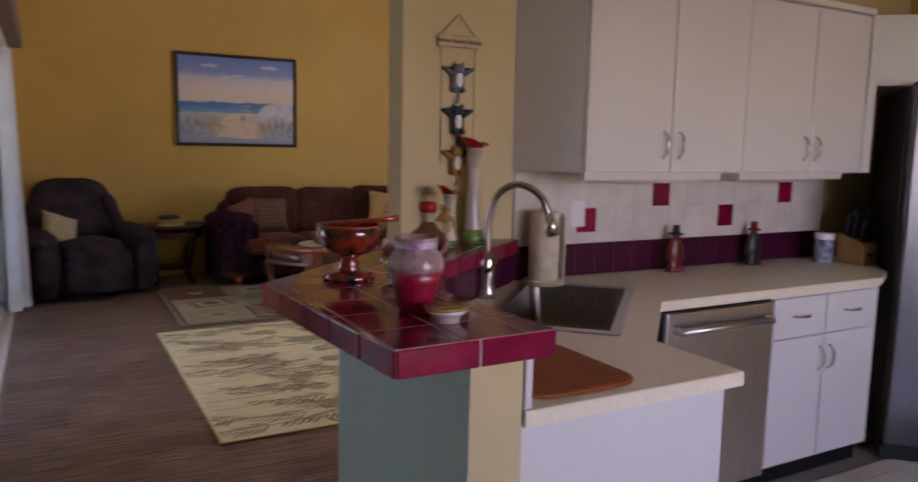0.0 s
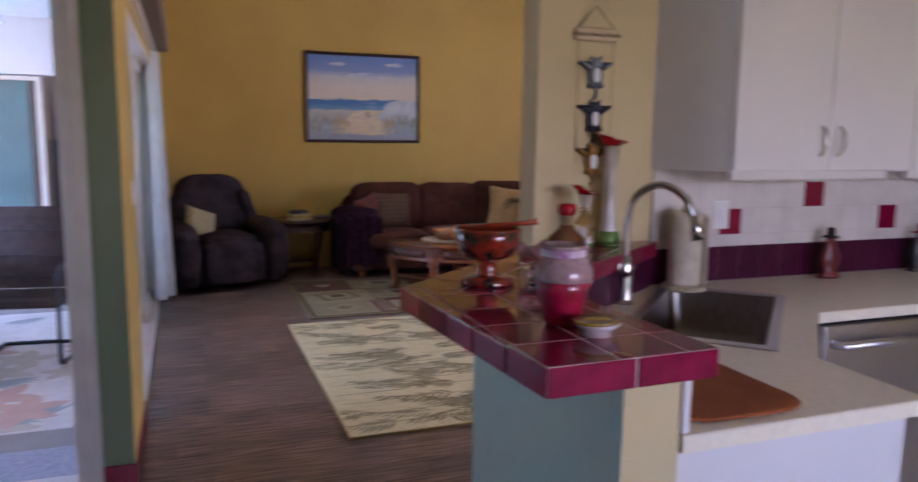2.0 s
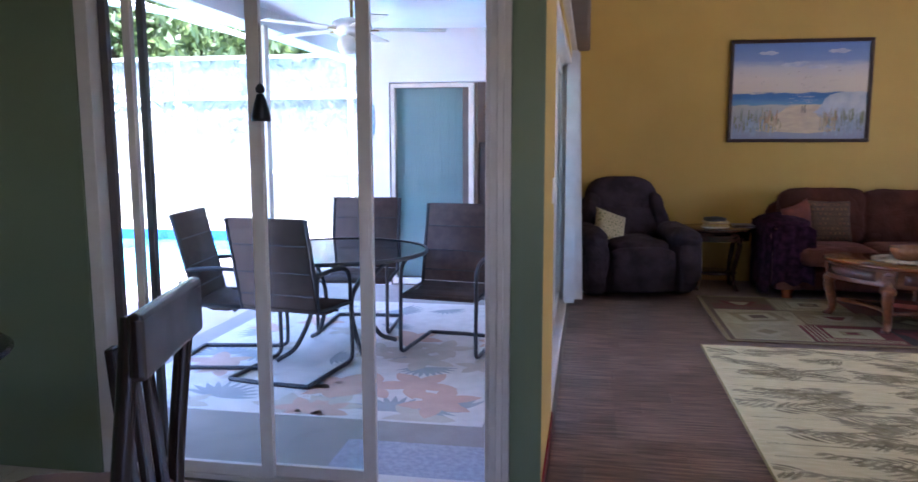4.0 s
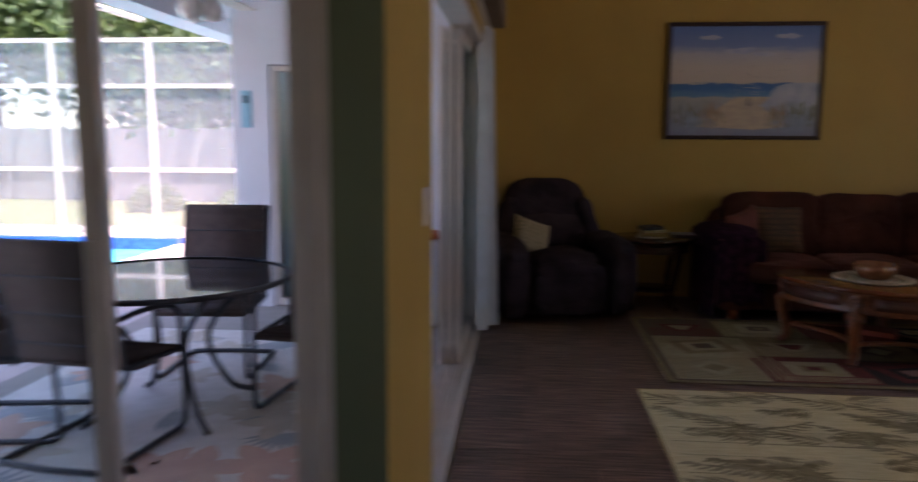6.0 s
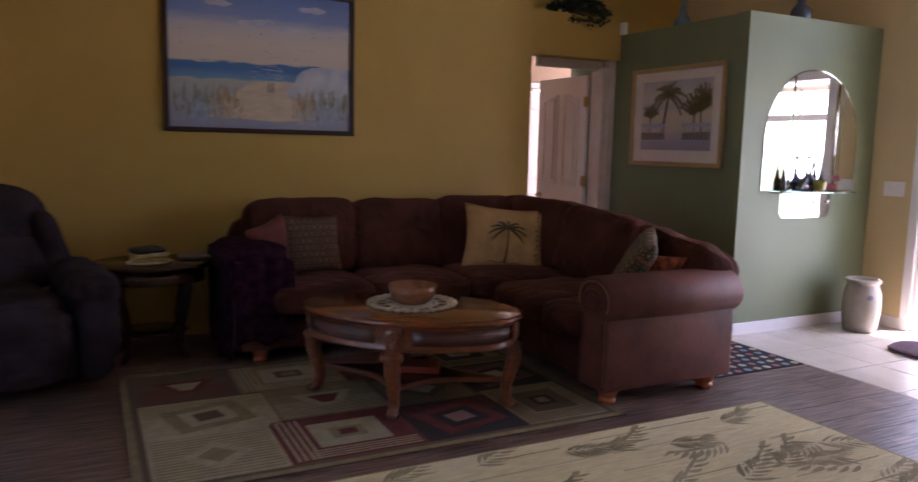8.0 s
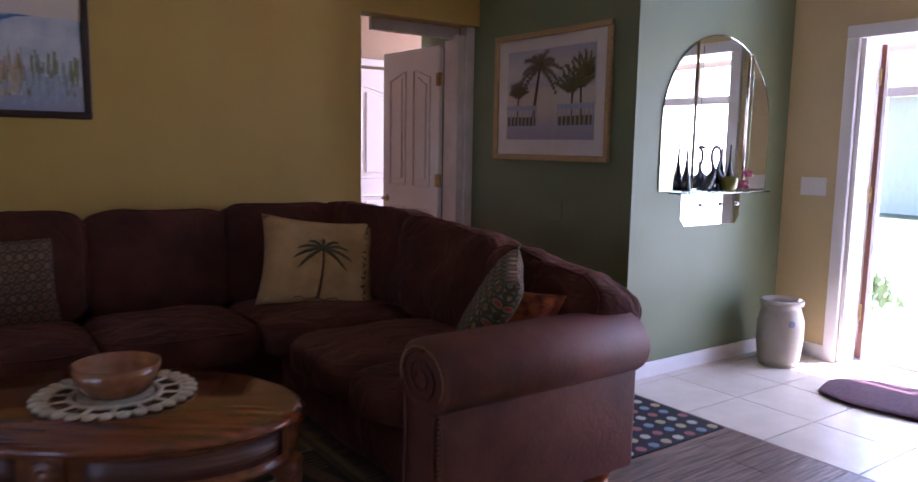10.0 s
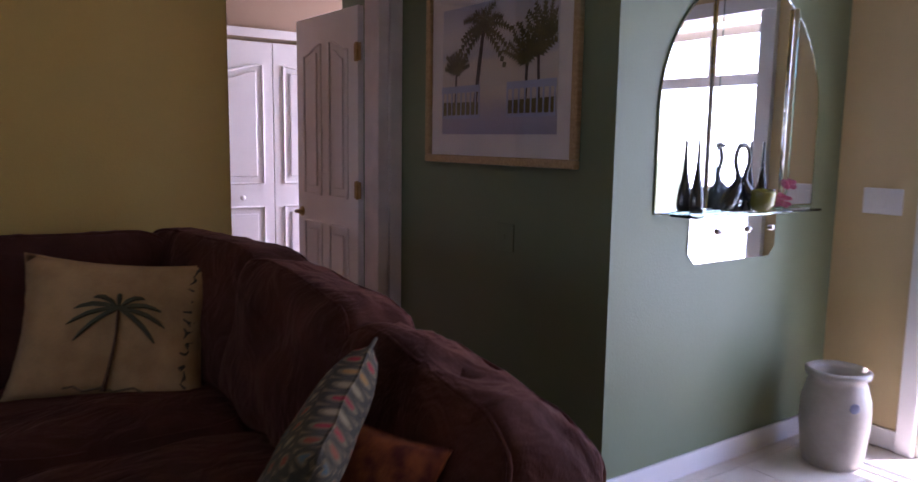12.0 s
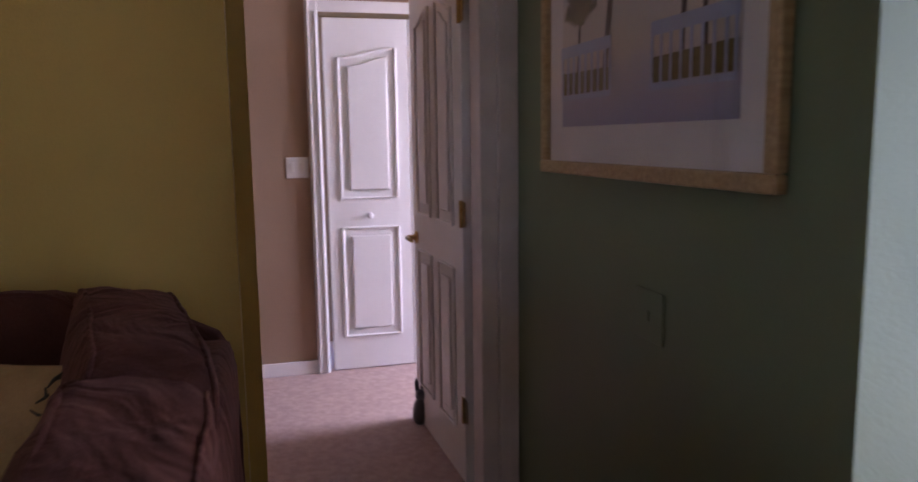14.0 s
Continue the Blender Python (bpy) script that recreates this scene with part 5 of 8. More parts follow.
# mirror with shelf
mir = thing("arched_mirror", 6.12, 7.38, 0.86, 0, "arched frameless wall mirror above a small glass shelf", "mirror")
arch = [(-0.505, 0.22), (0.53, 0.22)] + [(0.0125 + 0.5175 * math.cos(math.pi * k / 24), 0.60 + 0.53 * math.sin(math.pi * k / 24)) for k in range(25)]
part("main_glass", flat_on(arch, -0.004), MIRROR, mir)
low = [(-0.26, 0.01), (0.23, 0.01), (0.27, 0.05), (0.27, 0.215), (-0.30, 0.215), (-0.30, 0.05)]
part("lower_glass", flat_on(low, -0.004), MIRROR, mir)
BEVEL = M("bevelled_mirror_edge", (0.62, 0.75, 0.72), 0.05, metal=1.0)
for x in (-0.2, 0.30):
    part("glass_strip", box(x - 0.02, x + 0.02, -0.016, -0.006, 0.225, 1.08 if x < 0 else 1.04, 0.004), MIRROR, mir)
    part("strip_edge", box(x + 0.021, x + 0.026, -0.016, -0.006, 0.225, 1.05 if x < 0 else 1.02), BEVEL, mir)
part("mirror_rim", tube([(x, -0.004, z) for x, z in arch + arch[:1]], 0.004, 6), BEVEL, mir)
SHELFG = glass("shelf_glass", (0.75, 0.92, 0.88))
part("shelf", box(-0.42, 0.40, -0.13, -0.006, 0.205, 0.215, 0.002), SHELFG, mir, "glass shelf")
for x in (-0.12, 0.08, 0.24):
    part("stud", lathe([(0, 0), (0.012, 0), (0.012, 0.012), (0, 0.016)], 14, m=pose(x, -0.005, 0.13, 90)), CHROME, mir)
ZS = 0.86 + 0.216


def crane(x, y, turn, col, label, k=1.0):
    """A glass bird with a full body, a pointed tail and a long looped neck."""
    o = thing("bird_figurine", x, y, ZS, turn, label, "figurine", "bird figurines on the mirror shelf")
    body = tube(curve_pts([(-0.085, 0, 0.004), (-0.055, 0, 0.03), (-0.01, 0, 0.075), (0.02, 0, 0.125), (0.012, 0, 0.165), (-0.006, 0, 0.21), (0.0, 0, 0.255), (0.028, 0, 0.284), (0.055, 0, 0.278), (0.078, 0, 0.288)], 5), [0.005, 0.009, 0.014, 0.02, 0.026, 0.030, 0.034, 0.036, 0.037, 0.037, 0.036, 0.034, 0.030, 0.026, 0.022, 0.019, 0.016, 0.014, 0.012, 0.011] + [0.009] * 20 + [0.008, 0.006, 0.004, 0.0035, 0.003, 0.002], 14)
    part("body", body, col, o, "", True)
    part("foot", lathe([(0, 0), (0.034, 0), (0.030, 0.008), (0.016, 0.03), (0.012, 0.06), (0, 0.07)], 18, m=pose(0.005, 0, 0)), col, o, "", True)
    o.scale = (k, k, k)


DARKGLASS = M("black_glass", (0.014, 0.018, 0.012), 0.06, coat=0.8)
crane(6.02, 7.325, 0, DARKGLASS, "black glass long-necked bird figurine", 0.92)
crane(6.075, 7.31, 180, DARKGLASS, "black glass long-necked bird figurine", 0.92)
sv = lambda x, y, label: part("body", lathe([(0, 0), (0.026, 0), (0.029, 0.03), (0.025, 0.08), (0.015, 0.12), (0.008, 0.17), (0.005, 0.24), (0.0045, 0.275), (0, 0.277)], 18), DARKGLASS, thing("bud_vase", x, y, ZS, 0, label, "vase", "bud vases on the mirror shelf"), "", True)
sv(5.815, 7.345, "slim black glass bud vase")
sv(6.225, 7.345, "slim black glass bud vase")
gv = thing("glass_votive", 6.115, 7.265, ZS, 0, "green-gold glass votive on the mirror shelf", "candle holder")
part("cup", lathe([(0, 0), (0.03, 0), (0.048, 0.03), (0.052, 0.075), (0.05, 0.088), (0.045, 0.08), (0.04, 0.04), (0, 0.02)], 20), M("olive_glass", (0.18, 0.17, 0.02), 0.1, coat=0.6), gv, "", True)
fl = thing("silk_flower", 6.25, 7.275, ZS, 0, "pink silk flowers with green leaves on the mirror shelf", "flowers")
bm = bmesh.new()
for k in range(18):
    a, r = k * 2.4, 0.012 + 0.0018 * k
    cushion(0.035, 0.03, 0.006, pose(r * math.cos(a), r * math.sin(a), 0.04 + 0.02 * math.sin(k), 40 * math.sin(a), 40 * math.cos(a), math.degrees(a)), 2, rough=0.002, cuts=2, bm=bm)
PINK = M("pink_silk", (0.42, 0.03, 0.11), 0.8, (0.5, 0.2, 0.26), 30)
part("petals", bm, PINK, fl, "", True)
bm = bmesh.new()
for k in range(12):
    a = k * 2.4
    cushion(0.03, 0.026, 0.006, pose(0.055 + 0.018 * math.cos(a), 0.018 * math.sin(a), 0.105 + 0.012 * math.sin(k), 50 * math.sin(a), 50 * math.cos(a), math.degrees(a)), 2, rough=0.002, cuts=2, bm=bm)
part("petals", bm, PINK, fl, "", True)
part("stem", tube([(0.0, 0, 0.0), (0.03, 0, 0.06), (0.055, 0, 0.10)], 0.003, 6), LEAF, fl)
part("leaves", cushion(0.10, 0.05, 0.01, pose(-0.02, 0, 0.012, 0, 0, 20), 2, cuts=3), LEAF, fl, "", True)

# ledge items
iv = thing("ivy_plant", 5.02, 8.95, 2.501, 0, "trailing green ivy on the plant ledge above the doorway", "plant")
bm = bmesh.new()
for k in range(420):
    a, r = random.uniform(0, 6.28), random.uniform(0.02, 0.28)
    x, y = r * 1.15 * math.cos(a), r * 0.5 * math.sin(a) - 0.03
    z = 0.16 * (1 - r / 0.3) * random.uniform(0.2, 1.6) + 0.03
    if y < -0.1:
        z -= random.uniform(0, 0.2) * (1 - abs(x) / 0.45)
    s = random.uniform(0.02, 0.045)
    m = pose(x, y, z, random.uniform(-60, 60), random.uniform(-60, 60), random.uniform(0, 360))
    t = bmesh.new()
    vs = [t.verts.new(m @ Vector(c)) for c in ((0, -s, 0), (s * 0.7, 0, 0.004), (0.3 * s, s * 0.5, -0.002), (0, s * 1.2, 0), (-0.3 * s, s * 0.5, -0.002), (-s * 0.7, 0, 0.004))]
    t.faces.new(vs)
    merge(bm, t)
part("foliage", bm, M("dark_ivy", (0.022, 0.05, 0.018), 0.55, (0.012, 0.03, 0.012), 10), iv)
part("pot", lathe([(0, 0), (0.07, 0), (0.09, 0.1), (0.08, 0.1), (0, 0.08)], 20), BARK, iv)
for x, y, col, h in ((5.62, 8.3, (0.10, 0.16, 0.20), 0.26), (6.0, 7.46, (0.05, 0.07, 0.12), 0.24)):
    o = thing("ledge_bottle", x, y, 2.361, 0, "blue-grey glass bottle on the green wall ledge", "bottle", "bottles on the wall ledge")
    part("body", lathe([(0, 0), (0.075, 0), (0.08, 0.02), (0.07, 0.07), (0.03, 0.12), (0.022, h), (0.028, h + 0.01), (0, h + 0.01)], 24), M("blue_glass", col, 0.12, coat=0.5), o, "", True)
sn = thing("motion_sensor", 5.425, 8.79, 2.36, -90, "white alarm sensor on the wall corner", "sensor")
part("case", box(-0.03, 0.03, -0.04, 0.0, 0, 0.10, 0.008), WHITE, sn)


# ---- sectional sofa ----
def mtx(x, y, z, rx=0, ry=0, rz=0):
    return pose(x, y, z, rx, ry, rz)


sofa = thing("sectional_sofa", 4.0, 8.3, 0, 0, "brown microfibre sectional sofa with rolled arms and bun feet", "sofa")
S = lambda bm, name, label="", mat=SOFA: part(name, bm, mat, sofa, label, True)
off = Vector((-4.0, -8.3, 0))


def sc(name, cx, cy, cz, sx, sy, sz, rx=0, ry=0, rz=0, mat=SOFA, power=4.5, puff=0.02, cuts=9, rough=0.008):
    m = pose(cx - 4.0, cy - 8.3, cz, rx, ry, rz)
    o = S(cushion(sx, sy, sz, m, power, puff, rough, cuts, seed=cx + cy), name, "", mat)
    if "cushion" in name:
        size = (sx, sy, sz)
        thin = size.index(min(size))
        u, v = [k for k in range(3) if k != thin]
        for side in (-1, 1):
            loop = []
            for k in range(49):
                a = 2 * math.pi * k / 48
                c, s_ = math.cos(a), math.sin(a)
                p = [0.0, 0.0, 0.0]
                rim = 0.5 * (1 - 0.74 ** power) ** (1 / power)
                p[u] = rim * size[u] * math.copysign(abs(c) ** (2 / power), c)
                p[v] = rim * size[v] * math.copysign(abs(s_) ** (2 / power), s_)
                p[thin] = side * 0.37 * size[thin]
                w = Vector(p)
                loop.append(m @ (w + rough * noise.noise_vector(w * 7 + Vector((cx + cy, (cx + cy) * 1.7, 3)))))
            part("piping", tube(loop, 0.006, 6), SOFA, o, "", True)
    return o


sc("base", 3.2, 8.33, 0.21, 2.42, 0.86, 0.25, power=9, puff=0)
sc("base", 3.99, 7.25, 0.21, 0.86, 1.45, 0.25, power=9, puff=0)
for x in (2.45, 3.13):
    sc("seat_cushion", x, 8.12, 0.405, 0.70, 0.72, 0.17)
sc("seat_cushion", 3.87, 8.10, 0.405, 0.82, 0.82, 0.17)
for y in (7.36, 6.90):
    sc("seat_cushion", 3.86, y - 0.05 + 0.02, 0.405, 0.80, 0.66 if y > 7 else 0.36, 0.17)
sc("back_frame", 3.25, 8.71, 0.49, 2.5, 0.16, 0.80, power=6, puff=0)
sc("back_frame", 4.42, 7.65, 0.46, 0.17, 2.2, 0.76, power=6, puff=0)
for x, w, z in ((2.465, 0.76, 0.71), (3.18, 0.70, 0.70), (3.83, 0.68, 0.715)):
    sc("back_cushion", x, 8.53, z, w, 0.25, 0.53, rx=-9, puff=0.0, power=6.5, rough=0.013, cuts=14)
sc("back_cushion", 4.27, 8.25, 0.715, 0.27, 0.84, 0.53, ry=9, rz=12, puff=0.0, power=5.5, rough=0.016, cuts=14)
sc("back_cushion", 4.33, 7.56, 0.69, 0.28, 0.80, 0.50, ry=11, rz=2, rx=3, puff=0.0, power=5.0, rough=0.02, cuts=14)
sc("back_cushion", 4.36, 6.88, 0.645, 0.33, 0.80, 0.41, ry=15, rx=7, puff=0.0, power=4.2, rough=0.026, cuts=14)


def rolled_arm(x0, x1, y, side):
    """An arm that runs along x, its outer face towards -y when side is -1."""
    bm = box(x0, x1, y - 0.12, y + 0.12, 0.09, 0.55, 0.02)
    t = bmesh.new()
    n = 20
    rings = []
    for x, k in ((x0 - 0.015, 0.9), (x0, 1.0), ((x0 + x1) / 2, 1.02), (x1, 1.0), (x1 + 0.02, 0.8)):
        rings.append([t.verts.new((x, y + 0.02 * side + k * 0.155 * math.cos(2 * math.pi * i / n), 0.575 + k * 0.125 * math.sin(2 * math.pi * i / n))) for i in range(n)])
    for a, b in zip(rings, rings[1:]):
        for i in range(n):
            t.faces.new((a[i], a[(i + 1) % n], b[(i + 1) % n], b[i]))
    t.faces.new(rings[0])
    t.faces.new(rings[-1])
    merge(bm, t)
    bmesh.ops.translate(bm, vec=off, verts=bm.verts[:])
    return bm


S(rolled_arm(3.52, 4.42, 6.56, -1), "arm", "", SOFA_ARM)
bm = rolled_arm(3.52, 4.42, 6.56, -1)
bmesh.ops.translate(bm, vec=-off, verts=bm.verts[:])
bmesh.ops.transform(bm, matrix=pose(2.07, 8.82, 0) @ pose(0, 0, 0, 0, 0, -90) @ pose(-3.52 - 0.0, -6.56, 0), verts=bm.verts[:])
bmesh.ops.translate(bm, vec=off, verts=bm.verts[:])
S(bm, "arm", "", SOFA_ARM)
nails = bmesh.new()
for k in range(60):
    a = math.pi * 1.25 * k / 36 - 0.3 if k < 37 else 0
    if k < 37:
        yy, zz = 6.54 + 0.125 * math.cos(a), 0.575 + 0.10 * math.sin(a)
    else:
        yy, zz = 6.46, 0.50 - 0.017 * (k - 37)
    lathe([(0, 0.004), (0.003, 0.003), (0.005, 0)], 6, nails, pose(3.503, yy, zz, 0, -90) if k < 37 else pose(3.519, yy, zz, 0, -90))
bmesh.ops.translate(nails, vec=off, verts=nails.verts[:])
tagged(part("nailhead_trim", nails, BRASS, sofa, "brass nailhead trim"), kind="stuff")
spiral = [(3.497, 6.54 + (0.022 + 0.0105 * k / 3) * math.cos(0.55 * k), 0.575 + (0.018 + 0.0085 * k / 3) * math.sin(0.55 * k)) for k in range(27)]
bm = tube(spiral, 0.005, 6)
bmesh.ops.translate(bm, vec=off, verts=bm.verts[:])
part("scroll_seam", bm, SOFA_ARM, sofa, "", True)
for s_, yy in ((-1, 6.655), (1, 6.465)):
    bm = tube(curve_pts([(3.512, yy, 0.50), (3.508, yy + 0.012 * s_, 0.36), (3.508, yy + 0.004 * s_, 0.2), (3.512, yy, 0.11)], 5), 0.005, 6)
    bmesh.ops.translate(bm, vec=off, verts=bm.verts[:])
    part("panel_seam", bm, SOFA_ARM, sofa, "", True)
FOOT = M("bun_foot_wood", (0.42, 0.12, 0.04), 0.25, (0.3, 0.08, 0.025), 12, coat=0.4)
for x, y in ((3.62, 6.54), (4.32, 6.54), (2.08, 8.02), (2.08, 8.68), (4.3, 8.6), (3.6, 7.8)):
    part("foot", lathe([(0, 0), (0.04, 0), (0.05, 0.02), (0.048, 0.03), (0.038, 0.035), (0.052, 0.05), (0.058, 0.075), (0.05, 0.095), (0, 0.095)], 20, m=pose(x - 4.0, y - 8.3, 0)), FOOT, sofa, "turned cherry bun foot", True)


def pillow(x, y, z, rx, ry, rz, w, h, mat, label, th=0.13):
    o = thing("throw_pillow", x, y, z, 0, label, "pillow")
    t = bmesh.new()
    n = 14
    g = {}
    for s in (-1, 1):
        for i in range(n + 1):
            for k in range(n + 1):
                u, v = 2 * i / n - 1, 2 * k / n - 1
                e = (1 - u ** 4) * (1 - v ** 4)
                pin = 1 - 0.10 * (1 - v * v) * abs(u) ** 3
                pin2 = 1 - 0.10 * (1 - u * u) * abs(v) ** 3
                nz = 0.006 * noise.noise(Vector((u * 2, v * 2, x * 3 + s)))
                key = (i, k, 0 if i in (0, n) or k in (0, n) else s)
                if key not in g:
                    g[key] = t.verts.new((u * w / 2 * pin, s * (th / 2 * e ** 0.5 + nz * e), v * h / 2 * pin2 + h / 2))
        for i in range(n):
            for k in range(n):
                q = [g[(a, b, 0 if a in (0, n) or b in (0, n) else s)] for a, b in ((i, k), (i + 1, k), (i + 1, k + 1), (i, k + 1))]
                t.faces.new(q)
    cover = part("cover", t, mat, o, "", True)
    cover.matrix_local = pose(0, 0, 0, rx, ry, rz)
    rim_ = [(0.985 * u * w / 2 * (1 - 0.10 * (1 - v * v) * abs(u) ** 3), 0, 0.985 * v * h / 2 * (1 - 0.10 * (1 - u * u) * abs(v) ** 3) + h / 2) for u, v in [(-1 + k / 8, -1) for k in range(16)] + [(1, -1 + k / 8) for k in range(16)] + [(1 - k / 8, 1) for k in range(16)] + [(-1, 1 - k / 8) for k in range(17)]]
    part("seam", tube([(x_ + 0.002 * math.sin(9.1 * i), y_ + 0.002 * math.cos(7.3 * i), z_) for i, (x_, y_, z_) in enumerate(rim_)], 0.0045, 6), mat, cover, "", True)
    return o


GOLDP = M("gold_tapestry", (0.45, 0.28, 0.11), 0.9, (0.34, 0.20, 0.075), 10, fine=0.4, bump=0.6, bscale=260)


def weave(name, centres, ring, ground_, pitch, squash=1.0):
    """Woven cloth with a honeycomb of ringed cells; pitch is the cell spacing in metres."""
    m = M(name, ground_, 0.9, bump=0.8, bscale=240)
    N, L = m.node_tree.nodes, m.node_tree.links
    tc, sep = N.new("ShaderNodeTexCoord"), N.new("ShaderNodeSeparateXYZ")
    L.new(tc.outputs["Object"], sep.inputs[0])

    def math_node(op, a, b=0.0):
        n = N.new("ShaderNodeMath")
        n.operation = op
        for i, v in enumerate((a, b)):
            if isinstance(v, (int, float)):
                n.inputs[i].default_value = v
            else:
                L.new(v, n.inputs[i])
        return n.outputs[0]

    u, v = math_node("MULTIPLY", sep.outputs[0], 1 / pitch), math_node("MULTIPLY", sep.outputs[2], 1 / (pitch * 1.732 * squash))
    dist, ids = [], []
    for shift in (0.0, 0.5):
        us, vs = math_node("ADD", u, shift), math_node("ADD", v, shift)
        du, dv = math_node("SUBTRACT", math_node("FRACT", us), 0.5), math_node("MULTIPLY", math_node("SUBTRACT", math_node("FRACT", vs), 0.5), 1.732)
        dist.append(math_node("SQRT", math_node("ADD", math_node("MULTIPLY", du, du), math_node("MULTIPLY", dv, dv))))
        ids.append(math_node("ADD", math_node("MULTIPLY", math_node("FLOOR", us), 7.31), math_node("ADD", math_node("MULTIPLY", math_node("FLOOR", vs), 3.77), shift)))
    near = math_node("MINIMUM", dist[0], dist[1])
    first = math_node("LESS_THAN", dist[0], dist[1])
    cell = math_node("ADD", math_node("MULTIPLY", first, ids[0]), math_node("MULTIPLY", math_node("SUBTRACT", 1.0, first), ids[1]))
    wn1 = N.new("ShaderNodeTexWhiteNoise")
    wn1.noise_dimensions = "1D"
    L.new(cell, wn1.inputs["W"])
    pick = N.new("ShaderNodeValToRGB")
    pick.color_ramp.interpolation = "CONSTANT"
    el = pick.color_ramp.elements
    while len(el) < len(centres):
        el.new(0.5)
    for k, (e, c) in enumerate(zip(el, centres)):
        e.position, e.color = k / len(centres), (*c, 1)
    L.new(wn1.outputs["Value"], pick.inputs[0])
    tint = pick.outputs[0]
    for lo, col in ((0.17, ring), (0.27, ground_), (0.5, ring)):
        mx = N.new("ShaderNodeMixRGB")
        L.new(math_node("GREATER_THAN", near, lo), mx.inputs[0])
        L.new(tint, mx.inputs[1])
        mx.inputs[2].default_value = (*col, 1)
        tint = mx.outputs[0]
    L.new(tint, N["Principled BSDF"].inputs["Base Color"])
    return m


WEAVE = weave("olive_oval_pattern", ((0.15, 0.04, 0.02), (0.06, 0.04, 0.02), (0.17, 0.10, 0.035)), (0.19, 0.105, 0.04), (0.06, 0.033, 0.018), 0.042, 1.25)
HEXW = weave("multicolour_hexagon_pattern", ((0.28, 0.02, 0.02), (0.32, 0.16, 0.03), (0.07, 0.11, 0.11), (0.24, 0.05, 0.015), (0.26, 0.2, 0.1)), (0.17, 0.125, 0.055), (0.05, 0.04, 0.02), 0.05)
RUST = M("rust_cushion", (0.15, 0.035, 0.018), 0.9, (0.09, 0.024, 0.014), 8, fine=0.3, bump=0.4, bscale=200)
PAISLEY = M("rust_paisley", (0.40, 0.12, 0.035), 0.85, (0.13, 0.02, 0.02), 22, fine=0.3, bump=0.5, bscale=220)
pillow(2.50, 8.33, 0.47, -14, 0, 4, 0.44, 0.42, WEAVE, "olive woven throw pillow on the sofa")
pillow(2.27, 8.30, 0.48, -10, -12, 42, 0.40, 0.38, RUST, "rust throw pillow leaning in the sofa corner")
pp = pillow(3.85, 8.10, 0.455, -22, 5, -22, 0.62, 0.50, GOLDP, "large gold throw pillow with a palm tree motif")
pillow(3.93, 6.93, 0.485, -30, 10, -130, 0.46, 0.46, HEXW, "multicolour hexagon patterned throw pillow against the sofa arm")
pillow(4.04, 6.79, 0.50, -30, 0, -75, 0.38, 0.29, PAISLEY, "small rust paisley throw pillow on the sofa", 0.10)
# palm motif stitched on the gold pillow
inv = pose(0, 0, 0, -22, 5, -22)
bm = bmesh.new()


def on_pillow(u, v):
    e = max(0.0, (1 - (u / 0.27) ** 4) * (1 - ((v - 0.25) / 0.25) ** 4))
    return inv @ Vector((u, -(0.065 * e ** 0.5 + 0.006), v))


trunk = [(0.0 + 0.02 * math.sin(k / 8 * 2.2), 0.05 + 0.033 * k) for k in range(9)]
tube([on_pillow(u, v) for u, v in trunk], [0.010, 0.007, 0.006, 0.006, 0.005, 0.005, 0.005, 0.005, 0.004], 6, bm)
part("palm_trunk", bm, M("motif_brown", (0.10, 0.05, 0.025), 0.9), pp)
bm = bmesh.new()
cu, cv = trunk[-1]
for k in range(9):
    a = math.radians(-35 + 250 * k / 8)
    tube([on_pillow(cu + s * 0.15 * math.cos(a), cv + 0.10 * s * math.sin(a) + 0.02 * s - 0.07 * s * s) for s in (0, 0.3, 0.6, 0.85, 1.0)], [0.003, 0.008, 0.008, 0.006, 0.002], 6, bm)
part("palm_fronds", bm, M("motif_green", (0.09, 0.085, 0.04), 0.9), pp)
bm = bmesh.new()
rb = random.Random(12)
for k in range(13):
    v_ = 0.03 + 0.036 * k
    for j in range(3):
        a = rb.uniform(0, 6.28)
        tube([on_pillow(0.247 - 0.012 * math.sin(math.pi * k / 12), v_), on_pillow(0.247 - 0.012 * math.sin(math.pi * k / 12) + 0.02 * math.cos(a), v_ + 0.02 * math.sin(a))], [0.005, 0.002], 5, bm)
tagged(part("border_motif", bm, M("motif_dark", (0.05, 0.04, 0.025), 0.9), pp, "dark leaf border along one side"), kind="stuff")
bm = bmesh.new()
tube([on_pillow(-0.12 + 0.03 * k, 0.055 + 0.008 * math.sin(2.1 * k)) for k in range(9)], [0.004] * 9, 5, bm)
part("ground_line", bm, M("motif_earth", (0.16, 0.10, 0.045), 0.9), pp)

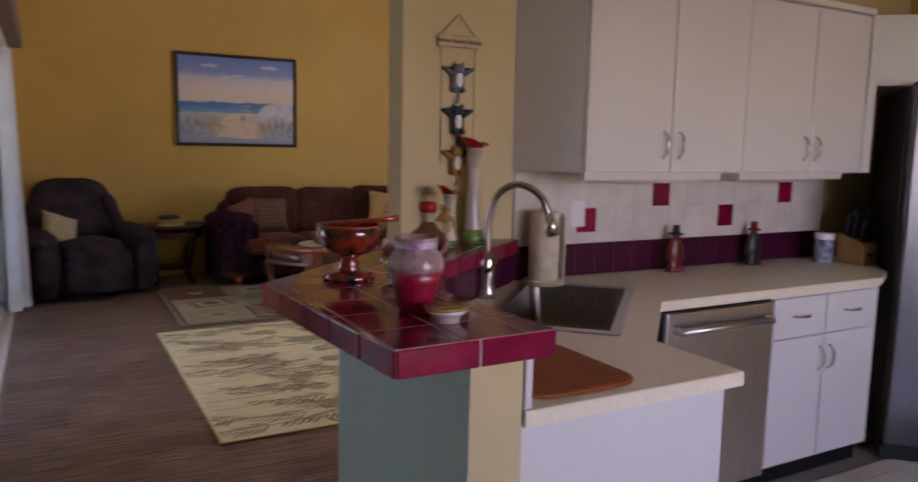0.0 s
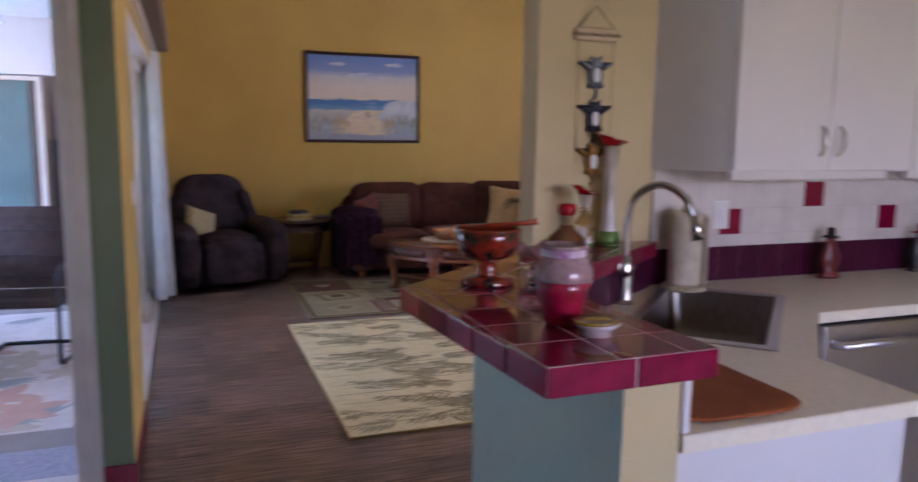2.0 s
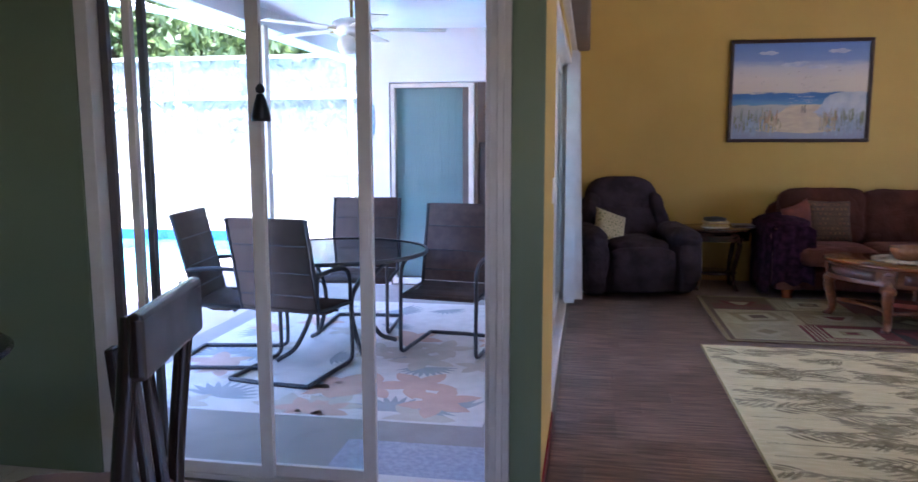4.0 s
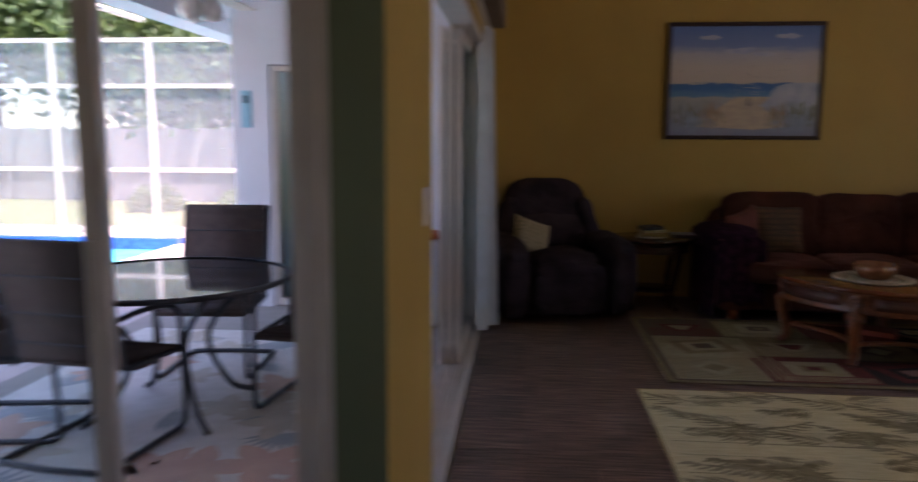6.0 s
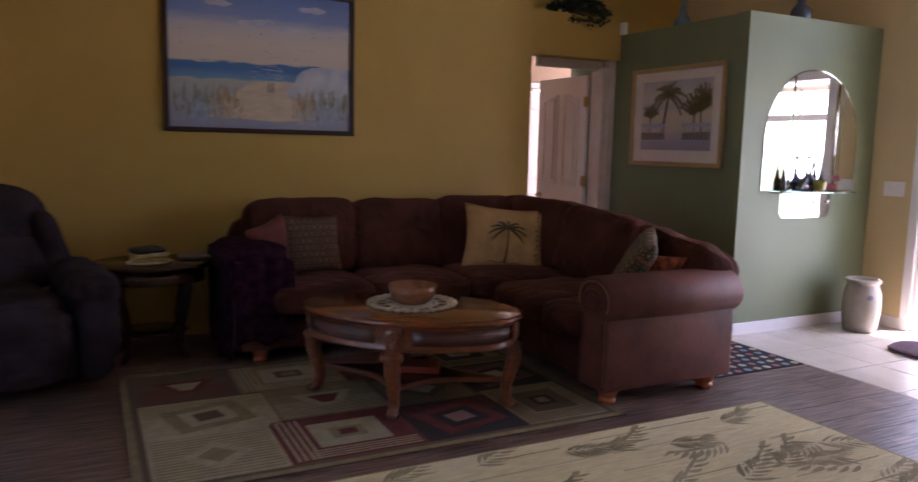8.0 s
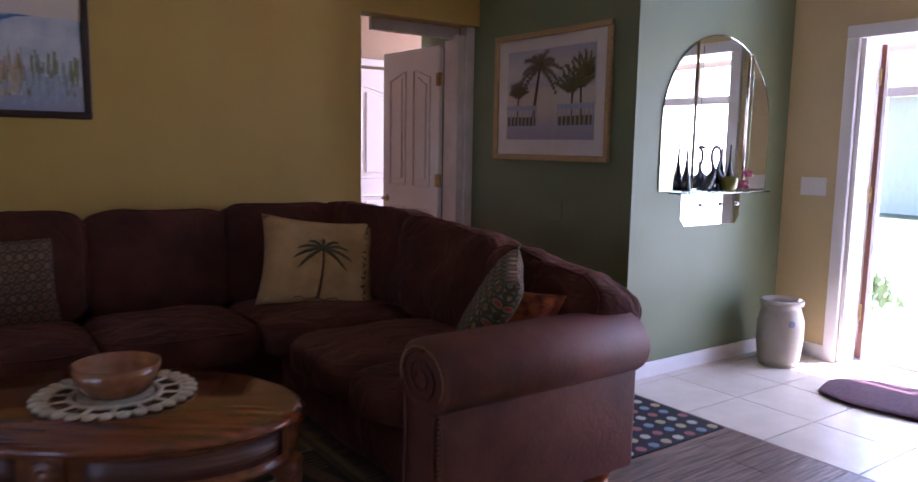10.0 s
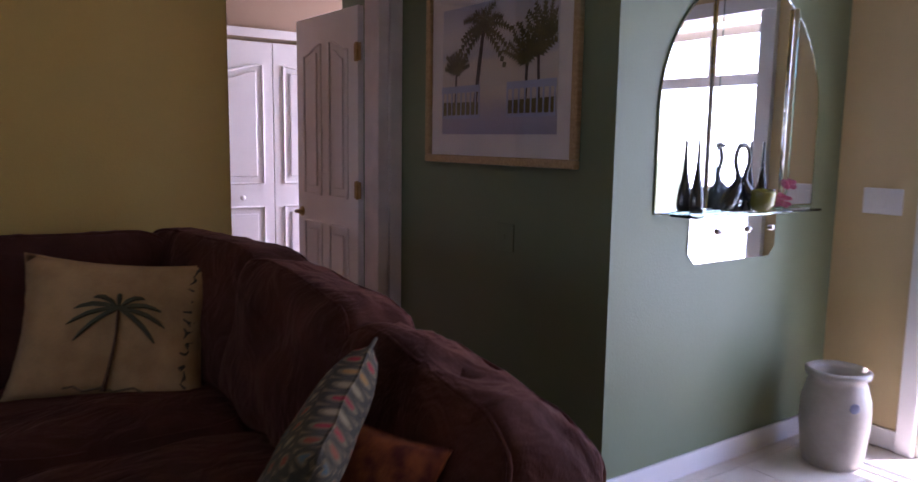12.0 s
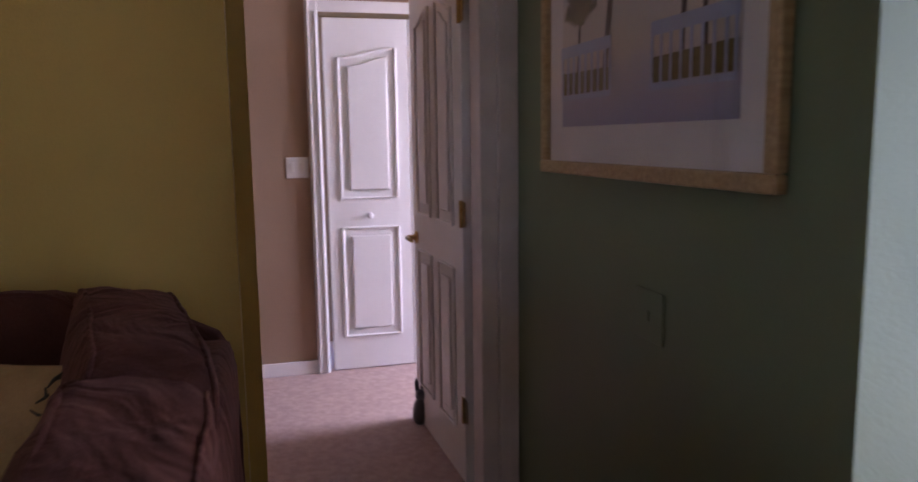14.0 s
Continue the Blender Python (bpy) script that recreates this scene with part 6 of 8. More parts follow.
th = tagged(obj("throw_blanket", cushion(0.44, 0.78, 0.22, pose(2.06, 8.27, 0.625), 3, 0.02, 0.025), THROW, None, "", True), "dark plum throw blanket draped over the sofa arm", "blanket")
bm = bmesh.new()
n = 24
rows = []
for i in range(12):
    z = 0.66 - 0.055 * i
    rows.append([bm.verts.new((1.885 + 0.02 * math.sin(k * 1.3 + i * 0.2) - 0.006 * i * 0.3 + 0.012 * math.sin(k * 0.7), 7.89 + 0.72 * k / n, z + 0.015 * math.sin(k * 0.9))) for k in range(n + 1)])
for a, b in zip(rows, rows[1:]):
    for k in range(n):
        bm.faces.new((a[k], a[k + 1], b[k + 1], b[k]))
o = part("drape", bm, THROW, th, "", True)
o.modifiers.new("thick", "SOLIDIFY").thickness = 0.012
bm = bmesh.new()
rows = []
for i in range(11):
    z = 0.66 - 0.05 * i
    rows.append([bm.verts.new((1.90 + 0.36 * k / 12, 7.875 - 0.016 * math.sin(k * 1.7 + 0.3 * i) - 0.002 * i, z - 0.02 * math.cos(k))) for k in range(13)])
for a, b in zip(rows, rows[1:]):
    for k in range(12):
        bm.faces.new((a[k], a[k + 1], b[k + 1], b[k]))
o = part("front_drape", bm, THROW, th, "", True)
o.modifiers.new("thick", "SOLIDIFY").thickness = 0.012

# ---- recliner ----
rec = thing("recliner", 0.67, 8.12, 0, 14, "dark plush recliner with a high tufted back and padded arms", "armchair")
R = lambda name, cx, cy, cz, sx, sy, sz, rx=0, ry=0, rz=0, power=4.0, puff=0.0, rough=0.012: part(name, cushion(sx, sy, sz, pose(cx, cy, cz, rx, ry, rz), power, puff, rough, 9, seed=cx * 3 + cz), RECLINER, rec, "", True)
R("base", 0, 0.0, 0.22, 0.78, 0.78, 0.36, power=7)
R("footrest", 0, -0.41, 0.24, 0.58, 0.10, 0.34, power=5)
R("seat", 0, -0.08, 0.44, 0.58, 0.66, 0.17, puff=0.02)
R("seat_front", 0, -0.39, 0.40, 0.60, 0.14, 0.16, power=3)
R("back_lower", 0, 0.27, 0.62, 0.76, 0.28, 0.36, rx=-14, power=3.4)
R("back_upper", 0, 0.35, 0.86, 0.70, 0.28, 0.42, rx=-14, power=3.2, puff=0.015)
for s in (-1, 1):
    R("back_wing", s * 0.345, 0.27, 0.70, 0.17, 0.28, 0.46, rx=-14, ry=-s * 13, power=3)
    R("arm_side", s * 0.42, -0.05, 0.28, 0.20, 0.80, 0.50, power=5)
    R("arm_pad", s * 0.43, -0.10, 0.555, 0.27, 0.80, 0.16, rx=4, power=3, puff=0.012)
    R("arm_front", s * 0.43, -0.44, 0.36, 0.20, 0.10, 0.40, power=3)
pl = pillow(0.46, 7.97, 0.49, -24, 20, 28, 0.34, 0.31, weave("cream_scribble_weave", ((0.44, 0.38, 0.22), (0.20, 0.20, 0.09)), (0.16, 0.14, 0.07), (0.42, 0.36, 0.22), 0.04), "cream patterned throw pillow on the recliner")

# ---- end table ----
DARKWOOD = M("dark_cherry_table", (0.055, 0.02, 0.013), 0.22, (0.03, 0.012, 0.008), 5, (1, 8, 8), fine=0.2, coat=0.3)
et = thing("end_table", 1.50, 8.42, 0, 0, "dark oval cherry end table with a lower shelf", "table")
part("tabletop", lathe([(0, 0.57), (0.345, 0.57), (0.365, 0.58), (0.37, 0.592), (0.36, 0.602), (0, 0.604)], 40, sy=0.85), DARKWOOD, et, "", True)
part("apron", lathe([(0.31, 0.48), (0.315, 0.57), (0.30, 0.57), (0.295, 0.48)], 40, sy=0.85), DARKWOOD, et, "", True)
part("shelf", lathe([(0, 0.15), (0.2, 0.15), (0.21, 0.16), (0.2, 0.172), (0, 0.172)], 32, sy=0.85), DARKWOOD, et, "", True)
for a in (45, 135, 225, 315):
    c, s = math.cos(radians(a)), 0.85 * math.sin(radians(a))
    part("leg", tube(curve_pts([(0.26 * c, 0.26 * s, 0.57), (0.27 * c, 0.27 * s, 0.42), (0.22 * c, 0.22 * s, 0.2), (0.23 * c, 0.23 * s, 0.06), (0.27 * c, 0.27 * s, 0.0)]), [0.03] * 6 + [0.024] * 6 + [0.018] * 8 + [0.02] * 5, 8), DARKWOOD, et, "", True)
bk = thing("magazine_stack", 1.48, 8.34, 0.605, 12, "yellow booklets and a dark pouch on a crocheted mat", "magazines")
part("mat", lathe([(0, 0), (0.15, 0), (0.155, 0.006), (0.15, 0.014), (0, 0.014)], 28, sy=0.8), DOILY, bk, "cream crocheted mat", True)
for k, (w, d, h_, col) in enumerate(((0.25, 0.19, 0.022, (0.42, 0.30, 0.08)), (0.23, 0.18, 0.018, (0.36, 0.22, 0.05)), (0.24, 0.17, 0.02, (0.48, 0.38, 0.18)))):
    part("booklet", box(-w / 2, w / 2, -d / 2, d / 2, 0.014 + 0.022 * k, 0.014 + 0.022 * k + h_, 0.003, m=pose(0, 0, 0, 0, 0, k * 9 - 12)), M("magazine_cover", col, 0.4, tuple(c * 0.6 for c in col), 14), bk)
part("pouch", cushion(0.25, 0.17, 0.05, pose(-0.01, 0, 0.10, 0, 0, 14), 3, 0.004, 0.012, 6), M("dark_pouch", (0.012, 0.014, 0.018), 0.6, fine=0.3), bk, "crumpled dark pouch", True)
bk.scale = (0.86, 0.86, 0.8)
lt = tagged(obj("closed_laptop", box(1.66, 1.92, 8.36, 8.56, 0.605, 0.625, 0.006), M("laptop_shell", (0.05, 0.03, 0.035), 0.3)), "dark closed laptop on the end table", "laptop")

# ---- coffee table ----
ct = thing("coffee_table", 2.675, 7.03, 0.012, -38, "oval cherry coffee table with carved rosettes and cabriole legs", "table")
CHERRY_TOP = M("polished_mahogany_top", (0.22, 0.06, 0.018), 0.14, (0.10, 0.026, 0.009), 4, (1, 8, 8), fine=0.2, coat=0.5)
INLAY = M("dark_inlay_veneer", (0.13, 0.058, 0.045), 0.25, (0.085, 0.036, 0.03), 5, (1, 1, 22), fine=0.4, coat=0.3, bump=0.3, bscale=60)
part("tabletop", lathe([(0, 0.462), (0.555, 0.462), (0.59, 0.466), (0.605, 0.478), (0.598, 0.490), (0.57, 0.496), (0.5, 0.495), (0.495, 0.4965), (0, 0.4965)], 72, sy=0.62), CHERRY_TOP, ct, "", True)
part("apron", lathe([(0.53, 0.335), (0.56, 0.335), (0.565, 0.345), (0.558, 0.352), (0.555, 0.36), (0.555, 0.45), (0.562, 0.456), (0.562, 0.463), (0.53, 0.463)], 72, sy=0.60), CHERRY, ct, "", True)
for a0, a1 in ((8, 80), (100, 172), (188, 260), (280, 352)):
    bm = bmesh.new()
    rows_ = [[bm.verts.new(((0.557 + 0.001 * (1 - j)) * math.cos(radians(a0 + (a1 - a0) * k / 14)), 0.60 * 0.5585 * math.sin(radians(a0 + (a1 - a0) * k / 14)), 0.368 + 0.074 * j)) for k in range(15)] for j in range(2)]
    for k in range(14):
        bm.faces.new((rows_[0][k], rows_[0][k + 1], rows_[1][k + 1], rows_[1][k]))
    o = part("inlay_panel", bm, INLAY, ct, "dark inlaid apron panel", True)
    o.modifiers.new("thick", "SOLIDIFY").thickness = 0.003
shelf_out = []
for q in range(4):
    pa, pb = [((0.50, 0), (0, 0.30), (-0.50, 0), (0, -0.30))[(q + i) % 4] for i in (0, 1)]
    for k in range(12):
        t_ = k / 12
        mx_, my_ = (1 - t_) * pa[0] + t_ * pb[0], (1 - t_) * pa[1] + t_ * pb[1]
        pull = 1 - 0.30 * math.sin(math.pi * t_)
        shelf_out.append((mx_ * pull, my_ * pull))
part("lower_shelf", prism([(x * 0.975, y * 0.975) for x, y in shelf_out], 0.124, 0.142), CHERRY_DARK, ct)
part("shelf_edge", tube([(x, y, 0.132) for x, y in shelf_out + shelf_out[:1]], 0.015, 8), CHERRY, ct, "", True)
for a in (0, 90, 180, 270):
    c, s_ = math.cos(radians(a)), math.sin(radians(a))
    fx, fy = 0.525 * c, 0.318 * s_
    P = lambda o, z: (fx + c * o, fy + s_ * o, z)
    leg_bm = tube(curve_pts([P(-0.01, 0.40), P(0.005, 0.335), P(0.03, 0.285), P(0.025, 0.22), P(0.0, 0.13), P(-0.005, 0.06), P(0.012, 0.02), P(0.03, 0.0)]), [0.048] * 7 + [0.054] * 6 + [0.051] * 6 + [0.043] * 6 + [0.037] * 6 + [0.035] * 6 + [0.037] * 6, 12, flat=0.8)
    leg = part("leg", leg_bm, CHERRY, ct, "", True)
    part("knee_scroll", tube([(fx + c * 0.038 + s_ * w_, fy + s_ * 0.038 - c * w_, 0.312) for w_ in (-0.056, -0.044, 0.044, 0.056)], [0.018, 0.029, 0.029, 0.018], 12), CHERRY, leg, "carved knee scroll", True)
    part("foot_pad", lathe([(0, 0), (0.034, 0), (0.036, 0.008), (0.03, 0.014), (0, 0.014)], 16, m=pose(fx + c * 0.028, fy + s_ * 0.028, 0.0)), INLAY, leg, "", True)
    block = box(-0.05, 0.05, -0.006, 0.012, -0.055, 0.055, 0.004, m=pose(fx + c * (0.036 if a % 180 == 0 else 0.022), fy + s_ * 0.022, 0.407, 0, 0, a + 90))
    part("rosette_block", block, CHERRY, ct)
    ros = lathe([(0, 0.014), (0.012, 0.012), (0.016, 0.006), (0.022, 0.012), (0.03, 0.012), (0.034, 0.004), (0.041, 0.010), (0.044, 0)], 28, m=pose(fx + c * (0.044 if a % 180 == 0 else 0.030), fy + s_ * 0.030, 0.407, 0, 0, a) @ pose(0, 0, 0, 0, 90, 0))
    part("rosette", ros, CHERRY, ct, "carved round rosette", True)
bx_ = thing("book", 2.72, 7.03, 0.155, -30, "red book on the coffee table shelf", "book")
part("cover", box(-0.12, 0.12, -0.08, 0.08, 0, 0.035, 0.003), M("red_book", (0.30, 0.05, 0.02), 0.5), bx_)
dl = thing("doily", 2.70, 7.08, 0.509, 0, "round cream crochet doily on the coffee table", "doily")
part("centre", lathe([(0, 0), (0.085, 0), (0.085, 0.006), (0, 0.006)], 40), DOILY, dl)
for r_ in (0.098, 0.148):
    part("crochet_ring", lathe([(r_ - 0.007, 0), (r_ + 0.007, 0), (r_ + 0.008, 0.005), (r_, 0.008), (r_ - 0.008, 0.005), (r_ - 0.007, 0)], 40), DOILY, dl, "", True)
for k in range(14):
    part("crochet_spoke", box(0.09, 0.146, -0.006, 0.006, 0.001, 0.006, 0.002, m=pose(0, 0, 0, 0, 0, 360 * k / 14)), DOILY, dl)
for k in range(30):
    a = 2 * math.pi * k / 30
    part("bobble", cushion(0.038, 0.03, 0.016, pose(0.165 * math.cos(a), 0.165 * math.sin(a), 0.007, 0, 0, math.degrees(a)), 2, rough=0.002, cuts=2), DOILY, dl, "", True)
gb = thing("glass_bowl", 2.705, 7.085, 0.516, 0, "amber pressed glass bowl on the doily", "bowl")
part("bowl", lathe([(0, 0), (0.07, 0), (0.085, 0.012), (0.105, 0.05), (0.11, 0.085), (0.105, 0.085), (0.095, 0.05), (0.07, 0.016), (0, 0.01)], 40), M("amber_pressed_glass", (0.22, 0.085, 0.03), 0.12, (0.3, 0.13, 0.06), 30, bump=0.6, bscale=50, coat=0.6), gb, "", True)

dl.scale, gb.scale = (1.35, 1.35, 1.2), (1.22, 1.22, 1.15)

# ---- rugs ----
def leaf_poly(x, y, L_, w, a, bend=0.2):
    top, bot = [], []
    n = 8
    for i in range(n + 1):
        u = i / n
        h = w * math.sin(math.pi * u) ** 0.8 * (1 - 0.3 * u)
        cx, cy = u * L_, bend * L_ * u * u
        top.append((cx, cy + h / 2))
        bot.append((cx, cy - h / 2))
    c, s = math.cos(a), math.sin(a)
    loop = bot + top[::-1][1:-1]
    return [(x + c * p - s * q, y + s * p + c * q) for p, q in loop]


def leaves_mesh(polys, z, step=0.00004):
    bm = bmesh.new()
    for k, poly in enumerate(polys):
        bm.faces.new([bm.verts.new((x, y, z + (k % 40) * step)) for x, y in poly])
    return bm


RX0, RX1, RY0, RY1 = 1.075, 4.40, 3.85, 6.20
rug = thing("leaf_area_rug", (RX0 + RX1) / 2, (RY0 + RY1) / 2, 0.0, 0, "cream area rug with olive palm leaf pattern", "rug")
w, d = (RX1 - RX0) / 2, (RY1 - RY0) / 2
part("rug_surface", box(-w, w, -d, d, 0.001, 0.012, 0.003), RUG_CREAM, rug)
for r in ((-w - 0.008, w + 0.008, -d - 0.008, -d), (-w - 0.008, w + 0.008, d, d + 0.008), (-w - 0.008, -w, -d, d), (w, w + 0.008, -d, d)):
    part("binding", box(*r, 0.0005, 0.012, 0.002), RUG_EDGE, rug)
rnd = random.Random(5)
polys, faint = [], []
for k in range(120):
    x, y, a = rnd.uniform(-w + 0.1, w - 0.1), rnd.uniform(-d + 0.1, d - 0.1), rnd.uniform(-0.5, 0.5) + (math.pi if rnd.random() < 0.5 else 0)
    L_ = rnd.uniform(0.32, 0.68)
    for i in range(18):
        u = i / 18
        px, py = x + math.cos(a) * u * L_ * 0.7, y + math.sin(a) * u * L_ * 0.7 + 0.12 * u * u
        side = 1 if i % 2 else -1
        q = leaf_poly(px, py, rnd.uniform(0.09, 0.17) * (1 - 0.45 * u), 0.017 + 0.016 * rnd.random(), a + side * (0.9 - 0.5 * u), -0.25 * side)
        q = clip(q, [(1, 0, w - 0.01), (-1, 0, w - 0.01), (0, 1, d - 0.01), (0, -1, d - 0.01)])
        if q:
            (polys if k % 3 else faint).append(q)
tagged(part("leaf_pattern", leaves_mesh(polys, 0.0125), RUG_LEAF, rug, "olive palm leaves"), kind="stuff")
pale = part("pale_leaf_pattern", leaves_mesh(faint, 0.0122), M("pale_olive_pile", (0.28, 0.24, 0.13), 0.95, (0.42, 0.36, 0.21), 20, fine=0.3), rug)
pale["kind"] = "stuff"
bm = bmesh.new()
for k in range(14):
    y = -d + 0.12 + k * (2 * d - 0.2) / 13
    x = -w + 0.05
    while x < w - 0.3:
        L_ = rnd.uniform(0.3, 1.2)
        x1 = min(w - 0.02, x + L_)
        yo = y + rnd.uniform(-0.02, 0.02)
        bm.faces.new([bm.verts.new(c) for c in ((x, yo, 0.01215), (x1, yo + rnd.uniform(-0.01, 0.01), 0.01215), (x1, yo + 0.007, 0.01215), (x, yo + 0.006, 0.01215))])
        x = x1 + rnd.uniform(0.1, 0.4)
tagged(part("bamboo_line", bm, RUG_LEAF, rug), kind="stuff")

GX0, GX1, GY0, GY1 = 1.27, 3.60, 6.345, 7.95
grug = thing("geometric_area_rug", (GX0 + GX1) / 2, (GY0 + GY1) / 2, 0, 0, "geometric area rug in burgundy, taupe, black and cream squares", "rug")
w, d = (GX1 - GX0) / 2, (GY1 - GY0) / 2
RT = [M("taupe_pile", (0.27, 0.22, 0.11), 0.95, (0.21, 0.17, 0.085), 14, fine=0.3, bump=0.8, bscale=220), M("burgundy_pile", (0.17, 0.03, 0.026), 0.95, (0.12, 0.022, 0.02), 14, fine=0.3, bump=0.8, bscale=220), M("black_pile", (0.03, 0.024, 0.022), 0.95, fine=0.3, bump=0.8, bscale=220), M("beige_pile", (0.40, 0.36, 0.22), 0.95, (0.33, 0.29, 0.17), 20, fine=0.3, bump=0.8, bscale=220), M("brown_pile", (0.13, 0.085, 0.05), 0.95, fine=0.3, bump=0.8, bscale=220), M("rose_pile", (0.34, 0.19, 0.15), 0.95, fine=0.3, bump=0.8, bscale=220)]
part("rug_surface", box(-w, w, -d, d, 0.001, 0.010, 0.003), RT[4], grug)
for r in ((-w, w, -d, -d + 0.035), (-w, w, d - 0.035, d), (-w, -w + 0.035, -d, d), (w - 0.035, w, -d, d)):
    part("border", box(*r, 0.0095, 0.0115, 0.0008, seg=1), RT[0], grug)


def rug_box(name, x0, x1, y0, y1, lvl, mi, m=None):
    part(name, box(x0, x1, y0, y1, 0.0112 + 0.0007 * lvl, 0.0118 + 0.0007 * lvl, 0.0003, seg=1, m=m), RT[mi], grug)


def rug_stripes(x0, x1, y0, y1, n, mi, along="x", lvl=1):
    """Fine woven lines that fill a field."""
    bm = bmesh.new()
    for k in range(n):
        if along == "x":
            yy = y0 + (y1 - y0) * (k + 0.25) / n
            box(x0, x1, yy, yy + (y1 - y0) * 0.4 / n, 0.0112 + 0.0007 * lvl, 0.0118 + 0.0007 * lvl, bm=bm)
        else:
            xx = x0 + (x1 - x0) * (k + 0.25) / n
            box(xx, xx + (x1 - x0) * 0.4 / n, y0, y1, 0.0112 + 0.0007 * lvl, 0.0118 + 0.0007 * lvl, bm=bm)
    tagged(part("woven_line_field", bm, RT[mi], grug), kind="stuff")


# fields: x0, x1, y0, y1, ground, kind, accent, centre
FIELDS = [
    (-1.10, -0.55, -0.74, -0.26, 3, "lines", 0, 0), (-0.55, 0.08, -0.74, -0.22, 1, "square", 3, 0), (0.08, 0.62, -0.74, -0.26, 2, "turned", 1, 5), (0.62, 1.10, -0.74, -0.20, 0, "square", 4, 2),
    (-1.10, -0.48, -0.26, 0.24, 3, "turned", 0, 4), (-0.48, 0.10, -0.22, 0.26, 0, "wedge", 3, 1), (0.10, 0.60, -0.26, 0.20, 4, "lines", 0, 3), (0.60, 1.10, -0.20, 0.28, 2, "turned", 4, 3),
    (-1.10, -0.58, 0.24, 0.74, 4, "wedge", 1, 3), (-0.58, 0.02, 0.26, 0.74, 0, "square", 3, 4), (0.02, 0.56, 0.20, 0.74, 1, "lines", 4, 3), (0.56, 1.10, 0.28, 0.74, 0, "square", 2, 3)]
for x0, x1, y0, y1, g_, kind_, acc_, mid in FIELDS:
    cx, cy, hw, hd = (x0 + x1) / 2, (y0 + y1) / 2, (x1 - x0) / 2, (y1 - y0) / 2
    rug_box("field", x0 + 0.002, x1 - 0.002, y0 + 0.002, y1 - 0.002, 0, g_)
    if kind_ == "lines":
        rug_stripes(x0 + 0.02, x1 - 0.02, y0 + 0.02, y1 - 0.02, 15, acc_)
        rug_box("diamond", -0.11, 0.11, -0.11, 0.11, 2, g_, pose(cx, cy, 0, 0, 0, 45))
        rug_box("diamond", -0.06, 0.06, -0.06, 0.06, 3, mid, pose(cx, cy, 0, 0, 0, 45))
    elif kind_ == "square":
        rug_stripes(x0 + 0.02, cx - hw * 0.55, y0 + 0.02, y1 - 0.02, 4, acc_, "y")
        rug_stripes(x0 + 0.10, x1 - 0.02, y0 + 0.02, cy - hd * 0.55, 4, acc_)
        rug_box("inset_square", cx - hw * 0.5, cx + hw * 0.6, cy - hd * 0.5, cy + hd * 0.6, 2, acc_)
        rug_box("inset_square", cx - hw * 0.22, cx + hw * 0.3, cy - hd * 0.2, cy + hd * 0.3, 3, mid)
        rug_box("inset_square", cx - hw * 0.10, cx + hw * 0.18, cy - hd * 0.08, cy + hd * 0.18, 4, g_)
    elif kind_ == "turned":
        rug_stripes(x0 + 0.02, x1 - 0.02, cy + hd * 0.2, y1 - 0.02, 6, acc_)
        rug_box("inset_square", -0.19, 0.19, -0.16, 0.16, 2, acc_, pose(cx, cy, 0, 0, 0, 14))
        rug_box("inset_square", -0.12, 0.12, -0.10, 0.10, 3, g_, pose(cx, cy, 0, 0, 0, 14))
        rug_box("inset_square", -0.065, 0.065, -0.055, 0.055, 4, mid, pose(cx, cy, 0, 0, 0, 14))
    else:
        rug_stripes(x0 + 0.02, x1 - 0.02, y0 + 0.02, cy, 7, acc_)
        part("wedge", prism([(cx - 0.17, cy + 0.10), (cx + 0.17, cy + 0.10), (cx + 0.06, cy - 0.10), (cx - 0.06, cy - 0.10)], 0.0124, 0.0132), RT[acc_], grug)
        part("wedge", prism([(cx - 0.09, cy + 0.06), (cx + 0.09, cy + 0.06), (cx + 0.03, cy - 0.06), (cx - 0.03, cy - 0.06)], 0.0132, 0.0139), RT[mid], grug)

drug = thing("dotted_runner_rug", 4.95, 6.98, 0, 90, "black runner rug with pastel dots beside the sofa", "rug")
part("rug_surface", box(-0.35, 0.33, -0.33, 0.6, 0.0005, 0.008, 0.002), M("black_rug", (0.012, 0.012, 0.02), 0.95, fine=0.3), drug)
cols = [M("dot_pile", c, 0.95) for c in ((0.45, 0.36, 0.2), (0.2, 0.28, 0.34), (0.36, 0.12, 0.12), (0.5, 0.46, 0.4))]
for i in range(8):
    for k in range(11):
        x, y = -0.31 + 0.086 * i, -0.29 + 0.084 * k + 0.04 * (i % 2)
        if y < 0.57:
            part("dot", lathe([(0, 0.0092), (0.024, 0.0090), (0.026, 0.0078)], 12, m=pose(x, y, 0)), cols[(i * 3 + k * 5) % 4], drug)
dm = tagged(obj("door_mat", cushion(0.55, 0.95, 0.03, pose(6.42, 6.25, 0.016, 0, 0, 12), 3, 0, 0.006), M("plum_shag", (0.10, 0.04, 0.055), 0.98, (0.06, 0.025, 0.035), 40, fine=0.5, bump=1, bscale=200), None, "", True), "plum shaggy oval door mat inside the front door", "mat")
ck = thing("stoneware_crock", 6.52, 7.12, 0, 0, "tall salt-glazed stoneware crock in the entry corner", "crock")
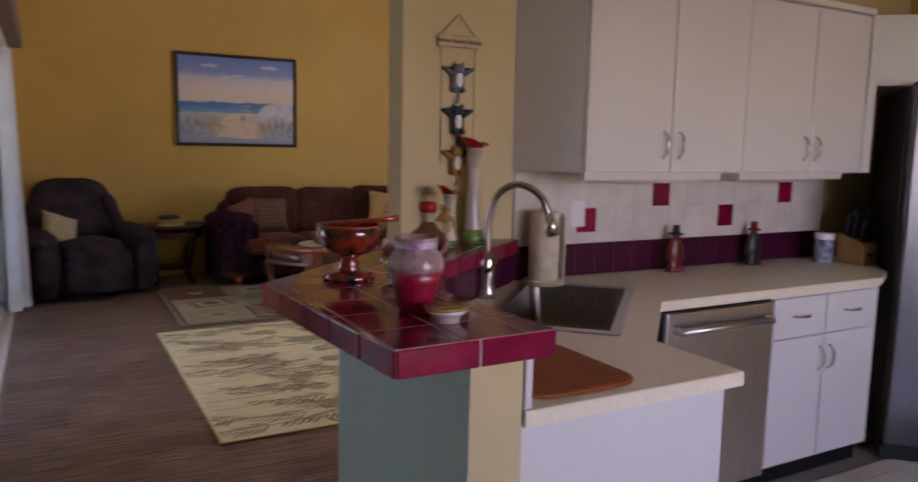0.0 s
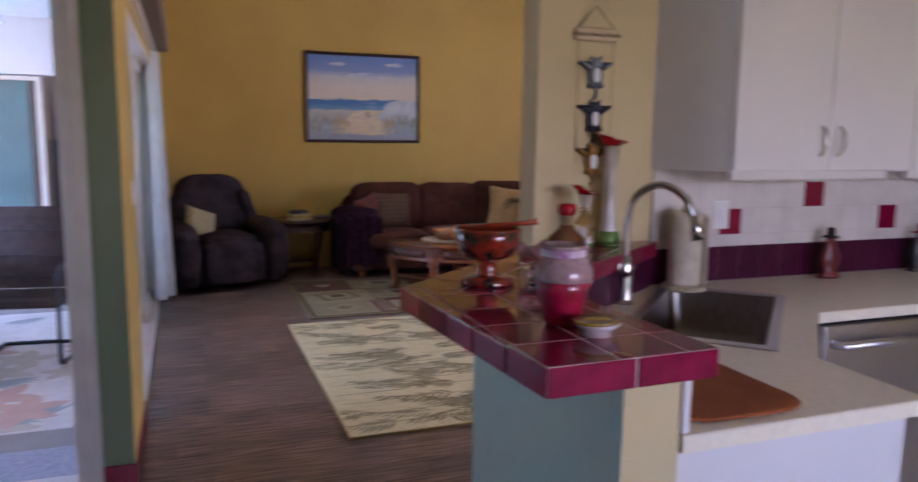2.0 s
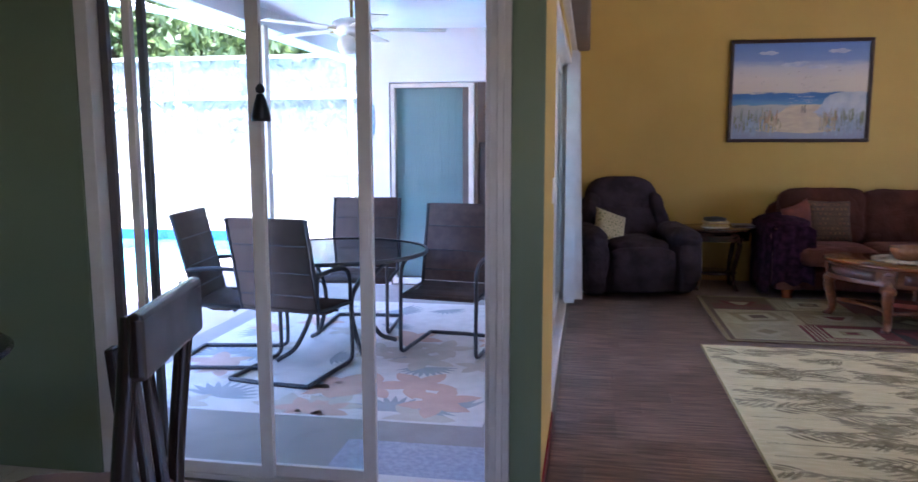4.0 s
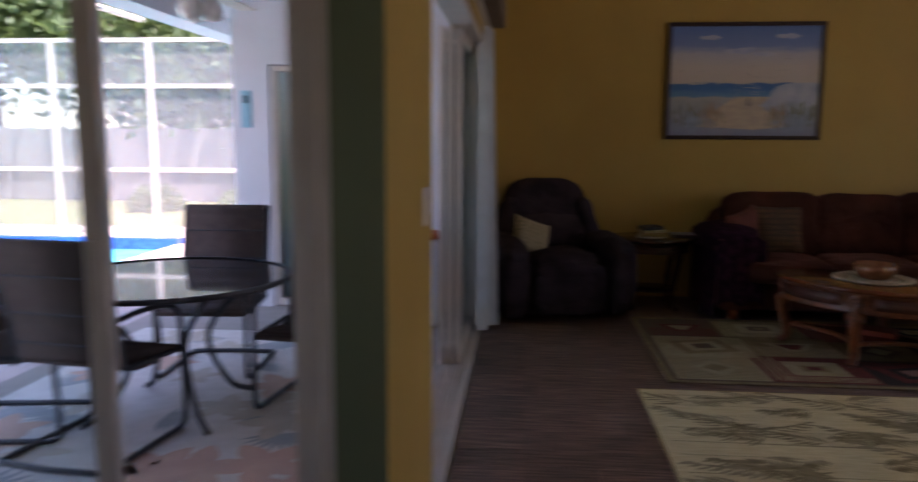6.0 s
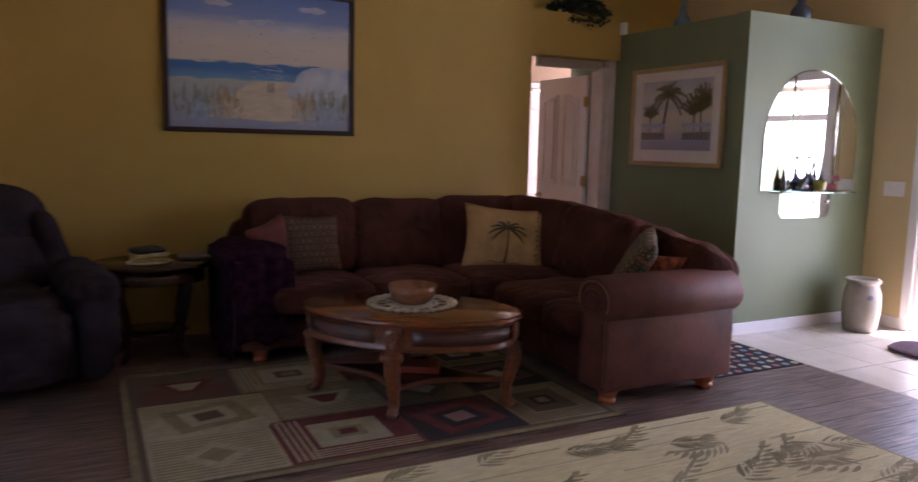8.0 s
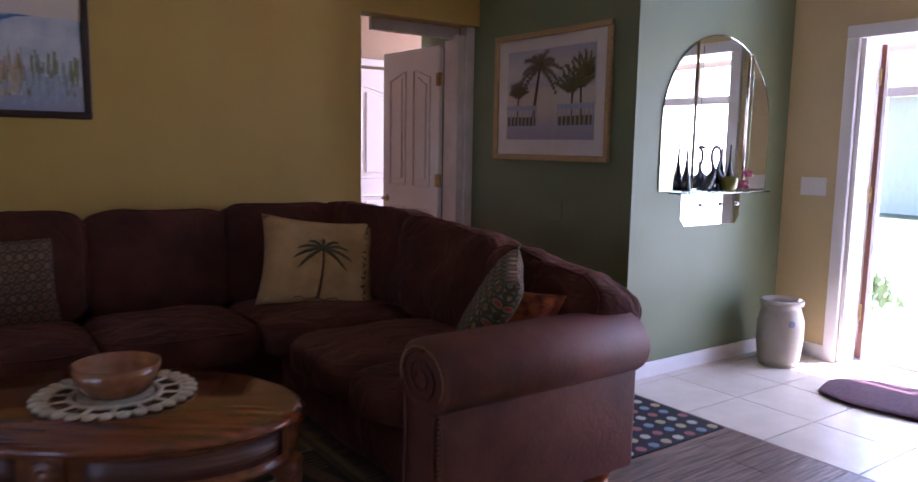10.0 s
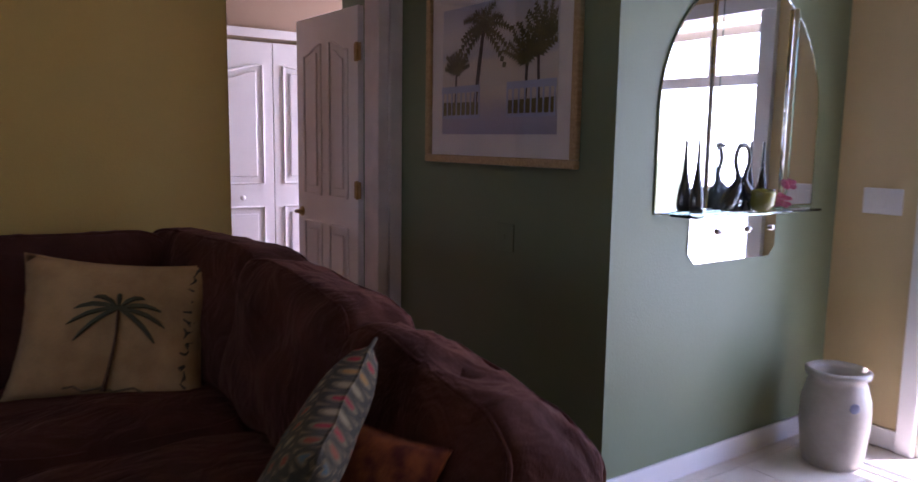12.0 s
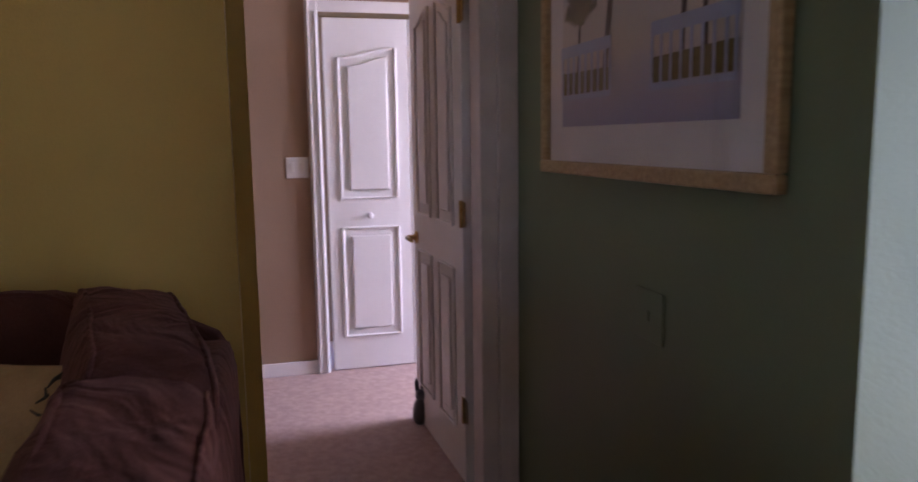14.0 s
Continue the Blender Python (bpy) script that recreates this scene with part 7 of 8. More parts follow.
CROCK = M("stoneware", (0.46, 0.42, 0.36), 0.4, (0.36, 0.32, 0.26), 5, fine=0.15, bump=0.2)
part("body", lathe([(0, 0), (0.125, 0), (0.14, 0.05), (0.155, 0.2), (0.152, 0.32), (0.13, 0.40), (0.12, 0.425), (0.142, 0.435), (0.145, 0.46), (0.13, 0.47), (0.115, 0.44), (0.12, 0.3), (0, 0.05)], 40), CROCK, ck, "", True)
ck.scale = (0.89, 0.89, 0.88)
part("stamp", cushion(0.05, 0.004, 0.05, pose(-0.08, -0.132, 0.32, 0, 0, -32), 2, rough=0, cuts=3), M("cobalt_stamp", (0.18, 0.2, 0.3), 0.4), ck, "faded blue stamp", True)
ds = thing("door_stop", 5.265, 9.80, 0.012, 0, "small grey animal door stop against the bedroom door", "door stop")
bm = cushion(0.07, 0.06, 0.13, pose(0, 0, 0.065), 2.5, rough=0.003, cuts=4)
cushion(0.05, 0.05, 0.05, pose(0.0, -0.01, 0.15), 2.2, rough=0.002, cuts=4, bm=bm)
for s in (-1, 1):
    tube([(s * 0.012, 0, 0.16), (s * 0.016, 0.005, 0.205), (s * 0.014, 0.01, 0.225)], [0.01, 0.011, 0.003], 6, bm)
obj_ds = part("body", bm, M("grey_cast", (0.16, 0.15, 0.16), 0.7, fine=0.3), ds, "", True)

# ---- dining nook, edge of view ----
dc = thing("dining_chair", -0.93, 2.36, 0, 104, "dark wooden dining chair with a brown padded seat", "chair")
for x in (-0.2, 0.2):
    part("leg", tube([(x, 0.2, 0), (x, 0.2, 0.44)], 0.02, 8), ESPRESSO, dc)
    part("back_post", tube(curve_pts([(x, -0.2, 0), (x, -0.2, 0.45), (x * 0.98, -0.26, 0.98)], 5), 0.022, 8, flat=0.7), ESPRESSO, dc, "", True)
part("seat", cushion(0.47, 0.46, 0.09, pose(0, 0.0, 0.48), 4, 0.01), M("seat_tan", (0.24, 0.14, 0.10), 0.8, fine=0.3), dc, "brown padded seat", True)
part("top_rail", box(-0.22, 0.22, -0.29, -0.255, 0.86, 0.99, 0.012), ESPRESSO, dc)
for x in (-0.09, 0.0, 0.09):
    part("slat", box(x - 0.022, x + 0.022, -0.265, -0.245, 0.5, 0.88, 0.004, m=pose(0, 0, 0, -5, 0, 0)), ESPRESSO, dc)
dc.scale = (1, 1, 1.09)
dtb = thing("dining_table", -2.05, 2.75, 0, 0, "dark wooden dining table", "table")
part("tabletop", lathe([(0, 0.72), (0.5, 0.72), (0.52, 0.735), (0.5, 0.75), (0, 0.75)], 40), ESPRESSO, dtb, "", True)
part("pedestal", lathe([(0, 0), (0.28, 0), (0.26, 0.03), (0.08, 0.08), (0.06, 0.4), (0.1, 0.65), (0.2, 0.72), (0, 0.72)], 24), ESPRESSO, dtb, "", True)
nm = tagged(obj("dining_mat", box(-1.1, -0.1, 2.95, 3.6, 0.001, 0.011, 0.003), M("brown_mat", (0.22, 0.14, 0.10), 0.95, (0.17, 0.10, 0.07), 20, fine=0.4, bump=0.8)), "brown woven floor mat in front of the dining sliding doors", "mat")
orn = thing("hanging_bell", -1.0, 3.685, 1.50, 0, "dark cloth bell ornament hanging on the sliding door", "ornament")
part("bell", lathe([(0, 0.02), (0.045, 0.0), (0.05, 0.02), (0.03, 0.10), (0.018, 0.14), (0, 0.145)], 16), BLACK, orn, "", True)
part("knot", lathe([(0, 0.14), (0.02, 0.15), (0.024, 0.17), (0.012, 0.19), (0, 0.2)], 12), BLACK, orn, "", True)
part("cord", tube([(0, 0, 0.19), (0.0, 0.01, 0.5)], 0.002, 5), BLACK, orn)
orn.scale = (0.8, 0.8, 0.75)

# ---- lanai and garden ----
struct("patio", boxes([(-4.25, 0.0, 3.66, 12.5, -0.155, -0.02), (-10.5, -4.25, 2.0, 5.2, -0.155, -0.02), (-10.5, -8.6, 5.2, 13.6, -0.155, -0.02), (-8.6, -4.25, 11.8, 13.6, -0.155, -0.02)]), PATIO, "mauve painted patio around the pool")
struct("pool_water", boxes([(-8.6, -4.25, 5.2, 11.8, -0.14, -0.10)]), WATER, "turquoise swimming pool water")
bm = boxes([(-8.62, -4.23, 11.66, 11.8, -0.1, 0.05), (-8.62, -8.5, 5.2, 11.66, -0.1, 0.05)])
struct("pool_edge", bm, POOLTILE, "blue tiled raised pool edge")
struct("wall_lanai_north", boxes([(-1.985, -1.68, LANAI_N, LANAI_N + 0.15, -0.02, 2.6), (-1.68, -0.35, LANAI_N, LANAI_N + 0.15, 2.0, 2.6), (-0.35, -0.04, LANAI_N, LANAI_N + 0.15, -0.02, 2.6)]), STUCCO, "white stucco lanai wall")
struct("wall_lanai_west", boxes([(-1.985, -1.83, LANAI_N + 0.15, 12.0, -0.02, 2.6)]), STUCCO, "white stucco side wall of the house")
struct("ceiling_lanai", boxes([(-2.35, -0.03, 3.8, LANAI_N, 2.5, 2.62), (-2.6, -2.35, 3.8, 12.0, 2.35, 2.62), (-2.35, -1.8, LANAI_N, 12.0, 2.5, 2.62)]), STUCCO, "white lanai ceiling with a deep edge beam")
TEAL_BLIND = M("tinted_blind", (0.36, 0.46, 0.47), 0.5, (0.30, 0.40, 0.42), 3, fine=0.05)
gd = thing("glass_door", -1.67, LANAI_N + 0.02, 0, 0, "glass sliding door with vertical blinds behind it on the lanai", "sliding door")
for a, b_ in ((0, 0.04), (0.78, 0.83)):
    part("stile", box(a, b_, 0, 0.05, 0, 1.99, 0.003), ALU, gd)
part("inner_stile", box(0.715, 0.775, 0.03, 0.07, 0, 1.96, 0.003), BRONZE, gd, "dark bronze inner stile")
part("rail", box(0.04, 0.78, 0, 0.05, 1.95, 1.99, 0.003), ALU, gd)
part("rail", box(0.04, 0.78, 0, 0.05, 0, 0.06, 0.003), ALU, gd)
p = part("pane", box(0.04, 0.715, 0.02, 0.026, 0.06, 1.95), PANE, gd)
p.visible_shadow = False
for k in range(9):
    part("blind_slat", box(-0.048, 0.048, -0.002, 0.002, 0.06, 1.95, m=pose(0.08 + 0.075 * k, 0.12, 0, 0, 0, 25)), TEAL_BLIND, gd)
struct("wall_lanai_room", boxes([(-1.83, -0.03, 9.3, 9.4, 0, 2.6), (-1.83, -1.72, LANAI_N + 0.15, 9.3, 0, 2.6), (-0.13, -0.03, LANAI_N + 0.75, 9.3, 0, 2.6), (-0.84, -0.82, LANAI_N + 0.15, 9.3, 0, 2.6)]), TAN, "tan wall of the room behind the lanai glass door")
tm = thing("wall_thermometer", -1.875, LANAI_N, 1.49, 0, "pale blue wall thermometer on the lanai", "thermometer")
part("plate", box(-0.045, 0.045, -0.012, -0.001, 0, 0.30, 0.006), M("thermo_blue", (0.25, 0.5, 0.58), 0.4, (0.2, 0.4, 0.5), 20), tm)
part("dial", box(-0.02, 0.02, -0.016, -0.012, 0.2, 0.26, 0.003), BLACK, tm)
cb = thing("storage_cabinet", -0.805, LANAI_N + 0.16, -0.02, 0, "dark grey storage cabinet in the alcove beside the glass door", "cabinet")
part("body", box(0, 0.45, 0.0, 0.42, 0, 1.44, 0.006), M("dark_cabinet", (0.07, 0.055, 0.05), 0.5, fine=0.2), cb)
for a in (0.005, 0.2275):
    d_ = part("door", box(a, a + 0.2175, -0.018, -0.001, 0.05, 1.42, 0.003), M("dark_cabinet_door", (0.08, 0.06, 0.055), 0.5, fine=0.2), cb)
    part("handle", box(a + (0.19 if a < 0.1 else 0.015), a + (0.2 if a < 0.1 else 0.025), -0.03, -0.018, 0.95, 1.05, 0.002), CHROME, d_)
df = thing("dried_flowers", -0.60, LANAI_N + 0.32, 1.42, 0, "golden dried flower bunches in dark vases on the cabinet", "flowers")
rf = random.Random(31)
for k in range(2):
    part("vase", lathe([(0, 0), (0.035, 0), (0.045, 0.05), (0.025, 0.11), (0.03, 0.13), (0, 0.12)], 16, m=pose(-0.10 + 0.22 * k, 0, 0)), BLACK, df, "", True)
    bm = bmesh.new()
    for i in range(46):
        a, q = rf.uniform(0, 6.28), rf.uniform(0.0, 0.075)
        z = rf.uniform(0.2, 0.38)
        tube([(-0.10 + 0.22 * k, 0, 0.11), (-0.10 + 0.22 * k + q * math.cos(a), q * math.sin(a), z)], [0.0015, 0.002], 3, bm)
        cushion(0.018, 0.018, 0.026, pose(-0.10 + 0.22 * k + q * math.cos(a), q * math.sin(a), z), 2, rough=0.002, cuts=1, bm=bm)
    part("blooms", bm, M("dried_gold", (0.34, 0.22, 0.07), 0.9, (0.22, 0.13, 0.04), 40), df)
mf = thing("mini_fridge", -0.70, 7.50, -0.02, 0, "white mini refrigerator with an orange tray on top", "refrigerator")
part("body", box(0, 0.46, 0.03, 0.44, 0.02, 0.67, 0.01), WHITE, mf)
part("door", box(0, 0.46, -0.02, 0.028, 0.03, 0.67, 0.012), WHITE, mf)
part("foot", box(0.03, 0.43, 0.05, 0.40, 0, 0.02), BLACK, mf)
tr = thing("tray", -0.43, 7.70, 0.651, 0, "plain orange serving tray on the mini fridge", "tray")
part("tray", cushion(0.42, 0.34, 0.05, pose(0, 0, 0.025), 6, rough=0.002, cuts=5), M("orange_tray", (0.42, 0.06, 0.015), 0.5), tr, "", True)
bo = thing("spray_bottle", -0.33, 7.72, 0.701, 0, "white and red bottle on the tray", "bottle")
part("body", lathe([(0, 0), (0.035, 0), (0.037, 0.1), (0.02, 0.14), (0, 0.14)], 16), M("bottle_red", (0.3, 0.05, 0.05), 0.4), bo, "", True)
part("cap", lathe([(0, 0.14), (0.02, 0.14), (0.03, 0.2), (0, 0.21)], 14), WHITE, bo, "", True)

lr = thing("lanai_rug", -1.325, 6.0, -0.02, 0, "cream outdoor rug with grey leaf and coral flower pattern", "rug")
part("rug_surface", box(-1.09, 1.09, -1.52, 1.3, 0.001, 0.010, 0.003), M("cream_outdoor_rug", (0.62, 0.58, 0.54), 0.95, (0.55, 0.51, 0.47), 10, fine=0.2, bump=0.5), lr)
rnd = random.Random(9)
groups = {0: [], 1: [], 2: []}
for k in range(46):
    x, y, kind = rnd.uniform(-1.0, 1.0), rnd.uniform(-1.45, 1.2), k % 3
    R_ = rnd.uniform(0.16, 0.27)
    n = 5 if kind else 11
    for i in range(n):
        a = 2 * math.pi * i / n + k if kind else k + (i - 5) * 0.27
        q = leaf_poly(x, y, R_, R_ * (0.62 if kind else 0.2), a, 0.1)
        q = clip(q, [(1, 0, 1.07), (-1, 0, 1.07), (0, 1, 1.28), (0, -1, 1.5)])
        if q:
            groups[kind].append(q)
for kind, col in ((0, (0.32, 0.34, 0.34)), (1, (0.50, 0.44, 0.36)), (2, (0.55, 0.36, 0.28))):
    tagged(part("printed_motif", leaves_mesh(groups[kind], 0.0104 + 0.0002 * kind, 0.000004), M("rug_print", col, 0.95, fine=0.2), lr), kind="stuff")


# patio furniture
pc = thing("patio_chair", -1.54, 5.22, -0.01, -8, "brown padded sling patio chair on a dark sled frame", "chair", "patio dining chairs")


def sling(pts, w, th, n=10):
    bm = bmesh.new()
    cur = curve_pts(pts, n)
    rings = []
    for i, p in enumerate(cur):
        dv = (cur[min(i + 1, len(cur) - 1)] - cur[max(i - 1, 0)]).normalized()
        nn = Vector((0, -dv.z, dv.y))
        ch = th * (0.75 + 0.5 * abs(math.sin(math.pi * i / n * 2.0)))
        rings.append([bm.verts.new(Vector((sx * w / 2, p.y, p.z)) + nn * sy * ch / 2) for sx, sy in ((-1, -1), (1, -1), (1, 1), (-1, 1))])
    for a, b_ in zip(rings, rings[1:]):
        for i in range(4):
            bm.faces.new((a[i], a[(i + 1) % 4], b_[(i + 1) % 4], b_[i]))
    bm.faces.new(rings[0])
    bm.faces.new(rings[-1])
    return bm


part("back", sling([(0, -0.27, 0.99), (0, -0.24, 0.85), (0, -0.18, 0.6), (0, -0.15, 0.44)], 0.50, 0.022), SLING, pc, "", True)
part("seat", sling([(0, -0.15, 0.43), (0, 0.0, 0.39), (0, 0.2, 0.41), (0, 0.30, 0.40)], 0.50, 0.022), SLING, pc, "", True)
for ya, za in ((-0.235, 0.83), (-0.195, 0.66), (-0.165, 0.52)):
    part("quilt_seam", tube([(-0.25, ya + 0.014, za), (0.25, ya + 0.014, za)], 0.004, 6), IRON, pc)
    part("quilt_seam", tube([(-0.25, ya - 0.014, za), (0.25, ya - 0.014, za)], 0.004, 6), IRON, pc)
for s in (-1, 1):
    x = s * 0.265
    part("back_rail", tube([(x, -0.275, 0.985), (x, -0.18, 0.6), (x, -0.14, 0.42), (x, 0.28, 0.40)], 0.013, 8), IRON, pc, "", True)
    part("arm", tube(curve_pts([(x, -0.20, 0.64), (x, 0.0, 0.65), (x, 0.2, 0.63), (x, 0.27, 0.56), (x, 0.28, 0.40), (x, 0.29, 0.1), (x, 0.26, 0.02), (x, 0.1, 0.014), (x, -0.30, 0.014)], 4), 0.014, 8), IRON, pc, "", True)
part("sled_bar", tube([(-0.265, -0.30, 0.014), (0, -0.32, 0.014), (0.265, -0.30, 0.014)], 0.014, 8), IRON, pc)
part("cross_bar", tube([(-0.265, 0.1, 0.385), (0.265, 0.1, 0.385)], 0.012, 8), IRON, pc)
for x, y, r in ((-0.66, 5.93, 172), (-1.47, 6.42, 184), (-2.04, 5.42, -82)):
    copy_thing(pc, pose(x, y, -0.01, 0, 0, r))
ptb = thing("patio_table", -1.40, 5.68, -0.01, 0, "round dark glass patio table on a metal frame", "table")
part("glass_top", lathe([(0, 0.70), (0.60, 0.70), (0.60, 0.708), (0, 0.708)], 48), M("smoked_glass", (0.03, 0.035, 0.04), 0.03, coat=0.5), ptb)
part("rim", lathe([(0.59, 0.69), (0.615, 0.69), (0.62, 0.70), (0.615, 0.715), (0.6, 0.715)], 48), IRON, ptb, "", True)
for k in range(4):
    a = radians(45 + 90 * k)
    part("leg", tube(curve_pts([(0.5 * math.cos(a), 0.5 * math.sin(a), 0.69), (0.2 * math.cos(a), 0.2 * math.sin(a), 0.4), (0.3 * math.cos(a), 0.3 * math.sin(a), 0.1), (0.45 * math.cos(a), 0.45 * math.sin(a), 0.012)], 5), 0.016, 8), IRON, ptb, "", True)

fan = thing("ceiling_fan", -1.48, 6.35, 2.40, 15, "white and brass ceiling fan with cane blades and light globes", "ceiling fan")
part("rod", lathe([(0.05, 0.1), (0.05, 0.07), (0.013, 0.05), (0.013, -0.03), (0.013, -0.05), (0.013, -0.1)], 16), BRASS, fan)
part("motor", lathe([(0, -0.07), (0.10, -0.08), (0.145, -0.10), (0.15, -0.15), (0.12, -0.185), (0.05, -0.2), (0, -0.2)], 28), WHITE, fan, "", True)
FB = M("fan_blade", (0.62, 0.58, 0.5), 0.5, (0.5, 0.46, 0.38), 30)
for k in range(5):
    b_ = part("blade", box(0.16, 0.70, -0.065, 0.06, -0.155, -0.148, 0.003, m=pose(0, 0, 0, 0, 0, 72 * k)), FB, fan)
    part("bracket", box(0.08, 0.2, -0.015, 0.015, -0.165, -0.155, 0.003, m=pose(0, 0, 0, 0, 0, 72 * k)), BRASS, b_)
for k in range(3):
    a = radians(120 * k)
    part("globe", lathe([(0.02, -0.2), (0.055, -0.22), (0.072, -0.27), (0.055, -0.32), (0, -0.33)], 16, m=pose(0.07 * math.cos(a), 0.07 * math.sin(a), 0.0)), M("frosted_globe", (0.75, 0.73, 0.7), 0.3), fan, "", True)

# pool cage
cage = thing("pool_cage", -4.0, 4.0, 0, 0, "white aluminium pool screen enclosure frame", "pool cage")
CX0, CY1 = -10.2, 13.4
posts = [(x, CY1) for x in (-10.2, -8.6, -7.0, -5.4, -3.8, -2.4)] + [(CX0, y) for y in (2.2, 4.1, 6.0, 7.9, 9.8, 11.6)]
for x, y in posts:
    part("post", box(x - 0.035, x + 0.035, y - 0.035, y + 0.035, -0.02, 2.9, 0.004, m=pose(4.0, -4.0, 0)), ALU, cage)
for z in (0.9, 2.2, 2.9):
    part("rail", box(CX0, -1.9, CY1 - 0.03, CY1 + 0.03, z - 0.03, z + 0.03, 0.004, m=pose(4.0, -4.0, 0)), ALU, cage)
    part("rail", box(CX0 - 0.03, CX0 + 0.03, 2.2, CY1, z - 0.03, z + 0.03, 0.004, m=pose(4.0, -4.0, 0)), ALU, cage)
for y in (4.1, 7.0, 9.8):
    part("roof_beam", tube([(CX0 + 4.0, y - 4.0, 2.9), (-8.6 + 4.0, y - 4.0, 3.7), (-2.5 + 4.0, y - 4.0, 2.6)], 0.045, 6), ALU, cage)
for x in (-8.6, -5.5):
    part("roof_beam", tube([(x + 4.0, 2.2 - 4.0, 3.65 if x < -8 else 3.2), (x + 4.0, CY1 - 4.0, 3.65 if x < -8 else 3.2)], 0.045, 6), ALU, cage)

for y in (3.95, 6.75, 9.6):
    part("post", box(-2.41, -2.33, y - 0.04, y + 0.04, -0.02, 2.36, 0.004, m=pose(4.0, -4.0, 0)), ALU, cage)
SCREEN = bpy.data.materials.new("insect_screen")
SCREEN.use_nodes = True
sn = SCREEN.node_tree
s_tr, s_df, s_mx = sn.nodes.new("ShaderNodeBsdfTransparent"), sn.nodes.new("ShaderNodeBsdfDiffuse"), sn.nodes.new("ShaderNodeMixShader")
s_df.inputs[0].default_value, s_mx.inputs[0].default_value = (0.45, 0.45, 0.45, 1), 0.2
sn.links.new(s_tr.outputs[0], s_mx.inputs[1])
sn.links.new(s_df.outputs[0], s_mx.inputs[2])
sn.links.new(s_mx.outputs[0], sn.nodes["Material Output"].inputs[0])
for x0, x1, y0, y1 in ((CX0, -2.4, CY1 - 0.002, CY1 + 0.002), (CX0 - 0.002, CX0 + 0.002, 2.2, CY1)):
    sc_ = part("screen", box(x0, x1, y0, y1, 0.0, 2.9, m=pose(4.0, -4.0, 0)), SCREEN, cage, "fine insect screen")
    sc_.visible_shadow = False

om = tagged(obj("outdoor_mat", box(-0.85, -0.12, 3.84, 4.22, -0.019, -0.006, 0.004), M("grey_mat", (0.40, 0.40, 0.44), 0.95, (0.3, 0.3, 0.34), 40, fine=0.5, bump=1, bscale=200)), "light grey outdoor door mat on the lanai", "mat")

fence = thing("wooden_fence", -14.5, 0, -0.16, 0, "weathered grey board fence behind the pool", "fence")
for k in range(130):
    y = 0.0 + k * 0.2
    part("board", box(-0.012, 0.012, y, y + 0.19, 0, 1.8 + 0.03 * math.sin(k * 2.1), 0.0), FENCE, fence)
for k in range(110):
    part("board", box(k * 0.2, k * 0.2 + 0.19, 20.0, 20.024, 0, 1.8 + 0.03 * math.sin(k * 1.7), 0.0), FENCE, fence)


def tree(x, y, h, r, seed):
    rn = random.Random(seed)
    o = thing("tree", x, y, -0.16, 0, "leafy green garden tree behind the fence", "tree", "garden trees")
    bm = tube(curve_pts([(0, 0, 0), (0.1, 0.05, h * 0.3), (0.0, 0.1, h * 0.6)], 4), [0.22, 0.2, 0.18, 0.16, 0.15, 0.14, 0.13, 0.12, 0.1], 8)
    tips = []
    for k in range(9):
        a, z = rn.uniform(0, 6.28), h * rn.uniform(0.4, 0.62)
        tip = Vector((r * 0.7 * math.cos(a), r * 0.7 * math.sin(a), z + h * rn.uniform(0.05, 0.35)))
        tube([(0.05, 0.06, z * 0.95), tip * 0.5 + Vector((0, 0, z * 0.5)), tip], [0.08, 0.05, 0.02], 6, bm)
        tips.append(tip)
    part("trunk", bm, BARK, o, "", True)
    vs, fs = [], []
    for k in range(6000):
        c = rn.choice(tips) + Vector((rn.gauss(0, r * 0.34), rn.gauss(0, r * 0.34), rn.gauss(-r * 0.12, r * 0.36)))
        s = rn.uniform(0.10, 0.24)
        m = pose(c.x, c.y, c.z, rn.uniform(0, 180), rn.uniform(0, 180), rn.uniform(0, 360))
        i = len(vs)
        vs += [m @ Vector(q) for q in ((-s, 0, 0), (0, -s * 0.5, 0.02), (s, 0, 0), (0, s * 0.5, 0.02))]
        fs.append((i, i + 1, i + 2, i + 3))
    me = bpy.data.meshes.new("crown")
    me.from_pydata([tuple(v) for v in vs], [], fs)
    me.materials.append(LEAF)
    cr = new("crown", me)
    cr.parent = o


for k, (x, y, h, r) in enumerate(((-17, 14, 7, 2.6), (-16.5, 19, 8, 3.0), (-12, 23, 8, 3.0), (-7, 23, 7, 2.6), (-17.5, 9, 7.5, 2.8), (-3, 24, 8, 3.0), (-18, 3, 7, 2.8), (-14.8, 22.5, 7, 2.6), (-9.5, 22.2, 6.5, 2.4), (-5.2, 21.8, 6, 2.2))):
    tree(x, y, h, r, 20 + k)


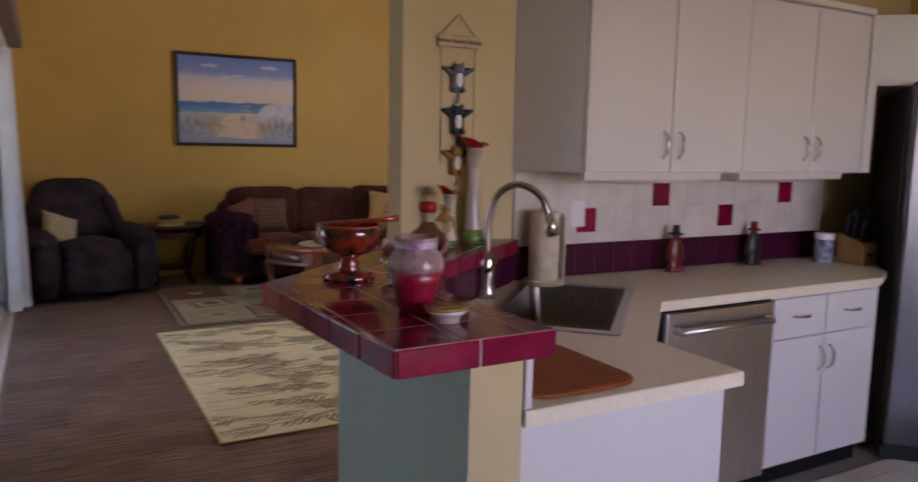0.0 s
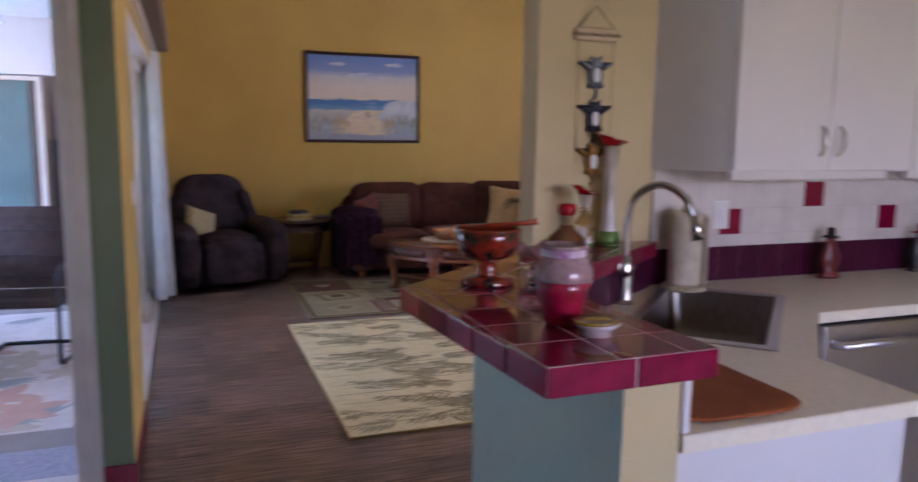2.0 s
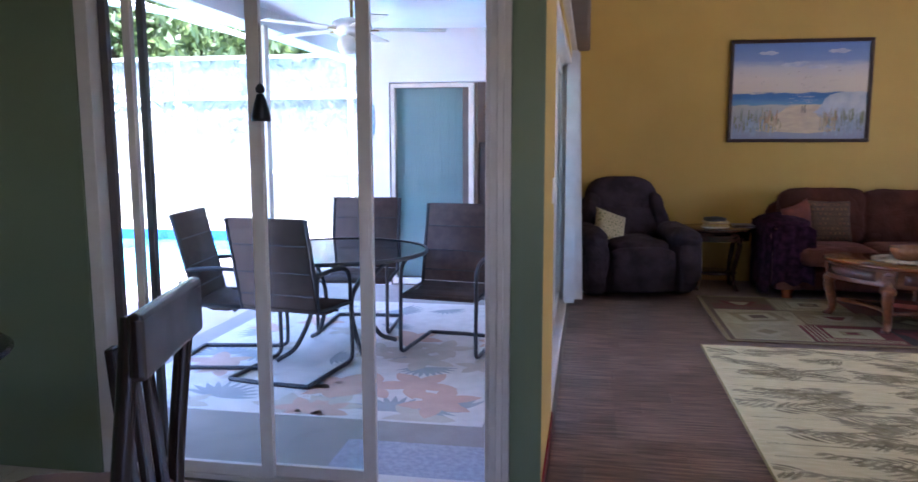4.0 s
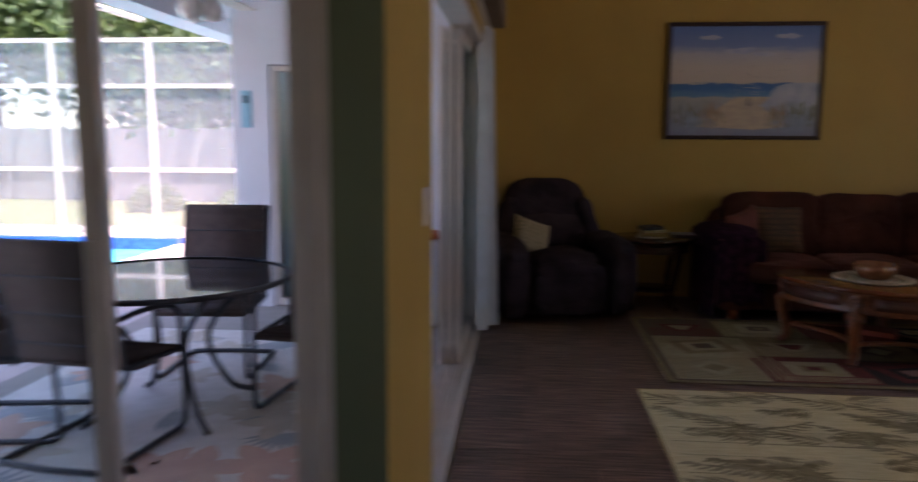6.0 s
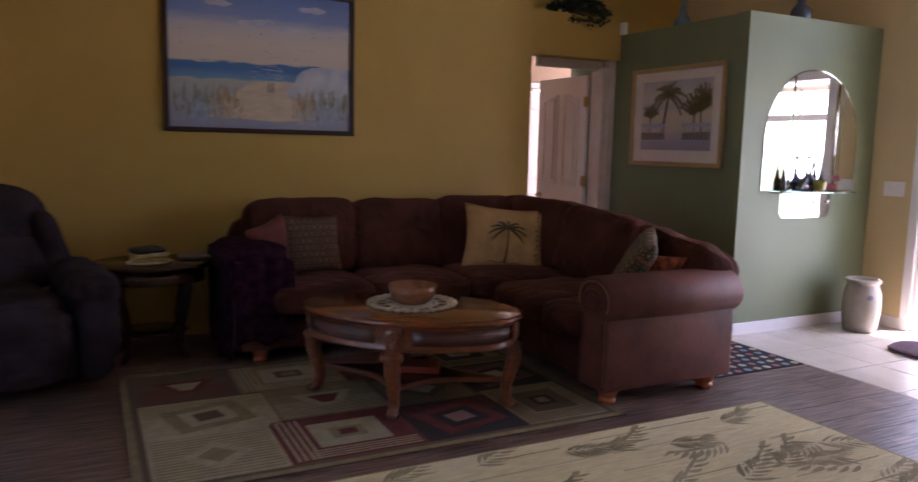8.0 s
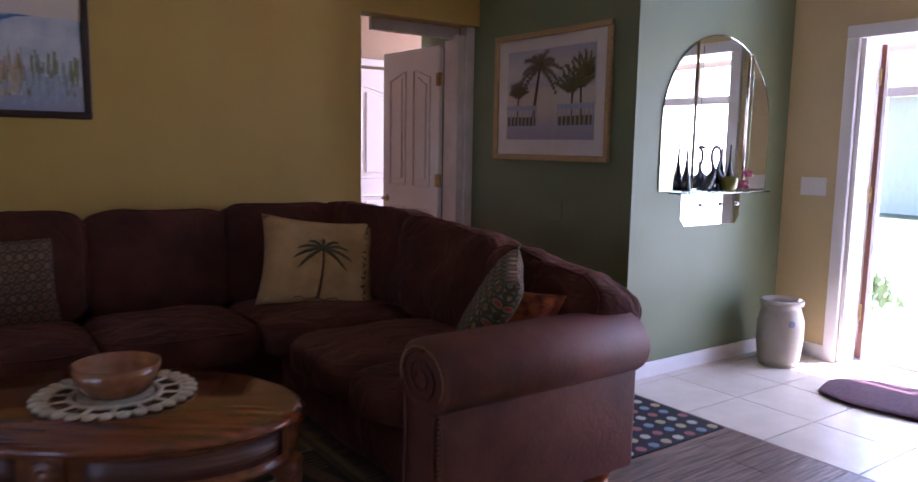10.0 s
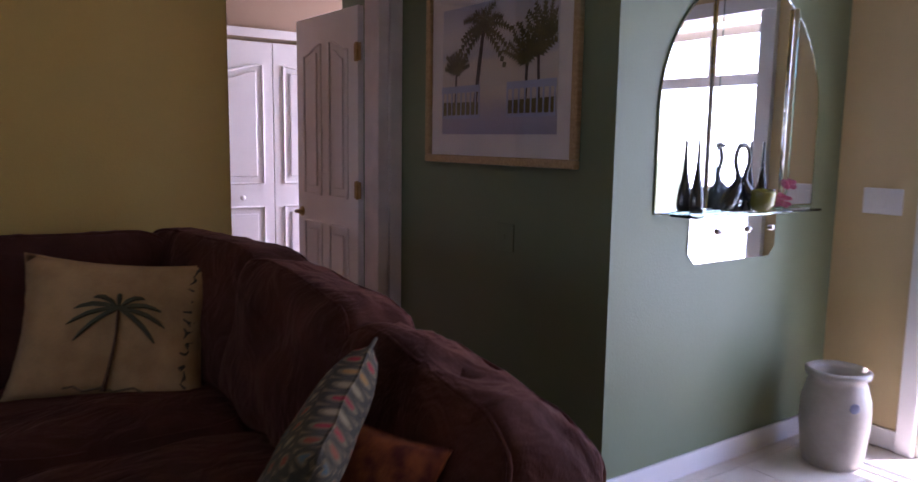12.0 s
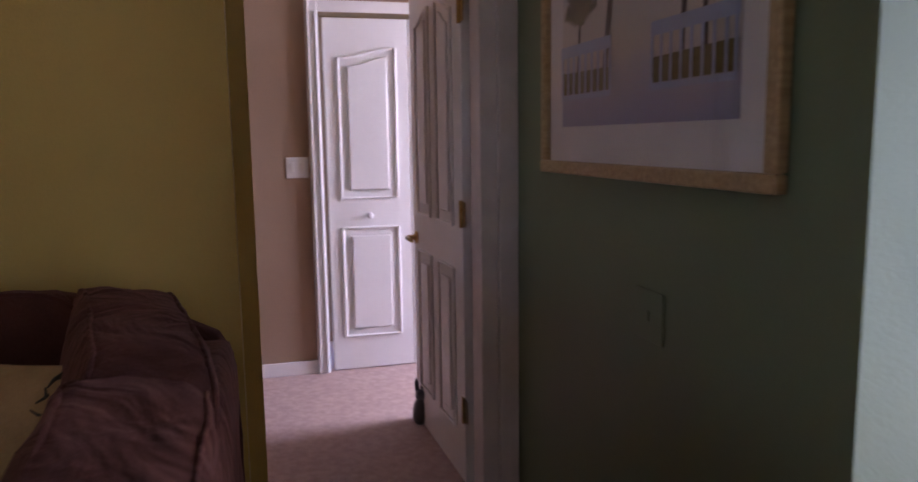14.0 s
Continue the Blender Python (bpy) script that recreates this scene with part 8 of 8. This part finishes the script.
def shrub(x, y, r, seed):
    rn = random.Random(seed)
    o = thing("shrub", x, y, -0.16, 0, "green garden shrub beside the fence", "shrub", "garden shrubs")
    vs, fs = [], []
    for k in range(700):
        d_ = Vector((rn.gauss(0, 1), rn.gauss(0, 1), abs(rn.gauss(0, 1)))).normalized() * r * rn.uniform(0.5, 1.1)
        s = rn.uniform(0.05, 0.1)
        m = pose(d_.x, d_.y, d_.z * 0.9, rn.uniform(0, 180), rn.uniform(0, 180), 0)
        i = len(vs)
        vs += [m @ Vector(q) for q in ((-s, 0, 0), (0, -s * 0.5, 0.02), (s, 0, 0), (0, s * 0.5, 0.02))]
        fs.append((i, i + 1, i + 2, i + 3))
    me = bpy.data.meshes.new("foliage")
    me.from_pydata([tuple(v) for v in vs], [], fs)
    me.materials.append(LEAF)
    f_ = new("foliage", me)
    f_.parent = o
    part("stems", tube([(0, 0, 0), (0.05, 0, r * 0.7)], 0.03, 6), BARK, o)


for k, (x, y, r) in enumerate(((-5, 16.5, 0.7), (-3.4, 15.5, 0.6), (-2.6, 17, 0.9), (-7.5, 17.5, 0.6), (-12.5, 12, 0.6), (-12.8, 9, 0.7))):
    shrub(x, y, r, 50 + k)

# outside the front door
struct("walkway", boxes([(7.03, 14.0, 2.0, 9.0, -0.155, -0.03)]), M("pale_concrete", (0.55, 0.52, 0.48), 0.85, (0.48, 0.45, 0.41), 2, fine=0.15, bump=0.4), "sunlit pale concrete entry walk")
hs = thing("neighbour_house", 22, 6.5, -0.16, 0, "pale stuccoed house across the street", "house")
part("wall", box(0, 8, -9, 9, 0, 3.0), M("pale_stucco", (0.72, 0.70, 0.64), 0.9, fine=0.1), hs)
part("roof", prism([(-0.6, 3.0), (8.6, 3.0), (4, 5.0)], -9.6, 9.6, m=Matrix(((1, 0, 0, 0), (0, 0, 1, 0), (0, 1, 0, 0), (0, 0, 0, 1)))), M("shingle", (0.2, 0.17, 0.15), 0.9, fine=0.3), hs)
for y in (-5, 0, 5):
    wn_ = part("window", box(-0.04, 0.0, y - 0.7, y + 0.7, 1.0, 2.2, 0.01), WHITE, hs)
    part("pane", box(-0.05, -0.041, y - 0.62, y + 0.62, 1.08, 2.12), M("dark_pane", (0.05, 0.06, 0.07), 0.05), wn_)
shrub(9.5, 5.0, 0.7, 80)
shrub(9.0, 8.2, 0.6, 81)

# ---- floor pieces last ----
EDGE1 = (0.26, 1.0, 3.66 - 0.05 * 0.26 - 0.012)      # tile side of the first boundary line: a*x + b*y <= c


def left_cut(poly):
    """Planks lie beyond the lines (-.05, 3.66) - (.43, 3.535) - (1.12, 2.5)."""
    a1 = clip(poly, [(-0.26, -1.0, -(3.66 + 0.05 * -0.26)), (1, 0, 0.43)])
    a2 = clip(poly, [(-1.5, -1.0, -(3.535 + 1.5 * 0.43)), (-1, 0, -0.43)])
    return [q for q in (a1, a2) if q]


def right_cut(poly):
    out = []
    for q in poly:
        out.append(clip(q, [(1, 0, 5.30), (0, 1, 7.375)]))
        out.append(clip(q, [(1, 0, 5.425), (0, -1, -7.375)]))
    return [q for q in out if q]


rn = random.Random(3)
PW = 0.18
k = 0
for r in range(36):
    y0 = 2.45 + r * PW
    x = -0.3 - rn.uniform(0, 1.1)
    while x < 5.43:
        x1 = x + 1.22
        q = [(x + 0.0012, y0 + 0.0012), (x1 - 0.0012, y0 + 0.0012), (x1 - 0.0012, min(NORTH - 0.002, y0 + PW) - 0.0012), (x + 0.0012, min(NORTH - 0.002, y0 + PW) - 0.0012)]
        if y0 < NORTH - 0.03:
            lim = [(-1, 0, -0.125)] if y0 > 3.5 else []
            for piece in right_cut(left_cut(clip(q, lim) or [(0, 0), (0, 0), (0, 0)])):
                me = quick_prism(piece, -0.011, 0.0 + rn.uniform(-0.0004, 0.0004))
                me.materials.append(PLANK)
                ob = new("plank", me)
                ob.parent = floor_base
        x = x1


def floor_tiles(x0, x1, y0, y1, s, planes, z=0.0, parent=None):
    i0 = 0
    y = y0
    while y < y1:
        x = x0
        while x < x1:
            q = [(x + 0.003, y + 0.003), (min(x1, x + s) - 0.003, y + 0.003), (min(x1, x + s) - 0.003, min(y1, y + s) - 0.003), (x + 0.003, min(y1, y + s) - 0.003)]
            q = clip(q, planes)
            if q:
                me = quick_prism(q, -0.011, z)
                me.materials.append(TILE)
                ob = new("tile", me)
                ob.parent = parent or floor_base
            x += s
        y += s


floor_tiles(5.305, 7.03, 3.0, 7.378, 0.43, [])
floor_tiles(-2.6, 0.43, -0.4, 3.66, 0.43, [(0.26, 1.0, 3.66 + 0.05 * -0.26 - 0.01)])
floor_tiles(0.43, 4.75, -0.4, 3.5, 0.43, [(1.5, 1.0, 3.535 + 1.5 * 0.43 - 0.012)])
floor_tiles(1.25, 4.75, -0.4, 2.28, 0.43, [(-1, 0, -1.27), (-1.5, -1.0, -(3.535 + 1.5 * 0.43))])
